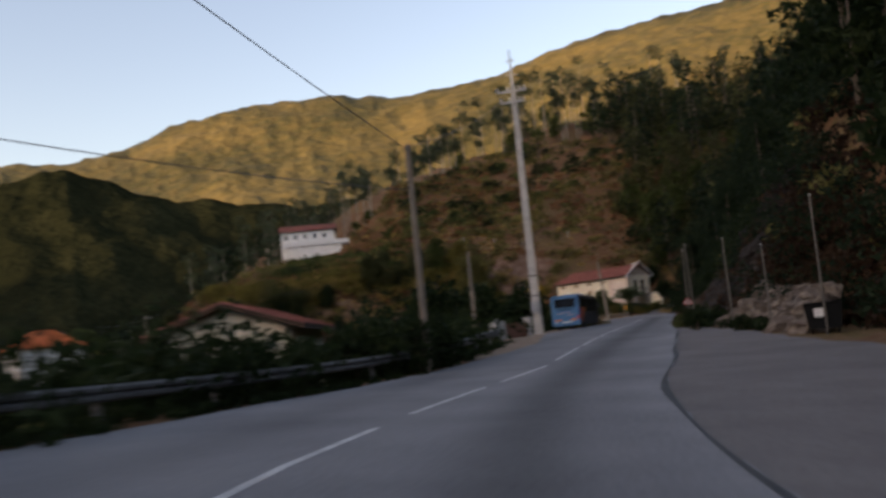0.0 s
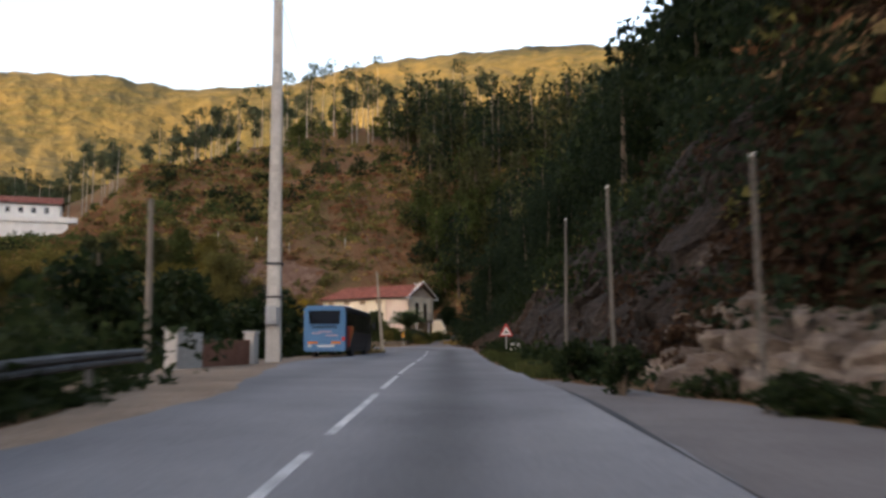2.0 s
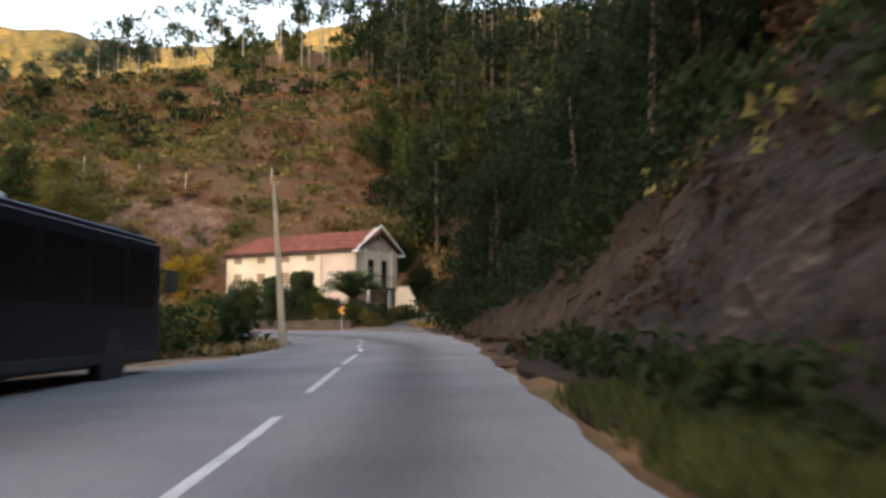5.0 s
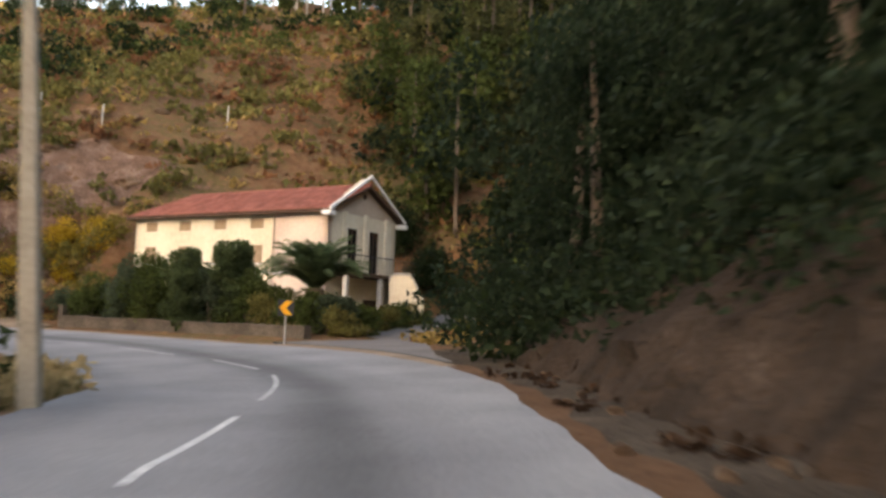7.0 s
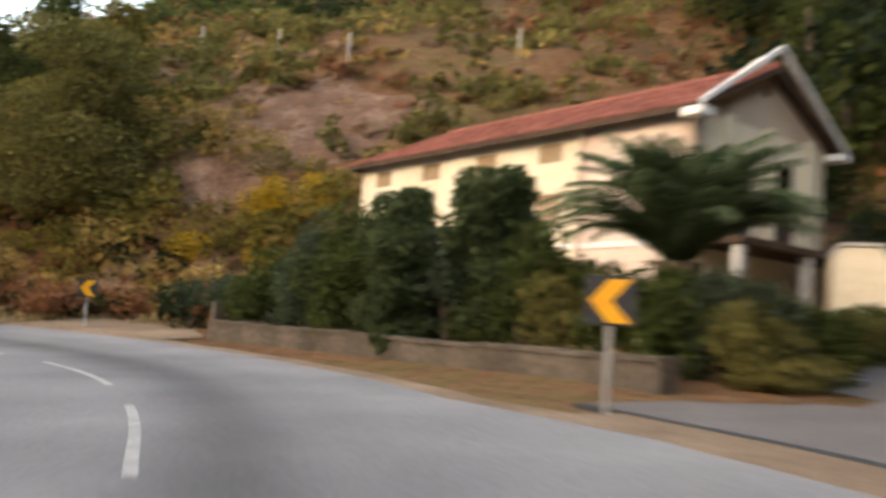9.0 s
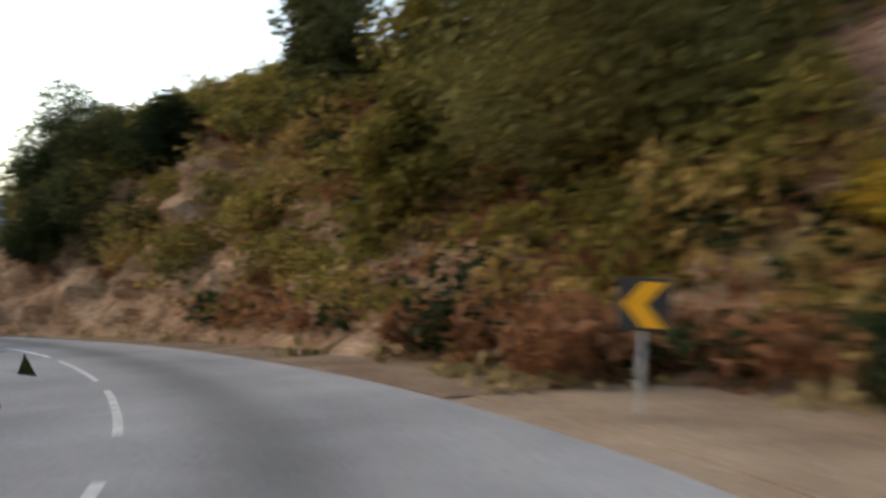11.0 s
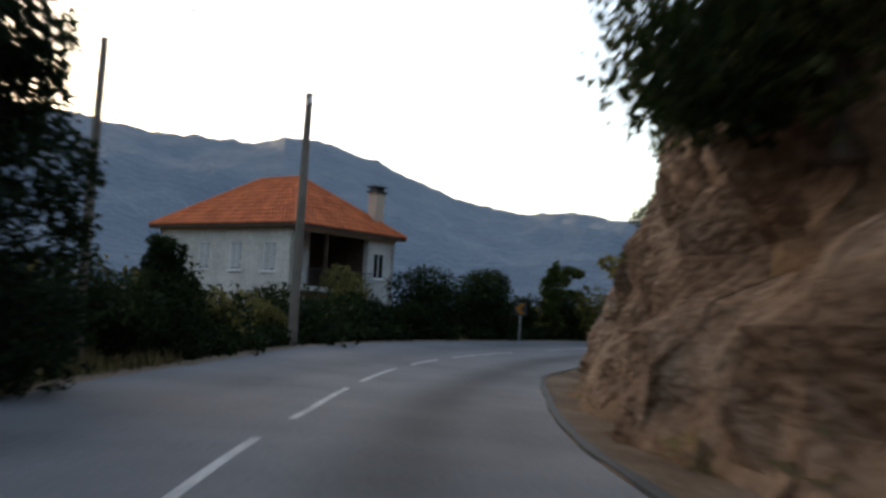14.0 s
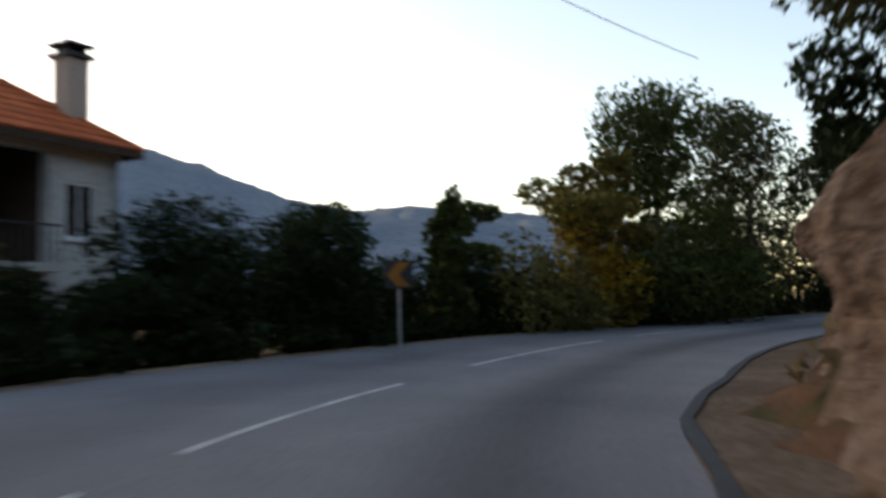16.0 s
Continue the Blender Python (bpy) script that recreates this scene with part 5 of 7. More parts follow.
# ---- vehicles ----
def wheel(parent, x, y, z, r, w):
    t = part("wheel", tube([(x - w / 2, y, z), (x - w / 2 + 0.03, y, z), (x + w / 2 - 0.03, y, z), (x + w / 2, y, z)], [r * 0.93, r, r, r * 0.93], 24), RUBBER, parent)
    for side in (-1, 1):
        part("rim", tube([(x + side * (w / 2 - 0.02), y, z), (x + side * (w / 2 + 0.015), y, z)], [r * 0.6, r * 0.5], 16), GALV, t, "grey steel rim")


def bus(x, y, z, turn):
    ob = thing("bus", "parked blue coach with a dark side and orange flash", "bus", pose(x, y, z, 0, 0, turn))
    L, W, B, T = 12.0, 2.5, 0.36, 3.06
    bm = bmesh.new()
    box(bm, 0, W, 0.02, L, B, T, 0.0)
    es = [e for e in bm.edges]
    bmesh.ops.bevel(bm, geom=es, offset=0.13, segments=3, affect="EDGES")
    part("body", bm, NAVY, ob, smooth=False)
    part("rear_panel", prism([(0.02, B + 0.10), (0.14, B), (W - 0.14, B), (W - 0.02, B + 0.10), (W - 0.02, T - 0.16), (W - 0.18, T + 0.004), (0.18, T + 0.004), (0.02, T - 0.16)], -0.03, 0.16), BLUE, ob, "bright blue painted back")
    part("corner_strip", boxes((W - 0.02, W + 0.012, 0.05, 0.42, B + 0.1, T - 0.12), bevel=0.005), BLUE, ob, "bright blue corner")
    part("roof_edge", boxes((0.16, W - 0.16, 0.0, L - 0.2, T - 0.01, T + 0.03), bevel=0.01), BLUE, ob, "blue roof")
    part("rear_window", prism([(0.36, 1.98), (W - 0.36, 1.98), (W - 0.30, 2.78), (0.30, 2.78)], -0.05, -0.028), GLASS, ob)
    part("side_window_band", boxes((W + 0.001, W + 0.014, 0.55, L - 0.6, 1.55, 2.72)), DARKPANE, ob, "black tinted window band")
    part("corner_lamp", boxes((W - 0.22, W + 0.018, -0.036, 0.12, 0.98, 1.22), bevel=0.012), RED, ob, "red corner lamp")
    part("skirt", boxes((W - 0.005, W + 0.012, 0.5, L - 0.4, B + 0.08, B + 0.26), bevel=0.004), SIGNBLACK, ob, "dull black sill along the side")
    part("windscreen", boxes((0.15, W - 0.15, L - 0.005, L + 0.012, 1.1, 2.75)), GLASS, ob)
    for k in range(6):
        part("window_pillar", boxes((W + 0.014, W + 0.02, 0.55 + k * 1.85, 0.62 + k * 1.85, 1.55, 2.72)), NAVY, ob)
    flash = prism([(0.75, 0.75), (1.3, 0.72), (3.3, 1.95), (3.0, 2.0), (1.15, 2.0)], 0.0, 0.008, Matrix(((0, 1, 0, W + 0.016), (1, 0, 0, 0.2), (0, 0, 1, -0.1), (0, 0, 0, 1))))
    part("side_flash", flash, ORANGE, ob, "orange flash painted on the side")
    part("side_flash", prism([(0.45, 1.95), (0.80, 0.70), (1.45, 0.95), (1.5, 2.0), (0.6, 2.0)], 0.0, 0.010, Matrix(((0, 1, 0, W + 0.016), (1, 0, 0, 0.2), (0, 0, 1, -0.1), (0, 0, 0, 1)))), RED, ob, "red edge of the flash")
    for a, b in ((0.26, 0.86), (W - 0.86, W - 0.26)):
        part("tail_stripe", boxes((a, b, -0.046, -0.031, 0.82, 0.95)), ORANGE, ob, "orange reflective stripe")
        part("tail_lamp", boxes((a, a + 0.22, -0.05, -0.031, 0.62, 0.78), bevel=0.01), LAMPGLASS, ob)
    for a, b, zz in ((0.5, 1.0, 1.42), (0.9, 1.7, 1.50), (1.35, 2.05, 1.28)):
        part("lettering_bar", boxes((a, b, -0.042, -0.031, zz, zz + 0.06)), tone("faded lettering", (0.5, 0.3, 0.35), (0.6, 0.42, 0.4)), ob)
    part("plate", boxes((0.85, 1.65, -0.05, -0.031, 0.62, 0.74)), WHITE, ob, "white plate with no lettering")
    part("bumper", boxes((0.06, W - 0.06, -0.07, -0.03, B + 0.04, 0.58), bevel=0.02), BLUE, ob, "blue rear bumper")
    part("vent", boxes(*[(0.5, W - 0.5, -0.04, -0.031, 1.72 + 0.05 * k, 1.745 + 0.05 * k) for k in range(4)]), NAVY, ob)
    part("roof_unit", boxes((0.5, W - 0.4, 3.6, 5.8, T, T + 0.2), bevel=0.05), WHITE, ob, "white air-conditioning unit")
    part("mirror", boxes((W + 0.1, W + 0.34, L - 0.1, L + 0.05, 1.9, 2.4), (W - 0.05, W + 0.14, L - 0.04, L, 2.36, 2.42), bevel=0.02), SIGNBLACK, ob)
    for y2 in (2.9, 9.3):
        for x2 in (0.18, W - 0.18):
            part("wheel_arch", tube([(x2 - 0.14 + (0.06 if x2 > 1 else 0), y2, 0.5), (x2 + 0.14 + (0.06 if x2 > 1 else -0.06), y2, 0.5)], [0.58, 0.58], 20), SIGNBLACK, ob)
            wheel(ob, x2 + (0.03 if x2 > 1 else -0.03), y2, 0.5, 0.5, 0.3)
    return ob


bus(8.85, 78.1, 1.22, math.degrees(-0.3))


def hatchback(m):
    """A dark family car; its nose points along +y."""
    ob = thing("car", "dark blue-black family car with a chrome grille bar", "car", m)
    W = 0.88
    side = [(-2.1, 0.35), (-2.12, 0.72), (-2.02, 0.98), (-1.3, 1.02), (1.0, 0.98), (1.75, 0.84), (2.05, 0.70), (2.12, 0.45), (2.05, 0.25), (-2.0, 0.25)]
    bm = bmesh.new()
    rings = []
    for x, k in ((-W, 0.93), (-W * 0.94, 0.99), (-W * 0.6, 1.0), (0, 1.012), (W * 0.6, 1.0), (W * 0.94, 0.99), (W, 0.93)):
        rings.append([bm.verts.new((x, y * (0.985 if abs(x) > W * 0.9 else 1 + 0.03 * (1 - abs(x) / W)), 0.62 + (z - 0.62) * k)) for y, z in side])
    n = len(side)
    for a, b in zip(rings, rings[1:]):
        for i in range(n):
            bm.faces.new((a[i], b[i], b[(i + 1) % n], a[(i + 1) % n]))
    bm.faces.new(list(reversed(rings[0])))
    bm.faces.new(rings[-1])
    bmesh.ops.recalc_face_normals(bm, faces=bm.faces)
    part("body", bm, BLACKPAINT, ob, smooth=True)
    top = [(-1.85, 1.0), (-1.45, 1.40), (-0.9, 1.49), (-0.1, 1.48), (0.25, 1.40), (1.02, 0.97)]
    bm = bmesh.new()
    rings = []
    for sx in (-1, 1):
        rings.append([bm.verts.new((sx * (0.80 - 0.42 * (z - 0.97)), y, z)) for y, z in top])
    n = len(top)
    for i in range(n - 1):
        bm.faces.new((rings[0][i], rings[1][i], rings[1][i + 1], rings[0][i + 1]))
    bm.faces.new(list(reversed(rings[0])))
    bm.faces.new(rings[1])
    bmesh.ops.recalc_face_normals(bm, faces=bm.faces)
    part("cabin_glass", bm, CARGLASS, ob, "dark reflecting windows")
    part("roof", prism([(-0.60, 1.46), (-0.56, 1.505), (0.56, 1.505), (0.60, 1.46)], -1.35, 0.18), BLACKPAINT, ob)
    for sx in (-1, 1):
        part("windscreen_pillar", tube([(sx * 0.78, 1.0, 0.99), (sx * 0.62, 0.22, 1.42)], [0.035, 0.03], 6), BLACKPAINT, ob)
        part("roof_rail", tube([(sx * 0.6, 0.2, 1.5), (sx * 0.6, -1.3, 1.52)], [0.022, 0.022], 6), CHROME, ob, "bright roof rail")
        part("headlight", prism([(0.42, 0.62), (0.80, 0.66), (0.82, 0.80), (0.50, 0.74)], 1.82, 2.06, Matrix.Diagonal((sx, 1, 1, 1))), LAMPGLASS, ob, "clear swept headlight")
        part("mirror", boxes((sx * 0.98 - 0.1, sx * 0.98 + 0.1, 0.55, 0.68, 0.98, 1.12), bevel=0.03), BLACKPAINT, ob)
        part("fog_lamp", boxes((sx * 0.62 - 0.08, sx * 0.62 + 0.08, 2.04, 2.09, 0.36, 0.44), bevel=0.01), LAMPGLASS, ob)
        for y in (-1.3, 1.3):
            wheel(ob, sx * 0.78, y, 0.31, 0.31, 0.2)
    part("grille_bar", boxes((-0.45, 0.45, 2.10, 2.15, 0.66, 0.70), bevel=0.01), CHROME, ob, "chrome grille bar")
    part("grille", boxes((-0.45, 0.45, 2.07, 2.13, 0.52, 0.65)), SIGNBLACK, ob)
    part("bumper", boxes((-0.8, 0.8, 1.98, 2.16, 0.28, 0.5), bevel=0.05), BLACKPAINT, ob)
    part("plate", boxes((-0.26, 0.26, 2.16, 2.175, 0.40, 0.51)), LAMPGLASS, ob, "pale plate with no lettering")
    part("wiper", boxes((-0.5, 0.1, 0.93, 0.96, 1.02, 1.035)), SIGNBLACK, ob)
    return ob


cp = on_road(177.8, -3.4)
hatchback(Matrix.Translation(cp) @ pose(0, 0, 0, 0, 0, heading(177.8) + 180) @ pose(0, 0, 0, 0, 4.5, 0) @ Matrix.Diagonal((1.03, 1.03, 1.08, 1)))


# ---- houses ----
def tiled(name, parent, mat, a, b, c, d, label="", size=(0.26, 0.42)):
    """Arched clay tiles, joined into one part, over the slope a, b (eave) to d, c (ridge)."""
    a, b, c, d = (Vector(p) for p in (a, b, c, d))
    up = ((c + d) / 2 - (a + b) / 2)
    rows = max(3, int(up.length / size[1]))
    nrm = (b - a).cross(d - a).normalized()
    if nrm.z < 0:
        nrm = -nrm
    q, f = [], []
    rng = random.Random(len(name) + int(a.x * 10))
    for r in range(rows):
        u0, u1 = r / rows, min((r + 1.15) / rows, 1.0)
        l0, r0, l1, r1 = a.lerp(d, u0), b.lerp(c, u0), a.lerp(d, u1), b.lerp(c, u1)
        n = max(1, int((r0 - l0).length / size[0]))
        for k in range(n):
            p0, p1 = l0.lerp(r0, k / n), l0.lerp(r0, (k + 0.96) / n)
            m = max((r1 - l1).length / max((r0 - l0).length, 1e-6), 0.0)
            q0, q1 = l1.lerp(r1, k / n), l1.lerp(r1, (k + 0.96) / n)
            lift = nrm * (0.05 + rng.uniform(0, 0.02))
            i = len(q)
            q += [p0 + nrm * 0.01, p0.lerp(p1, 0.3) + lift * 1.4, p0.lerp(p1, 0.7) + lift * 1.4, p1 + nrm * 0.01,
                  q0, q0.lerp(q1, 0.3) + lift * 0.7, q0.lerp(q1, 0.7) + lift * 0.7, q1]
            f += [(i, i + 1, i + 5, i + 4), (i + 1, i + 2, i + 6, i + 5), (i + 2, i + 3, i + 7, i + 6), (i, i + 3, i + 2, i + 1)]
    ob = mesh_from(name, [tuple(v) for v in q], f, mat, parent)
    return tagged(ob, label, kind="stuff")


def slab(bm, pts, t):
    """A thick plate under the polygon pts."""
    top = [bm.verts.new(p) for p in pts]
    low = [bm.verts.new(Vector(p) - Vector((0, 0, t))) for p in pts]
    bm.faces.new(top)
    bm.faces.new(list(reversed(low)))
    n = len(pts)
    for i in range(n):
        bm.faces.new((top[i], low[i], low[(i + 1) % n], top[(i + 1) % n]))
    bmesh.ops.recalc_face_normals(bm, faces=bm.faces)
    return bm


def wall_with(name, parent, mat, length, z0, z1, thick, holes, m, label=""):
    """A wall along x with openings (x0, x1, z0, z1) that go right through."""
    xs = sorted({0.0, length, *[v for h in holes for v in h[:2]]})
    zs = sorted({z0, z1, *[v for h in holes for v in h[2:]]})
    bm = bmesh.new()
    for xa, xb in zip(xs, xs[1:]):
        for za, zb in zip(zs, zs[1:]):
            cx, cz = (xa + xb) / 2, (za + zb) / 2
            if not any(h[0] < cx < h[1] and h[2] < cz < h[3] for h in holes):
                box(bm, xa, xb, 0, thick, za, zb)
    bmesh.ops.remove_doubles(bm, verts=bm.verts, dist=0.0005)
    seen = {}
    for f in bm.faces:
        c = f.calc_center_median()
        seen.setdefault((round(c.x, 3), round(c.y, 3), round(c.z, 3)), []).append(f)
    bmesh.ops.delete(bm, geom=[f for fs in seen.values() if len(fs) > 1 for f in fs], context="FACES")
    bmesh.ops.transform(bm, matrix=m, verts=bm.verts)
    return part(name, bm, mat, parent, label)


def window(parent, m, x0, x1, z0, z1, frame_mat, fill, sill=True, mullion=True, name="window"):
    bm = bmesh.new()
    t = 0.07
    for s in ((x0, x0 + t, z0, z1), (x1 - t, x1, z0, z1), (x0 + t, x1 - t, z0, z0 + t), (x0 + t, x1 - t, z1 - t, z1)):
        box(bm, s[0], s[1], 0.03, 0.12, s[2], s[3])
    if mullion:
        box(bm, (x0 + x1) / 2 - 0.03, (x0 + x1) / 2 + 0.03, 0.035, 0.11, z0 + t, z1 - t)
    bmesh.ops.transform(bm, matrix=m, verts=bm.verts)
    w = part(name, bm, frame_mat, parent, "painted window frame")
    bm = bmesh.new()
    box(bm, x0 + t, x1 - t, 0.06, 0.08, z0 + t, z1 - t)
    bmesh.ops.transform(bm, matrix=m, verts=bm.verts)
    part("pane" if fill is GLASS else "shutter", bm, fill, w)
    if sill:
        bm = bmesh.new()
        box(bm, x0 - 0.08, x1 + 0.08, -0.09, 0.05, z0 - 0.08, z0)
        bmesh.ops.transform(bm, matrix=m, verts=bm.verts)
        part("sill", bm, WHITE, w, "white stone sill")
    return w


def valley_house():
    """The long cream house in the bend: x runs along its gable end, y along its length."""
    base, eave, ridge, apex = 1.9, 8.70, 10.42, 10.9
    W, L, o, hip = 7.0, 15.3, 0.4, 1.6
    ob = thing("cream_house", "long cream two-storey house with a red tiled roof", "house", pose(28.67, 139.5, 0, 0, 0, math.degrees(0.765)))
    side = pose(o, L - o, 0, 0, 0, -90)          # the long wall towards the road, x from the far end
    n = L - 2 * o
    holes = [(0.9 + k * 2.75, 1.85 + k * 2.75, eave - 0.85, eave - 0.30) for k in range(5)] + [(0.9 + k * 2.75, 1.85 + k * 2.75, eave - 2.75, eave - 1.75) for k in (0, 1, 2, 3)] + [(1.2 + k * 4.0, 2.4 + k * 4.0, base + 0.9, base + 2.1) for k in range(3)]
    wall_with("long_wall", ob, CREAM, n - 3.6, base - 1, eave, 0.3, [h for h in holes if h[1] < n - 3.6], side)
    wall_with("pink_wall", ob, PINK, 3.6, base - 1, eave, 0.3, [], side @ pose(n - 3.6, 0, 0), "faded pink end bay of the wall")
    for h in holes:
        if h[1] < n - 3.6:
            window(ob, side, *h, SHUTTER, SHUTTER, sill=h[2] < eave - 1.5, mullion=False)
    part("downpipe", tube([Vector((o - 0.09, L - o - (n - 3.6), z)) for z in (base, eave - 0.2)], [0.05, 0.05], 8), BROWNWALL, ob, "brown downpipe")
    part("string_course", boxes((o - 0.04, o, o, L - o, eave - 3.35, eave - 3.2)), WHITE, ob, "white band along the wall")
    gab = pose(o, o, 0)
    g = W - 2 * o
    door_z = eave - 3.1
    gh = [(1.7, 2.55, door_z, door_z + 2.35), (3.7, 4.55, door_z, door_z + 2.35), (0.9, 2.6, base, base + 2.3), (3.3, 5.0, base, base + 2.3)]
    wall_with("gable_wall", ob, CREAM, g, base - 1, eave, 0.3, gh, gab)
    for h in gh[:2]:
        window(ob, gab, *h, DARKWOOD, GLASS, sill=False, name="balcony_door")
    for h in gh[2:]:
        window(ob, gab, *h, DARKWOOD, DARKWOOD, sill=False, name="garage_door")
    part("gable_top", prism([(o, eave), (W - o, eave), (W / 2, apex - 0.12)], o + 0.01, o + 0.31), BROWNWALL, ob, "brown rendered gable")
    part("gable_vent", tube([(W / 2, o - 0.02, eave + 1.1), (W / 2, o + 0.02, eave + 1.1)], [0.16, 0.16], 14), DARKWOOD, ob)
    for x in (o + 1.2, o + 3.1, o + 5.1):
        part("pilaster", boxes((x, x + 0.32, o - 0.12, o, door_z - 0.2, eave + 0.1), bevel=0.02), CREAM, ob, "pale cream pilaster")
    part("balcony", boxes((o - 0.1, W - o + 0.1, o - 1.4, o, door_z - 0.28, door_z - 0.08), bevel=0.02), DARKWOOD, ob, "dark balcony slab")
    bm = boxes((o - 0.05, W - o + 0.05, o - 1.37, o - 1.33, door_z + 0.8, door_z + 0.85))
    rail = part("railing", bm, DARKMETAL, ob, "thin dark balcony railing")
    for k in range(24):
        x = o + 0.05 + k * (g - 0.1) / 23
        part("baluster", boxes((x - 0.012, x + 0.012, o - 1.36, o - 1.34, door_z - 0.08, door_z + 0.8)), DARKMETAL, rail)
    for x in (o + 0.1, W / 2, W - o - 0.1):
        part("balcony_post", boxes((x - 0.12, x + 0.12, o - 1.35, o - 1.1, base - 1, door_z - 0.28), bevel=0.02), GREYSTONE, ob)
    wall_with("back_wall", ob, CREAM, n, base - 1, eave, 0.3, [], pose(W - o, o, 0, 0, 0, 90))
    wall_with("far_wall", ob, CREAM, g, base - 1, eave, 0.3, [], pose(W - o, L - o, 0, 0, 0, 180))
    E = eave + 0.02
    a, b, c, d = (0, 0, E), (0, L, E), (W / 2, L - hip, ridge), (W / 2, 0, ridge)
    e2, f2 = (W, 0, E), (W, L, E)
    bm = bmesh.new()
    slab(bm, [a, b, c, d], 0.16)
    slab(bm, [e2, d, c, f2], 0.16)
    slab(bm, [b, f2, c], 0.16)
    part("roof", bm, DARKWOOD, ob, "dark boarded eaves")
    tiled("roof_tiles", ob, TILE_RED, b, a, d, c, "weathered red clay tiles")
    tiled("roof_tiles", ob, TILE_RED, e2, f2, c, d, "weathered red clay tiles")
    tiled("roof_tiles", ob, TILE_RED, f2, b, Vector(c) + Vector((-0.02, 0, 0)), Vector(c) + Vector((0.02, 0, 0)), "weathered red clay tiles")
    part("ridge_cap", tube([d, c], [0.12, 0.12], 8), TILE_RED, ob)
    for p, q in ((a, d), (e2, d)):
        bm = bmesh.new()
        p, q = Vector(p), Vector((q[0], q[1], apex))
        slab(bm, [p + Vector((0, -0.06, 0.07)), q + Vector((0, -0.06, 0.07)), q + Vector((0, 0.06, 0.07)), p + Vector((0, 0.06, 0.07))], 0.15)
        part("bargeboard", bm, WHITE, ob, "white painted bargeboard")
    for x in (0.15, W - 0.15):
        part("corner_return", boxes((x - 0.25, x + 0.25, -0.1, 0.5, E - 0.32, E - 0.1), bevel=0.02), WHITE, ob, "white eaves return")
    part("chimney", boxes((W - 1.2, W - 0.6, 2.4, 3.0, eave, ridge + 0.3), (W - 1.28, W - 0.52, 2.32, 3.08, ridge + 0.3, ridge + 0.42), bevel=0.02), WHITE, ob, "white rendered chimney")
    return ob


valley_house()
sh = thing("shed", "small cream outbuilding with a sloping top beside the house", "shed", pose(32.1, 140.4, 4.0, 0, 0, -12) @ Matrix.Diagonal((0.86, 0.9, 0.95, 1)))
part("wall", prism([(0, -2.0), (2.15, -2.0), (2.15, 0.1), (1.25, 1.6), (0.25, 1.6), (0, 1.35)], 0, 2.2), CREAM, sh)
part("coping", prism([(-0.06, 1.36), (0.22, 1.63), (1.27, 1.63), (2.22, 0.06), (2.22, 0.14), (1.3, 1.71), (0.2, 1.71), (-0.06, 1.44)], -0.08, 2.28), PALESTONE, sh, "pale weathered coping")


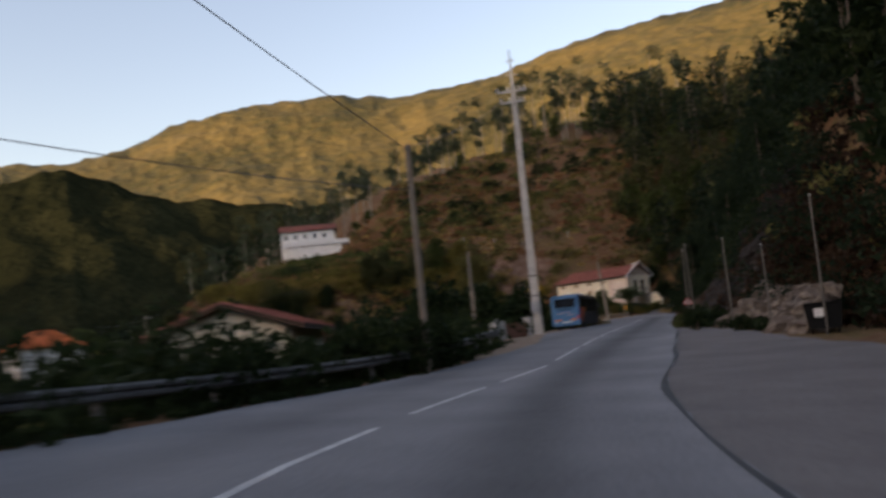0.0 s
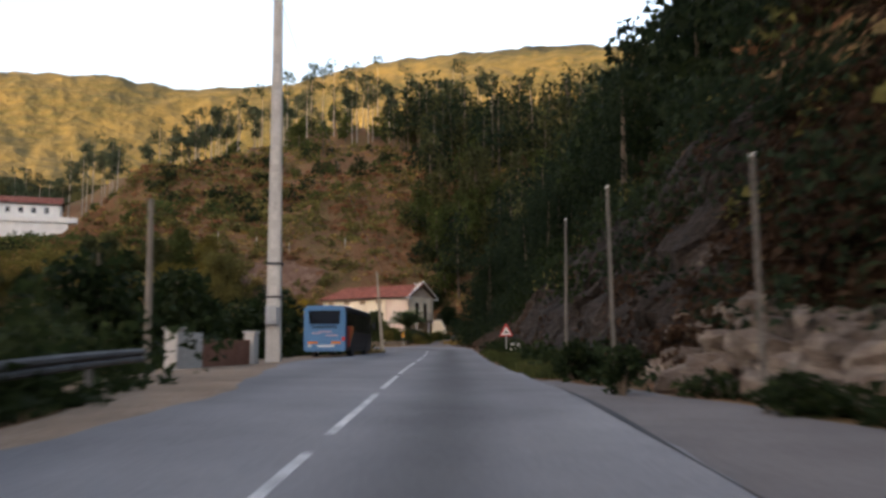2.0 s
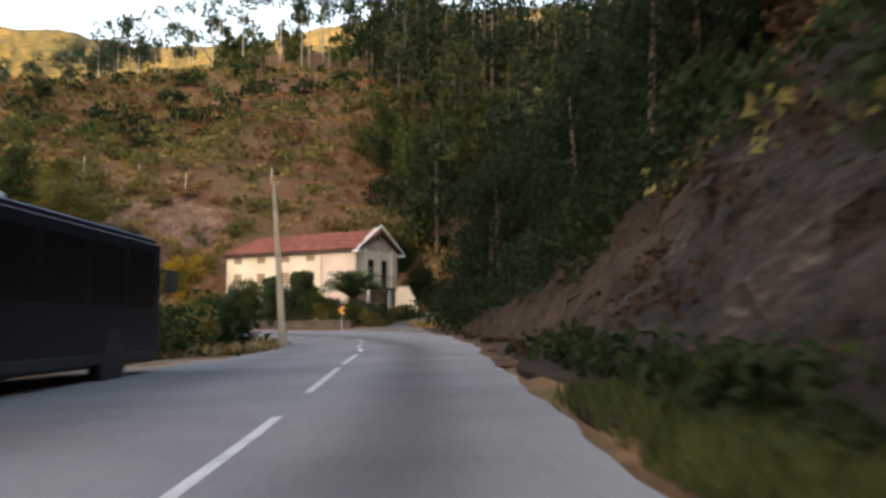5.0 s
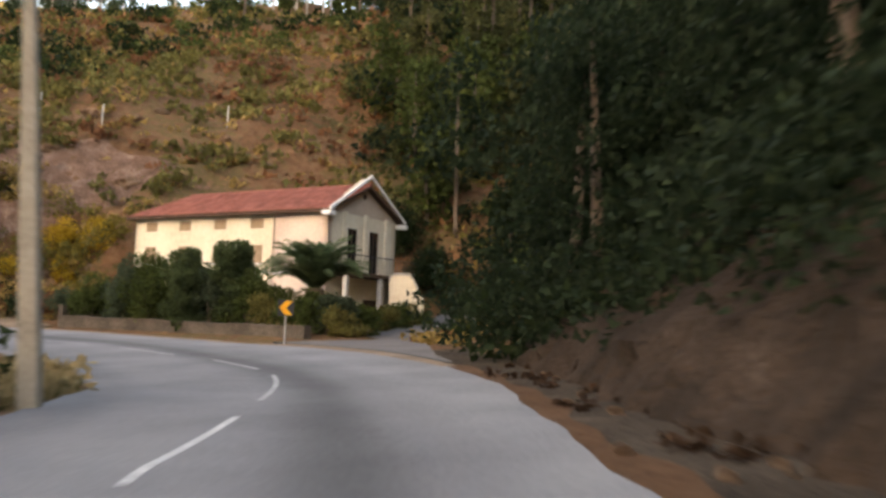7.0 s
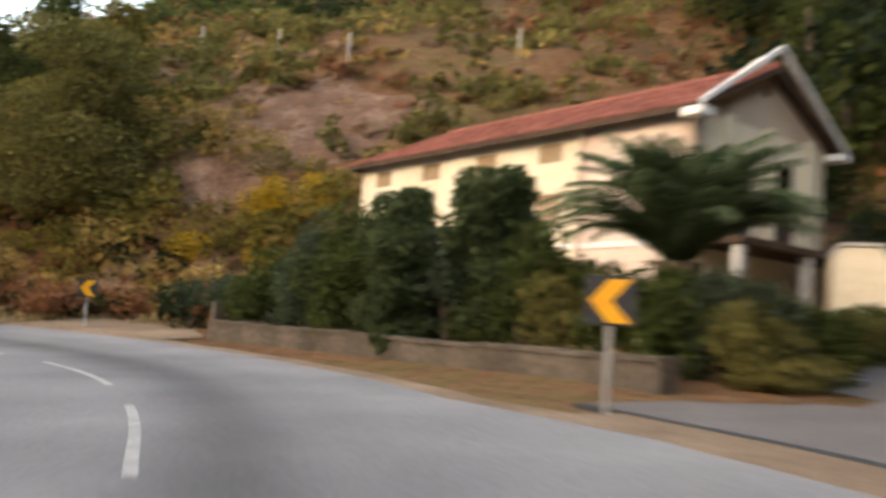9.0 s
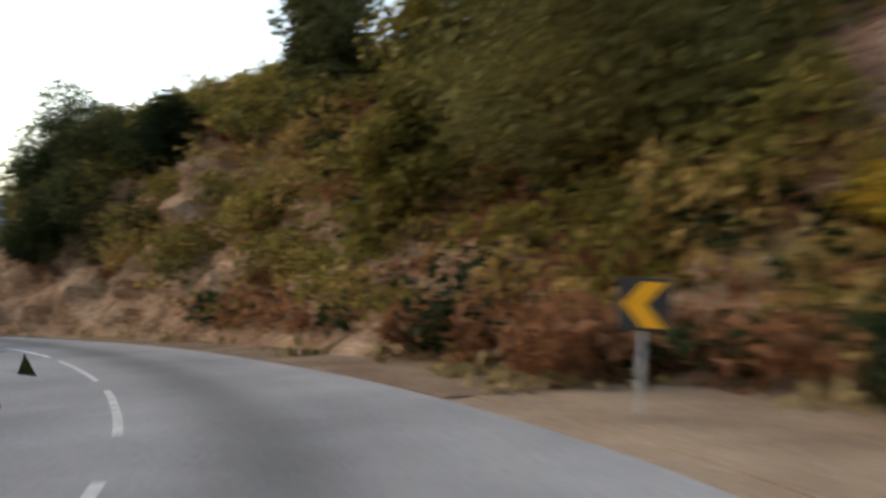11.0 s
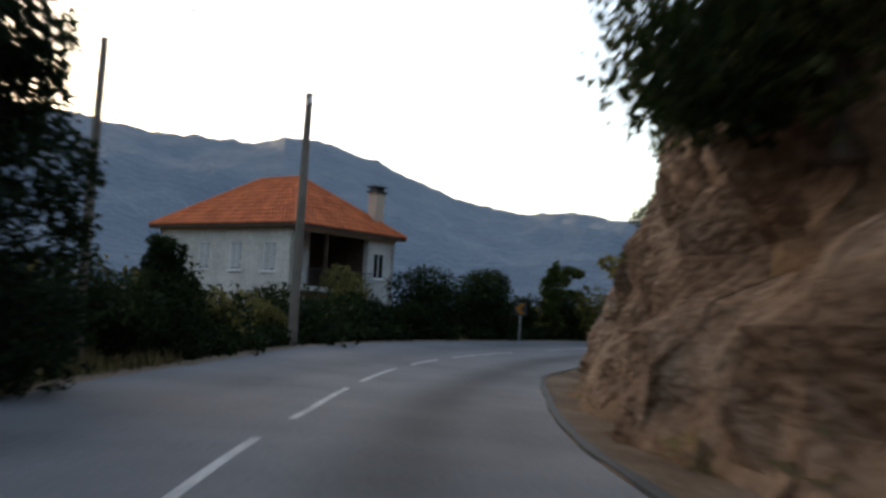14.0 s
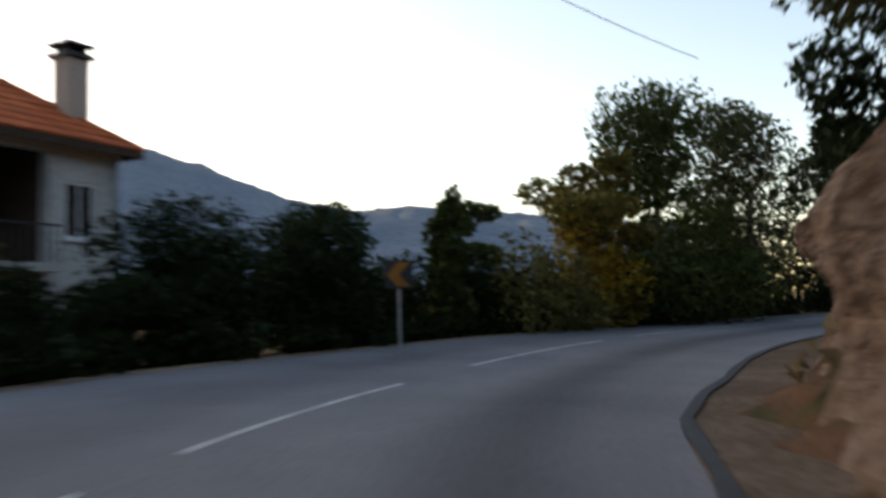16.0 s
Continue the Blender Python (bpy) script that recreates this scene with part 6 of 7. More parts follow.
def hip_house():
    """The grey house with an orange hipped roof: x along the veranda side, y along the windowed side."""
    eave, ridge, base = 6.45, 9.4, 0.4
    a, b, o = 8.3, 11.7, 0.45
    ob = thing("grey_house", "grey masonry house with an orange hipped tile roof", "house", pose(-62.24, 150.31, 0, 0, 0, math.degrees(2.38)))
    # side with the veranda, along x at y = o
    fr = pose(o, o, 0)
    w = a - 2 * o
    hv = [(0.75, 1.65, eave - 2.35, eave - 0.95), (5.75, 6.65, eave - 2.35, eave - 0.95), (0.3, 5.3, eave - 3.0, eave - 0.3), (0.9, 1.8, base + 0.9, base + 2.0), (3.0, 4.1, base, base + 2.1)]
    wall_with("veranda_wall", ob, GREYSTONE, w, base - 1.5, eave, 0.32, hv[1:], fr)
    window(ob, fr, *hv[1], WHITE, GLASS)
    porch = pose(o + 0.3, o + 1.1, 0)
    wall_with("porch_wall", ob, GREYSTONE, 1.75, eave - 3.0, eave - 0.06, 0.2, [(0.45, 1.35, eave - 2.35, eave - 0.95)], porch)
    window(ob, porch, 0.45, 1.35, eave - 2.35, eave - 0.95, WHITE, GLASS)
    window(ob, fr, *hv[3], WHITE, GLASS)
    window(ob, fr, *hv[4], DARKWOOD, DARKWOOD, sill=False, name="door")
    # recess walls take a dark colour that deepens the veranda's shade
    part("veranda_back", boxes((o + 2.05, o + 5.4, o + 3.2, o + 3.3, eave - 3.2, eave), (o + 2.05, o + 2.15, o + 1.1, o + 3.2, eave - 3.2, eave), (o + 5.3, o + 5.4, o + 0.32, o + 3.2, eave - 3.2, eave)), DARKWOOD, ob, "veranda recess coloured dark for its shade")
    part("veranda_floor", boxes((o + 0.35, o + 5.25, o - 0.6, o + 3.2, eave - 3.2, eave - 3.0)), CONCRETE, ob)
    bm = boxes((o + 0.35, o + 5.2, o - 0.58, o - 0.54, eave - 2.15, eave - 2.1))
    rail = part("railing", bm, DARKMETAL, ob, "thin dark veranda railing")
    for k in range(25):
        part("baluster", boxes((o + 0.37 + k * 0.2, o + 0.395 + k * 0.2, o - 0.57, o - 0.55, eave - 3.0, eave - 2.12)), DARKMETAL, rail)
    part("veranda_post", boxes((o + 2.1, o + 2.25, o - 0.05, o + 0.1, eave - 3.0, eave), bevel=0.01), DARKWOOD, ob)
    # long side with shuttered windows, along y at x = o
    sd2 = pose(o, b - o, 0, 0, 0, -90)
    n = b - 2 * o
    hs = [(0.9 + k * 2.55, 1.85 + k * 2.55, eave - 2.35, eave - 0.9) for k in range(4)] + [(1.6 + k * 3.2, 2.5 + k * 3.2, base + 0.8, base + 1.9) for k in range(3)]
    wall_with("window_wall", ob, PALESTONE, n, base - 1.5, eave, 0.32, hs, sd2)
    for h in hs:
        window(ob, sd2, *h, WHITE, GLASS)
    for h in hs[:4]:
        bm = bmesh.new()
        for k in range(9):
            z = h[2] + 0.14 + k * 0.135
            box(bm, h[0] + 0.1, (h[0] + h[1]) / 2 - 0.05, 0.0, 0.03, z, z + 0.09)
            box(bm, (h[0] + h[1]) / 2 + 0.05, h[1] - 0.1, 0.0, 0.03, z, z + 0.09)
        bmesh.ops.transform(bm, matrix=sd2, verts=bm.verts)
        part("louvre_panel", bm, WHITE, ob, "white slatted shutters")
    part("cornice", boxes((o - 0.06, a - o + 0.06, o - 0.06, o, eave - 0.28, eave - 0.06), (o - 0.06, o, o, b - o, eave - 0.28, eave - 0.06)), CREAM, ob, "pale cornice under the eaves")
    wall_with("back_wall", ob, GREYSTONE, n, base - 1.5, eave, 0.32, [], pose(a - o, o, 0, 0, 0, 90))
    wall_with("far_wall", ob, GREYSTONE, w, base - 1.5, eave, 0.32, [], pose(a - o, b - o, 0, 0, 0, 180))
    part("ceiling", boxes((o, a - o, o, b - o, eave - 0.05, eave - 0.01)), DARKWOOD, ob)
    c0, c1, c2, c3 = (Vector(p) for p in ((0, 0, eave), (a, 0, eave), (a, b, eave), (0, b, eave)))
    r0, r1 = Vector((a / 2, 4.3, ridge)), Vector((a / 2, b - 4.3, ridge))
    bm = bmesh.new()
    slab(bm, [c0, c1, r0], 0.18)
    slab(bm, [c1, c2, r1, r0], 0.18)
    slab(bm, [c2, c3, r1], 0.18)
    slab(bm, [c3, c0, r0, r1], 0.18)
    part("roof", bm, DARKWOOD, ob, "dark boarded eaves")
    e = Vector((0.02, 0, 0))
    tiled("roof_tiles", ob, TILE_ORANGE, c0, c1, r0 + e, r0 - e, "bright orange clay tiles")
    tiled("roof_tiles", ob, TILE_ORANGE, c1, c2, r1, r0, "bright orange clay tiles")
    tiled("roof_tiles", ob, TILE_ORANGE, c2, c3, r1 - e, r1 + e, "bright orange clay tiles")
    tiled("roof_tiles", ob, TILE_ORANGE, c3, c0, r0, r1, "bright orange clay tiles")
    for p, q in ((c0, r0), (c1, r0), (c2, r1), (c3, r1), (r0, r1)):
        part("hip_cap", tube([p, q], [0.12, 0.12], 8), TILE_ORANGE, ob)
    x, y = a - 1.15, 1.35
    part("chimney", boxes((x - 0.35, x + 0.35, y - 0.3, y + 0.3, eave, 8.85), bevel=0.02), BROWNWALL, ob, "brown brick chimney")
    part("chimney_cap", boxes((x - 0.45, x + 0.45, y - 0.4, y + 0.4, 8.85, 8.95), (x - 0.3, x - 0.2, y - 0.25, y + 0.25, 8.95, 9.15), (x + 0.2, x + 0.3, y - 0.25, y + 0.25, 8.95, 9.15), (x - 0.45, x + 0.45, y - 0.4, y + 0.4, 9.15, 9.22)), DARKMETAL, ob, "dark chimney cap")
    return ob


hip_house()


def small_house(name, label, x, y, z, turn, w, l, wall, roof, tiles, walls_mat, balcony=False):
    ob = thing(name, label, "house", pose(x, y, z, 0, 0, turn))
    m = pose(-w / 2, -l / 2, 0)
    holes = [(0.8 + k * 2.2, 1.7 + k * 2.2, wall - 1.9, wall - 0.7) for k in range(int((w - 1) / 2.2))]
    wall_with("front_wall", ob, walls_mat, w, -3, wall, 0.3, holes, m)
    for h in holes:
        window(ob, m, *h, WHITE, GLASS)
    wall_with("side_wall", ob, walls_mat, l, -3, wall, 0.3, [], pose(w / 2, -l / 2, 0, 0, 0, 90))
    wall_with("side_wall", ob, walls_mat, l, -3, wall, 0.3, [], pose(-w / 2, l / 2, 0, 0, 0, -90))
    wall_with("back_wall", ob, walls_mat, w, -3, wall, 0.3, [], pose(w / 2, l / 2, 0, 0, 0, 180))
    o = 0.4
    a, b, c, d = (-w / 2 - o, -l / 2 - o, wall), (w / 2 + o, -l / 2 - o, wall), (w / 2 + o, 0, wall + roof), (-w / 2 - o, 0, wall + roof)
    e, f = (w / 2 + o, l / 2 + o, wall), (-w / 2 - o, l / 2 + o, wall)
    bm = bmesh.new()
    slab(bm, [a, b, c, d], 0.15)
    slab(bm, [e, f, d, c], 0.15)
    part("roof", bm, DARKWOOD, ob, "dark eaves")
    tiled("roof_tiles", ob, tiles, a, b, c, d, "red clay tiles")
    tiled("roof_tiles", ob, tiles, e, f, d, c, "red clay tiles")
    for x2 in (-w / 2, w / 2 - 0.3):
        part("gable", prism([(-l / 2, wall), (l / 2, wall), (0, wall + roof - 0.2)], 0, 0.3, pose(x2 + 0.3, 0, 0, 0, 0, 90)), walls_mat, ob)
    if balcony:
        part("terrace", boxes((-w / 2 + 1.5, w / 2 + 3.2, -l / 2 - 2.2, -l / 2, -0.35, -0.1), bevel=0.02), WHITE, ob, "white terrace slab")
        part("terrace_wall", boxes((-w / 2 + 2.2, w / 2 + 1.5, -l / 2 - 1.9, -l / 2 - 0.1, -3.2, -0.35)), WHITE, ob, "white basement wall under the terrace")
        part("parapet", boxes((-w / 2 + 1.5, w / 2 + 3.2, -l / 2 - 2.2, -l / 2 - 2.1, -0.1, 0.7)), WHITE, ob, "white terrace parapet")
    return ob


small_house("hillside_house", "white house with a red roof high on the slope", -31.6, 206.0, 26.0, 6, 12.4, 7.6, 3.4, 1.8, TILE_RED, WHITE, True)
small_house("roadside_house", "low pale house with a red roof below the road", -7.6, 30.6, 0.35, 90, 6.6, 4.4, 2.1, 0.9, TILE_RED, CREAM)

# ---- retaining wall under the garden ----
gw = thing("garden_wall", "low stained concrete retaining wall under the garden hedge", "wall", pose(0, 0, 0))
def wall_piece(s0, s1, half, low, high):
    """One length of wall between two stations, its ends butting against the next."""
    bm = bmesh.new()
    ring = []
    for s in (s0, s1):
        d0 = float(np.interp(s, [133, 136, 139, 143, 148], [6.6, 5.9, 5.2, 4.9, 4.5]))
        for d, up in ((d0 - half, low), (d0 + half, low), (d0 + half, high), (d0 - half, high)):
            ring.append(bm.verts.new(on_road(s, d, up)))
    for k in range(4):
        bm.faces.new((ring[k], ring[(k + 1) % 4], ring[(k + 1) % 4 + 4], ring[k + 4]))
    bm.faces.new(ring[3::-1])
    bm.faces.new(ring[4:])
    bmesh.ops.recalc_face_normals(bm, faces=bm.faces)
    return bm


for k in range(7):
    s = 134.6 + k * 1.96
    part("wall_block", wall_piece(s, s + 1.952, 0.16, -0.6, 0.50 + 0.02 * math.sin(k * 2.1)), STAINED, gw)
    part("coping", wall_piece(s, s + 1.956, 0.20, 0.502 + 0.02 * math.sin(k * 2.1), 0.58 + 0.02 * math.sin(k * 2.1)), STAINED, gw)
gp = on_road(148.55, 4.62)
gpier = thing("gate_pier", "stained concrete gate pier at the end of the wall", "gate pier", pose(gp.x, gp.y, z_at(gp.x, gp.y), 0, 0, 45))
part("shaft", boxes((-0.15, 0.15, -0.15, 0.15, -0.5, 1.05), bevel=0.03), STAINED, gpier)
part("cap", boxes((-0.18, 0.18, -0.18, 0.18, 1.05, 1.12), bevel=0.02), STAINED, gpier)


gq = thing("gate_pier", "grey square gate pier beside the driveway", "gate pier", pose(11.0, 154.9, z_at(11.0, 154.9), 0, 0, 30))
gh = 4.9 - z_at(11.0, 154.9)
part("shaft", boxes((-0.22, 0.22, -0.22, 0.22, -0.5, gh), bevel=0.03), GREYSTONE, gq)
part("cap", boxes((-0.28, 0.28, -0.28, 0.28, gh, gh + 0.1), bevel=0.02), CONCRETE, gq)


# ---- single plants ----
def bush(name, label, x, y, h, w, mat, seed, size=0.09, fill=3.2, base=None, category="shrub", group=""):
    rng = np.random.default_rng(seed)
    z = z_at(x, y) if base is None else base
    ob = thing(name, label, category, pose(x, y, z), group)
    blobs = []
    for k in range(9):
        a, u = rng.uniform(0, 6.28), rng.uniform(0.15, 0.85)
        q = w * 0.32 * math.sin(math.pi * (0.15 + 0.75 * u)) * rng.uniform(0.3, 1)
        r = w * rng.uniform(0.24, 0.36)
        blobs.append(((math.cos(a) * q, math.sin(a) * q, h * u), (r, r, min(r, h * 0.3))))
    area = sum(b[1][0] ** 2 for b in blobs)
    bm = bmesh.new()
    for k in range(5):
        t = tube([(0, 0, -0.2), tuple(np.array(blobs[k][0]) * 0.6), blobs[k][0]], [0.05, 0.03, 0.012], 5)
        me = bpy.data.meshes.new("stem")
        t.to_mesh(me)
        t.free()
        bm.from_mesh(me)
        bpy.data.meshes.remove(me)
    part("stem", bm, BARK, ob)
    leaf_mesh("foliage", leaves(rng, blobs, int(fill * area / (size * size)), size), mat, ob)
    return ob


def palm(x, y, trunk, reach, seed):
    rng = np.random.default_rng(seed)
    ob = thing("palm_tree", "bushy date palm with arching grey-green fronds", "palm tree", pose(x, y, z_at(x, y)))
    part("trunk", tube([(0, 0, -0.4), (0, 0, trunk * 0.5), (0, 0, trunk)], [0.42, 0.36, 0.45], 12), BARK, ob)
    for k in range(90):
        a = rng.uniform(0, 6.28)
        lift = rng.uniform(0.65, 1.55)
        L = reach * rng.uniform(0.8, 1.1)
        pts = []
        p, t = np.array([0, 0, trunk], float), lift
        for j in range(8):
            pts.append(p.copy())
            p = p + L / 7 * np.array([math.cos(a) * math.cos(t), math.sin(a) * math.cos(t), math.sin(t)])
            t -= 0.10 + 0.045 * j * (1.25 - lift * 0.5)
        q = []
        side = np.array([-math.sin(a), math.cos(a), 0])
        for j in range(1, 8):
            for e in range(4):
                u = e / 4
                c = pts[j - 1] * (1 - u) + pts[j] * u
                way = pts[j] - pts[j - 1]
                way = way / np.linalg.norm(way)
                w = 0.5 * math.sin(math.pi * (0.12 + 0.8 * (j + u) / 8.0))
                for sg in (-1, 1):
                    tip = c + side * sg * w * 0.8 + way * w * 0.7 - np.array([0, 0, 0.10])
                    q += [c - way * 0.036, c + way * 0.036, tip + way * 0.016, tip - way * 0.016]
            q += [pts[j - 1] - side * 0.02, pts[j - 1] + side * 0.02, pts[j] + side * 0.012, pts[j] - side * 0.012]
        leaf_mesh("frond", np.array(q), PALMLEAF, ob, corners=4)
    return ob


palm(27.5, 135.0, 1.9, 2.95, 3)
for k, (x, y, h, w) in enumerate(((21.9, 139.2, 3.9, 1.15), (24.1, 138.3, 4.1, 1.12))):
    tree("garden_tree", "rounded dark green garden tree by the house", "oval", h, x, y, GARDENLEAF, BARK, 60 + k, 15000, 0.085, w, group="garden trees")
for k in range(11):
    s = 134.5 + k * 1.15
    d0 = float(np.interp(s, [133, 138, 147], [8.0, 6.7, 5.9]))
    p = on_road(s, d0)
    bush("garden_hedge", "loose green garden hedge above the wall", p.x, p.y, 1.4 + 0.5 * (k * 7 % 5) / 4, 1.5 + 0.1 * (k % 4), MIDGREEN if k % 3 else OLIVE, 70 + k, 0.08, 3.6, category="hedge", group="garden hedge plants")
for k, (x, y, h, w) in enumerate(((20.3, 141.2, 2.9, 2.6), (18.8, 142.6, 2.8, 2.6), (17.2, 144.0, 2.6, 2.5), (22.9, 140.2, 2.4, 2.2), (26.2, 136.6, 1.9, 1.9), (27.9, 135.4, 1.5, 1.8), (25.3, 137.3, 2.7, 2.1), (23.0, 138.6, 2.9, 1.9), (19.6, 142.0, 2.7, 2.2), (28.6, 134.2, 1.7, 1.9), (27.0, 134.1, 1.9, 1.8), (27.9, 133.6, 1.6, 1.7), (20.4, 141.8, 4.0, 2.4), (19.4, 142.6, 3.5, 2.3), (24.6, 139.0, 2.6, 2.0))):
    bush("garden_shrub", "tall grey-green garden shrub in front of the house", x, y, h, w, EUCA if k % 2 else MIDGREEN, 200 + k, 0.085, 4.4, group="garden shrubs")
for k, (x, y, h, w) in enumerate(((28.6, 132.8, 1.1, 1.9), (29.8, 134.6, 1.2, 2.0), (31.0, 136.6, 1.2, 1.9), (32.0, 138.2, 1.5, 2.0), (32.9, 139.6, 1.5, 1.9), (33.9, 139.9, 1.2, 1.6))):
    bush("garden_hedge", "clipped yellow-green hedge beside the side road", x, y, h, w, MIDGREEN if k % 2 else OLIVE, 90 + k, 0.08, 3.8, category="hedge", group="garden hedge plants")
for k, (x, y, h, w) in enumerate(((13.9, 154.4, 2.3, 2.6), (16.0, 154.0, 2.4, 2.8), (11.6, 153.2, 1.9, 2.4), (14.6, 152.4, 1.6, 2.2))):
    bush("yellow_shrub", "bright yellow autumn shrub on the bank", x, y, h, w, YELLOW, 100 + k, 0.09, 2.6, group="yellow shrubs")
for k, (x, y) in enumerate(((15.6, 145.6), (17.6, 146.4), (13.6, 147.6), (19.4, 145.2))):
    bush("grey_shrub", "grey-green spiky shrub at the garden's edge", x, y, 1.7, 2.0, EUCA, 110 + k, 0.10, 2.8, group="grey shrubs")
for k, (x, y, top, w) in enumerate(((-1.45, 27.6, 2.5, 1.25), (-3.3, 27.0, 2.2, 2.0), (-1.0, 31.2, 2.5, 1.7), (-4.6, 25.8, 1.9, 2.4), (-6.4, 25.8, 1.8, 2.6), (-8.6, 26.2, 1.8, 2.6), (-10.8, 26.4, 1.9, 2.6))):
    bush("rail_bush", "dark leafy bush growing up behind the guard rail", x, y, max(top - z_at(x, y), 0.8), w, GREEN, 280 + k, 0.10, 3.8, group="bushes behind the rail")
tree("bank_tree", "bushy olive-green tree on the earth bank", "dense", 8.8, 4.3, 156.2, OLIVE, BARK, 121, 30000, 0.12, 1.55, skirt=8)
tree("bank_tree", "small yellowing tree on the earth bank", "dense", 5.8, -2.4, 155.8, AUTUMN, BARK, 122, 8000, 0.12, 1.0)
tree("bank_tree", "yellowing broadleaf tree on the earth bank", "round", 7.0, -3.5, 158.2, AUTUMN, BARK, 123, 5500, 0.13, 1.2, skirt=3)
for k, (x, y, h, mat) in enumerate(((-5.2, 163.4, 6.4, WOODLEAF), (-1.4, 164.4, 7.0, MIDGREEN), (2.6, 163.0, 6.0, AUTUMN), (-8.4, 162.6, 5.0, WOODLEAF))):
    tree("bank_tree", "bushy tree on the brow of the bank", "dense", h, x, y, mat, BARK, 240 + k, 5200, 0.15, 1.25, group="trees on the brow", skirt=4)
for k, (x, y, h) in enumerate(((-11.5, 160.8, 7.6), (-14.2, 162.2, 6.6))):
    tree("bank_tree", "tall dark tree against the sky on the bank", "dense", h, x, y, WOODLEAF, BARK, 125 + k, 11000, 0.13, 1.15)
for k, (x, y, h) in enumerate(((38.2, 146.0, 3.4), (36.8, 149.4, 3.2), (35.6, 152.6, 3.4), (39.5, 142.5, 3.0))):
    bush("slope_bush", "dark bush on the slope beside the house", x, y, h, 3.6, GREEN, 230 + k, 0.11, 4.2, group="slope bushes")
for k, (x, y, w) in enumerate(((-26.0, 195.2, 3.6), (-29.5, 195.0, 3.8), (-33.0, 195.2, 3.6), (-36.5, 196.5, 3.6), (-22.6, 197.5, 3.6))):
    bush("terrace_shrub", "dark scrub below the white house's terrace", x, y, 1.1, w, GREEN, 190 + k, 0.16, 3.0, group="terrace shrubs")
for k, (x, y) in enumerate(((9.9, 167.8), (14.8, 164.3), (23.9, 166.4), (4.0, 171.0))):
    fp = thing("fence_post", "pale weathered fence post on the hillside", "post", pose(x, y, z_at(x, y)), "hillside fence posts")
    part("post", tube([(0, 0, -0.4), (0, 0, 0.8), (0.03, 0, 1.7)], [0.09, 0.08, 0.07], 8), CONCRETE, fp)

for k, (x, y, h, w, mat) in enumerate(((17.2, 109.6, 2.3, 2.6, GREEN), (16.2, 111.6, 2.7, 3.0, MIDGREEN), (15.4, 107.4, 2.2, 2.6, OLIVE), (15.0, 114.5, 2.4, 2.8, GREEN))):
    bush("corner_bush", "rough green bush on the grassy corner", x, y, h, w, mat, 260 + k, 0.085, 4.0, group="corner bushes")

for k, (x, y, h, w) in enumerate(((12.45, 45.9, 1.0, 1.0), (12.9, 46.6, 0.9, 1.0), (11.25, 40.5, 0.9, 0.9), (11.8, 36.3, 0.8, 0.9))):
    bush("layby_bush", "dark bramble bush at the foot of the posts", x, y, h, w, GREEN, 300 + k, 0.07, 4.0, group="brambles by the posts")

# trees along the cliff's edge
for k, (s, d, h, z) in enumerate(((193.2, 4.4, 7.6, 5.0), (220.5, 4.6, 6.0, 6.0), (226.5, 5.0, 7.0, 3.5), (191.0, 5.8, 9.6, 4.8), (194.5, 5.0, 10.5, 5.2), (197.5, 5.4, 10.0, 5.8), (186.5, 6.6, 7.0, 6.5))):
    p = on_road(s, d)
    tree("cliff_tree", "dark evergreen tree leaning over the cliff", "dense" if s > 210 else "round", h, p.x, p.y, WOODLEAF if k % 2 else GREEN, BARK, 130 + k, 13000, 0.095, 0.95, group="cliff trees", base=z, skirt=5)

# left of the road beyond the bend
for k, (x, y, h, w) in enumerate(((-34.6, 146.0, 7.3, 1.25), (-30.2, 144.2, 6.4, 1.2), (-25.0, 142.6, 7.0, 1.1), (-18.0, 140.6, 6.5, 1.1))):
    tree("roadside_tree", "dense dark green roadside tree", "dense", h, x, y, PINE, BARK, 140 + k, 44000 if k < 2 else 16000, 0.085, w, group="dark roadside trees", skirt=6)
rng = random.Random(9)
s = 190.5
while s < 243:
    d0 = -float(left_edge(s)) - rng.uniform(1.8, 2.4)
    p = on_road(s, d0)
    bush("roadside_hedge", "overgrown dark roadside hedge plant", p.x, p.y, rng.uniform(1.7, 2.5), rng.uniform(2.1, 2.8), GREEN if rng.random() < 0.93 else OLIVE, int(s * 10), 0.055 if s < 206 else 0.085, 4.0, category="hedge", group="roadside hedge plants")
    s += rng.uniform(1.5, 2.0)
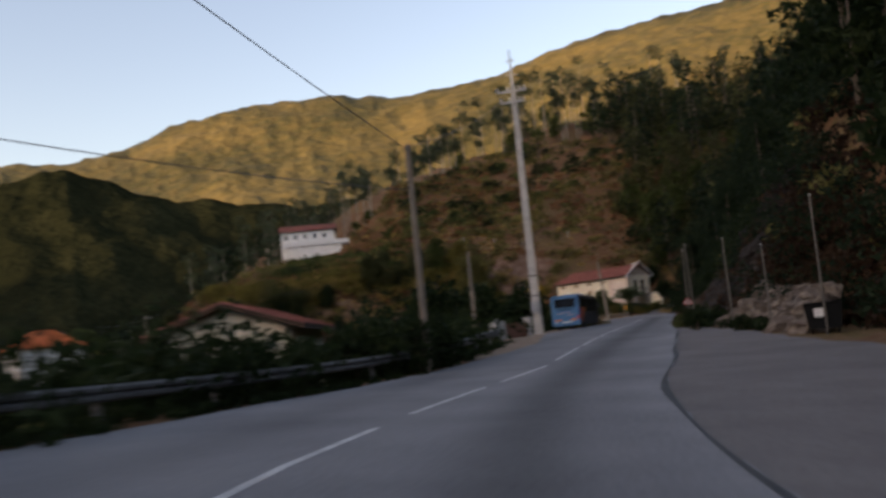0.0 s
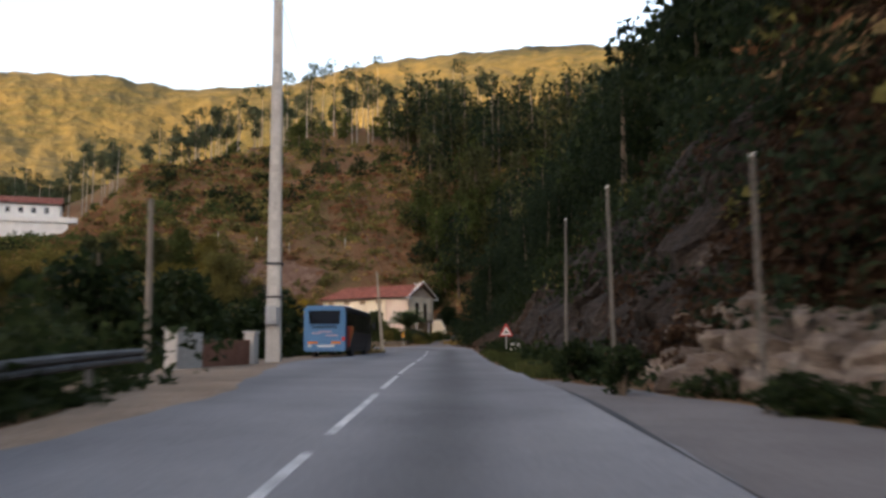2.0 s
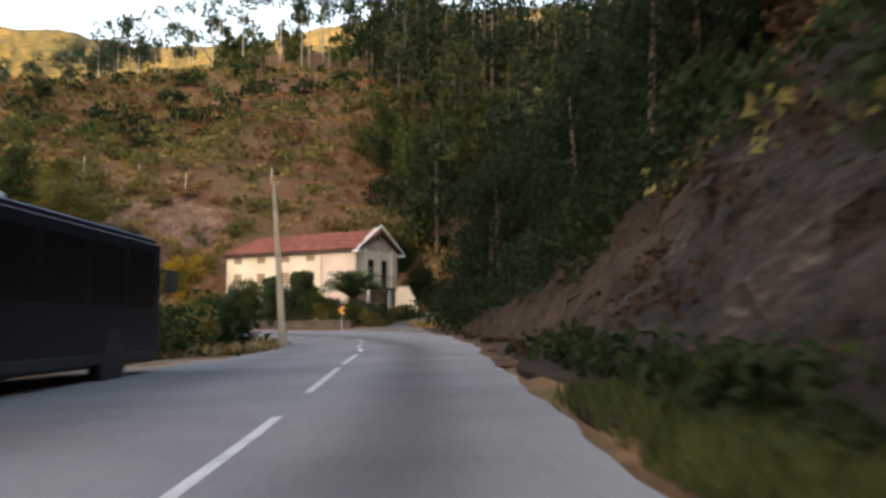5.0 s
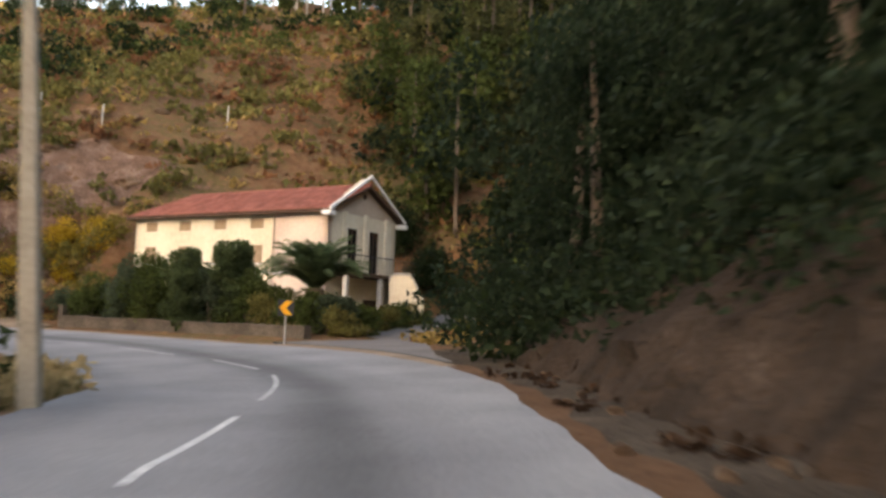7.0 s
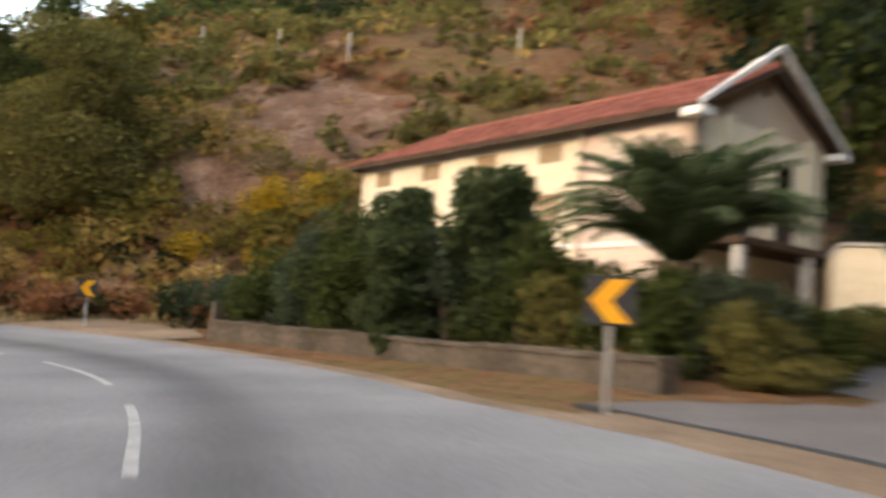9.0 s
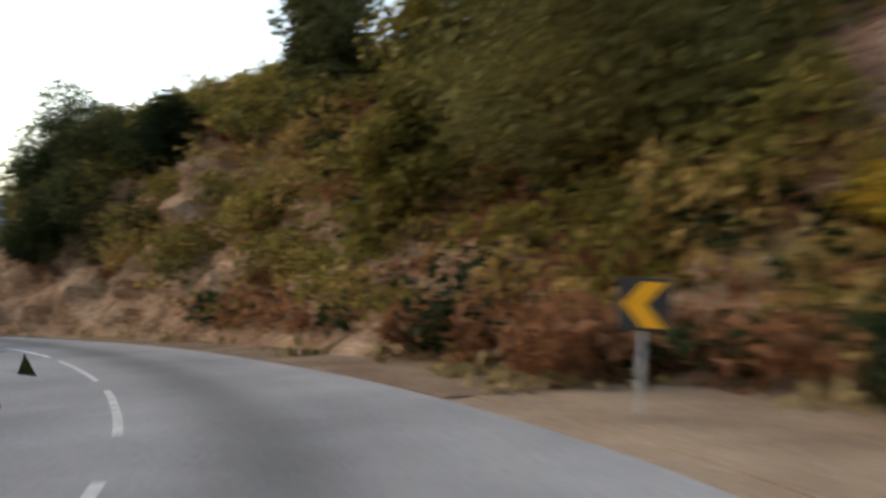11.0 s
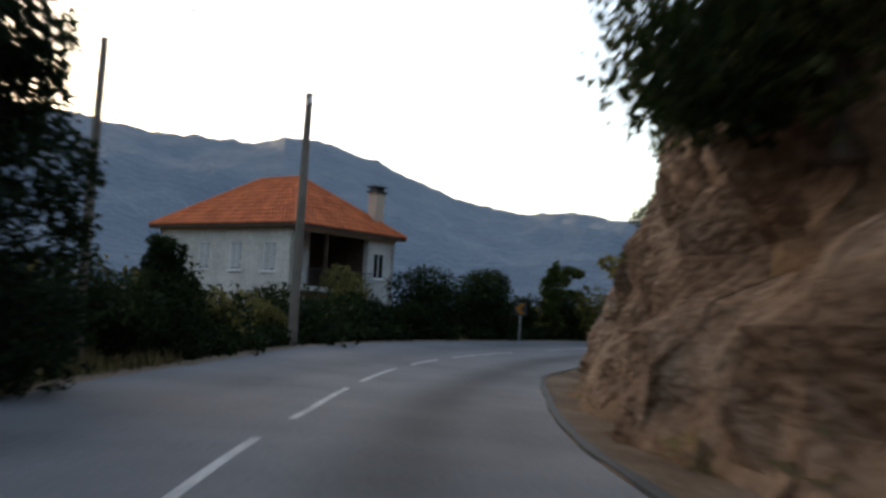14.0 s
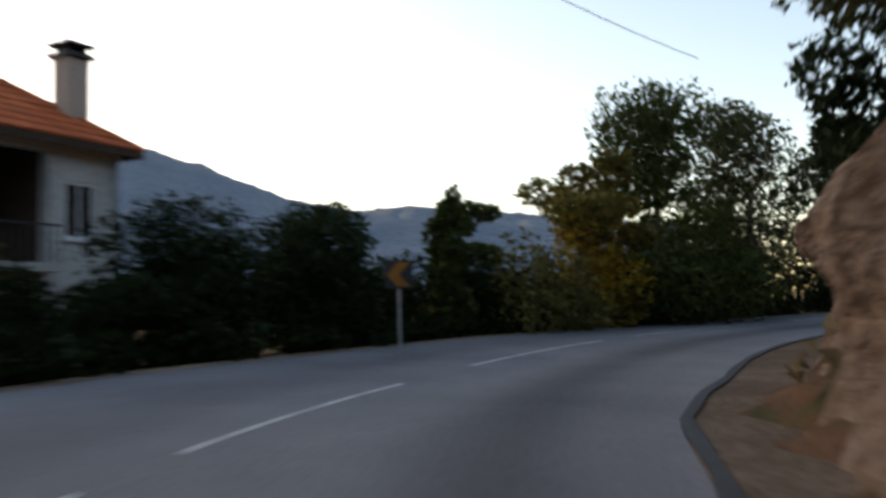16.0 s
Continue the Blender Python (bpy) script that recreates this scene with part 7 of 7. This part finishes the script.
for k, (x, y, h, w, mat) in enumerate(((-64.5, 157.3, 3.6, 4.4, GREEN), (-60.4, 152.8, 3.3, 2.6, OLIVE), (-57.5, 149.8, 2.5, 3.0, GREEN), (-54.0, 146.4, 2.5, 3.4, GREEN), (-66.6, 160.2, 3.4, 4.0, GREEN), (-49.0, 146.8, 2.6, 3.2, GREEN), (-45.5, 147.6, 2.6, 2.6, GREEN), (-61.0, 142.0, 3.6, 3.0, GREEN))):
    bush("garden_bush", "tall green bush in front of the grey house", x, y, h, w, mat, 160 + k, 0.08, 4.2, group="house garden bushes")
tree("small_tree", "narrow dark evergreen in the roadside hedge", "oval", 4.5 - z_at(-45.4, 147.6), -45.4, 147.6, GREEN, BARK, 179, 9000, 0.07, 0.8)
tree("small_tree", "small ragged tree behind the chevron sign", "dense", 4.3, -68.9, 164.6, MIDGREEN, BARK, 171, 3600, 0.11, 0.6)
tree("small_tree", "small ragged green tree behind the hedge", "open", 4.3, -71.2, 166.0, MIDGREEN, BARK, 172, 1800, 0.10, 0.7)
tree("roadside_tree", "tall ragged tree against the sky at the bend", "dense", 8.8, -73.0, 174.0, MIDGREEN, BARK, 173, 20000, 0.11, 1.4, skirt=6)
tree("roadside_tree", "yellow-green tree against the sky at the bend", "open", 6.6, -70.6, 169.6, AUTUMN, BARK, 177, 4200, 0.13, 1.1, skirt=3)
tree("roadside_tree", "dark ragged tree against the sky at the bend", "dense", 8.8, -76.5, 185.5, GREEN, BARK, 178, 11000, 0.13, 1.05, skirt=4)
tree("roadside_tree", "tall dark tree against the sky at the bend", "dense", 9.0, -75.5, 179.5, WOODLEAF, BARK, 174, 20000, 0.11, 1.35, skirt=6)
for k, (x, y, w) in enumerate(((-72.6, 171.8, 3.2), (-73.9, 175.0, 3.4), (-75.4, 178.0, 3.2), (-77.0, 188.0, 3.4))):
    bush("roadside_hedge", "overgrown dark hedge plant at the far bend", x, y, 2.4, w, GREEN, 180 + k, 0.10, 4.6, category="hedge", group="roadside hedge plants")
bush("yellow_shrub", "yellowing shrub at the far bend", -71.2, 170.2, 4.6, 4.2, YELLOW, 175, 0.12, 2.4, group="yellow shrubs")
bush("yellow_shrub", "olive-yellow shrub at the far bend", -69.8, 168.0, 3.0, 3.6, OLIVE, 176, 0.11, 2.8, group="yellow shrubs")
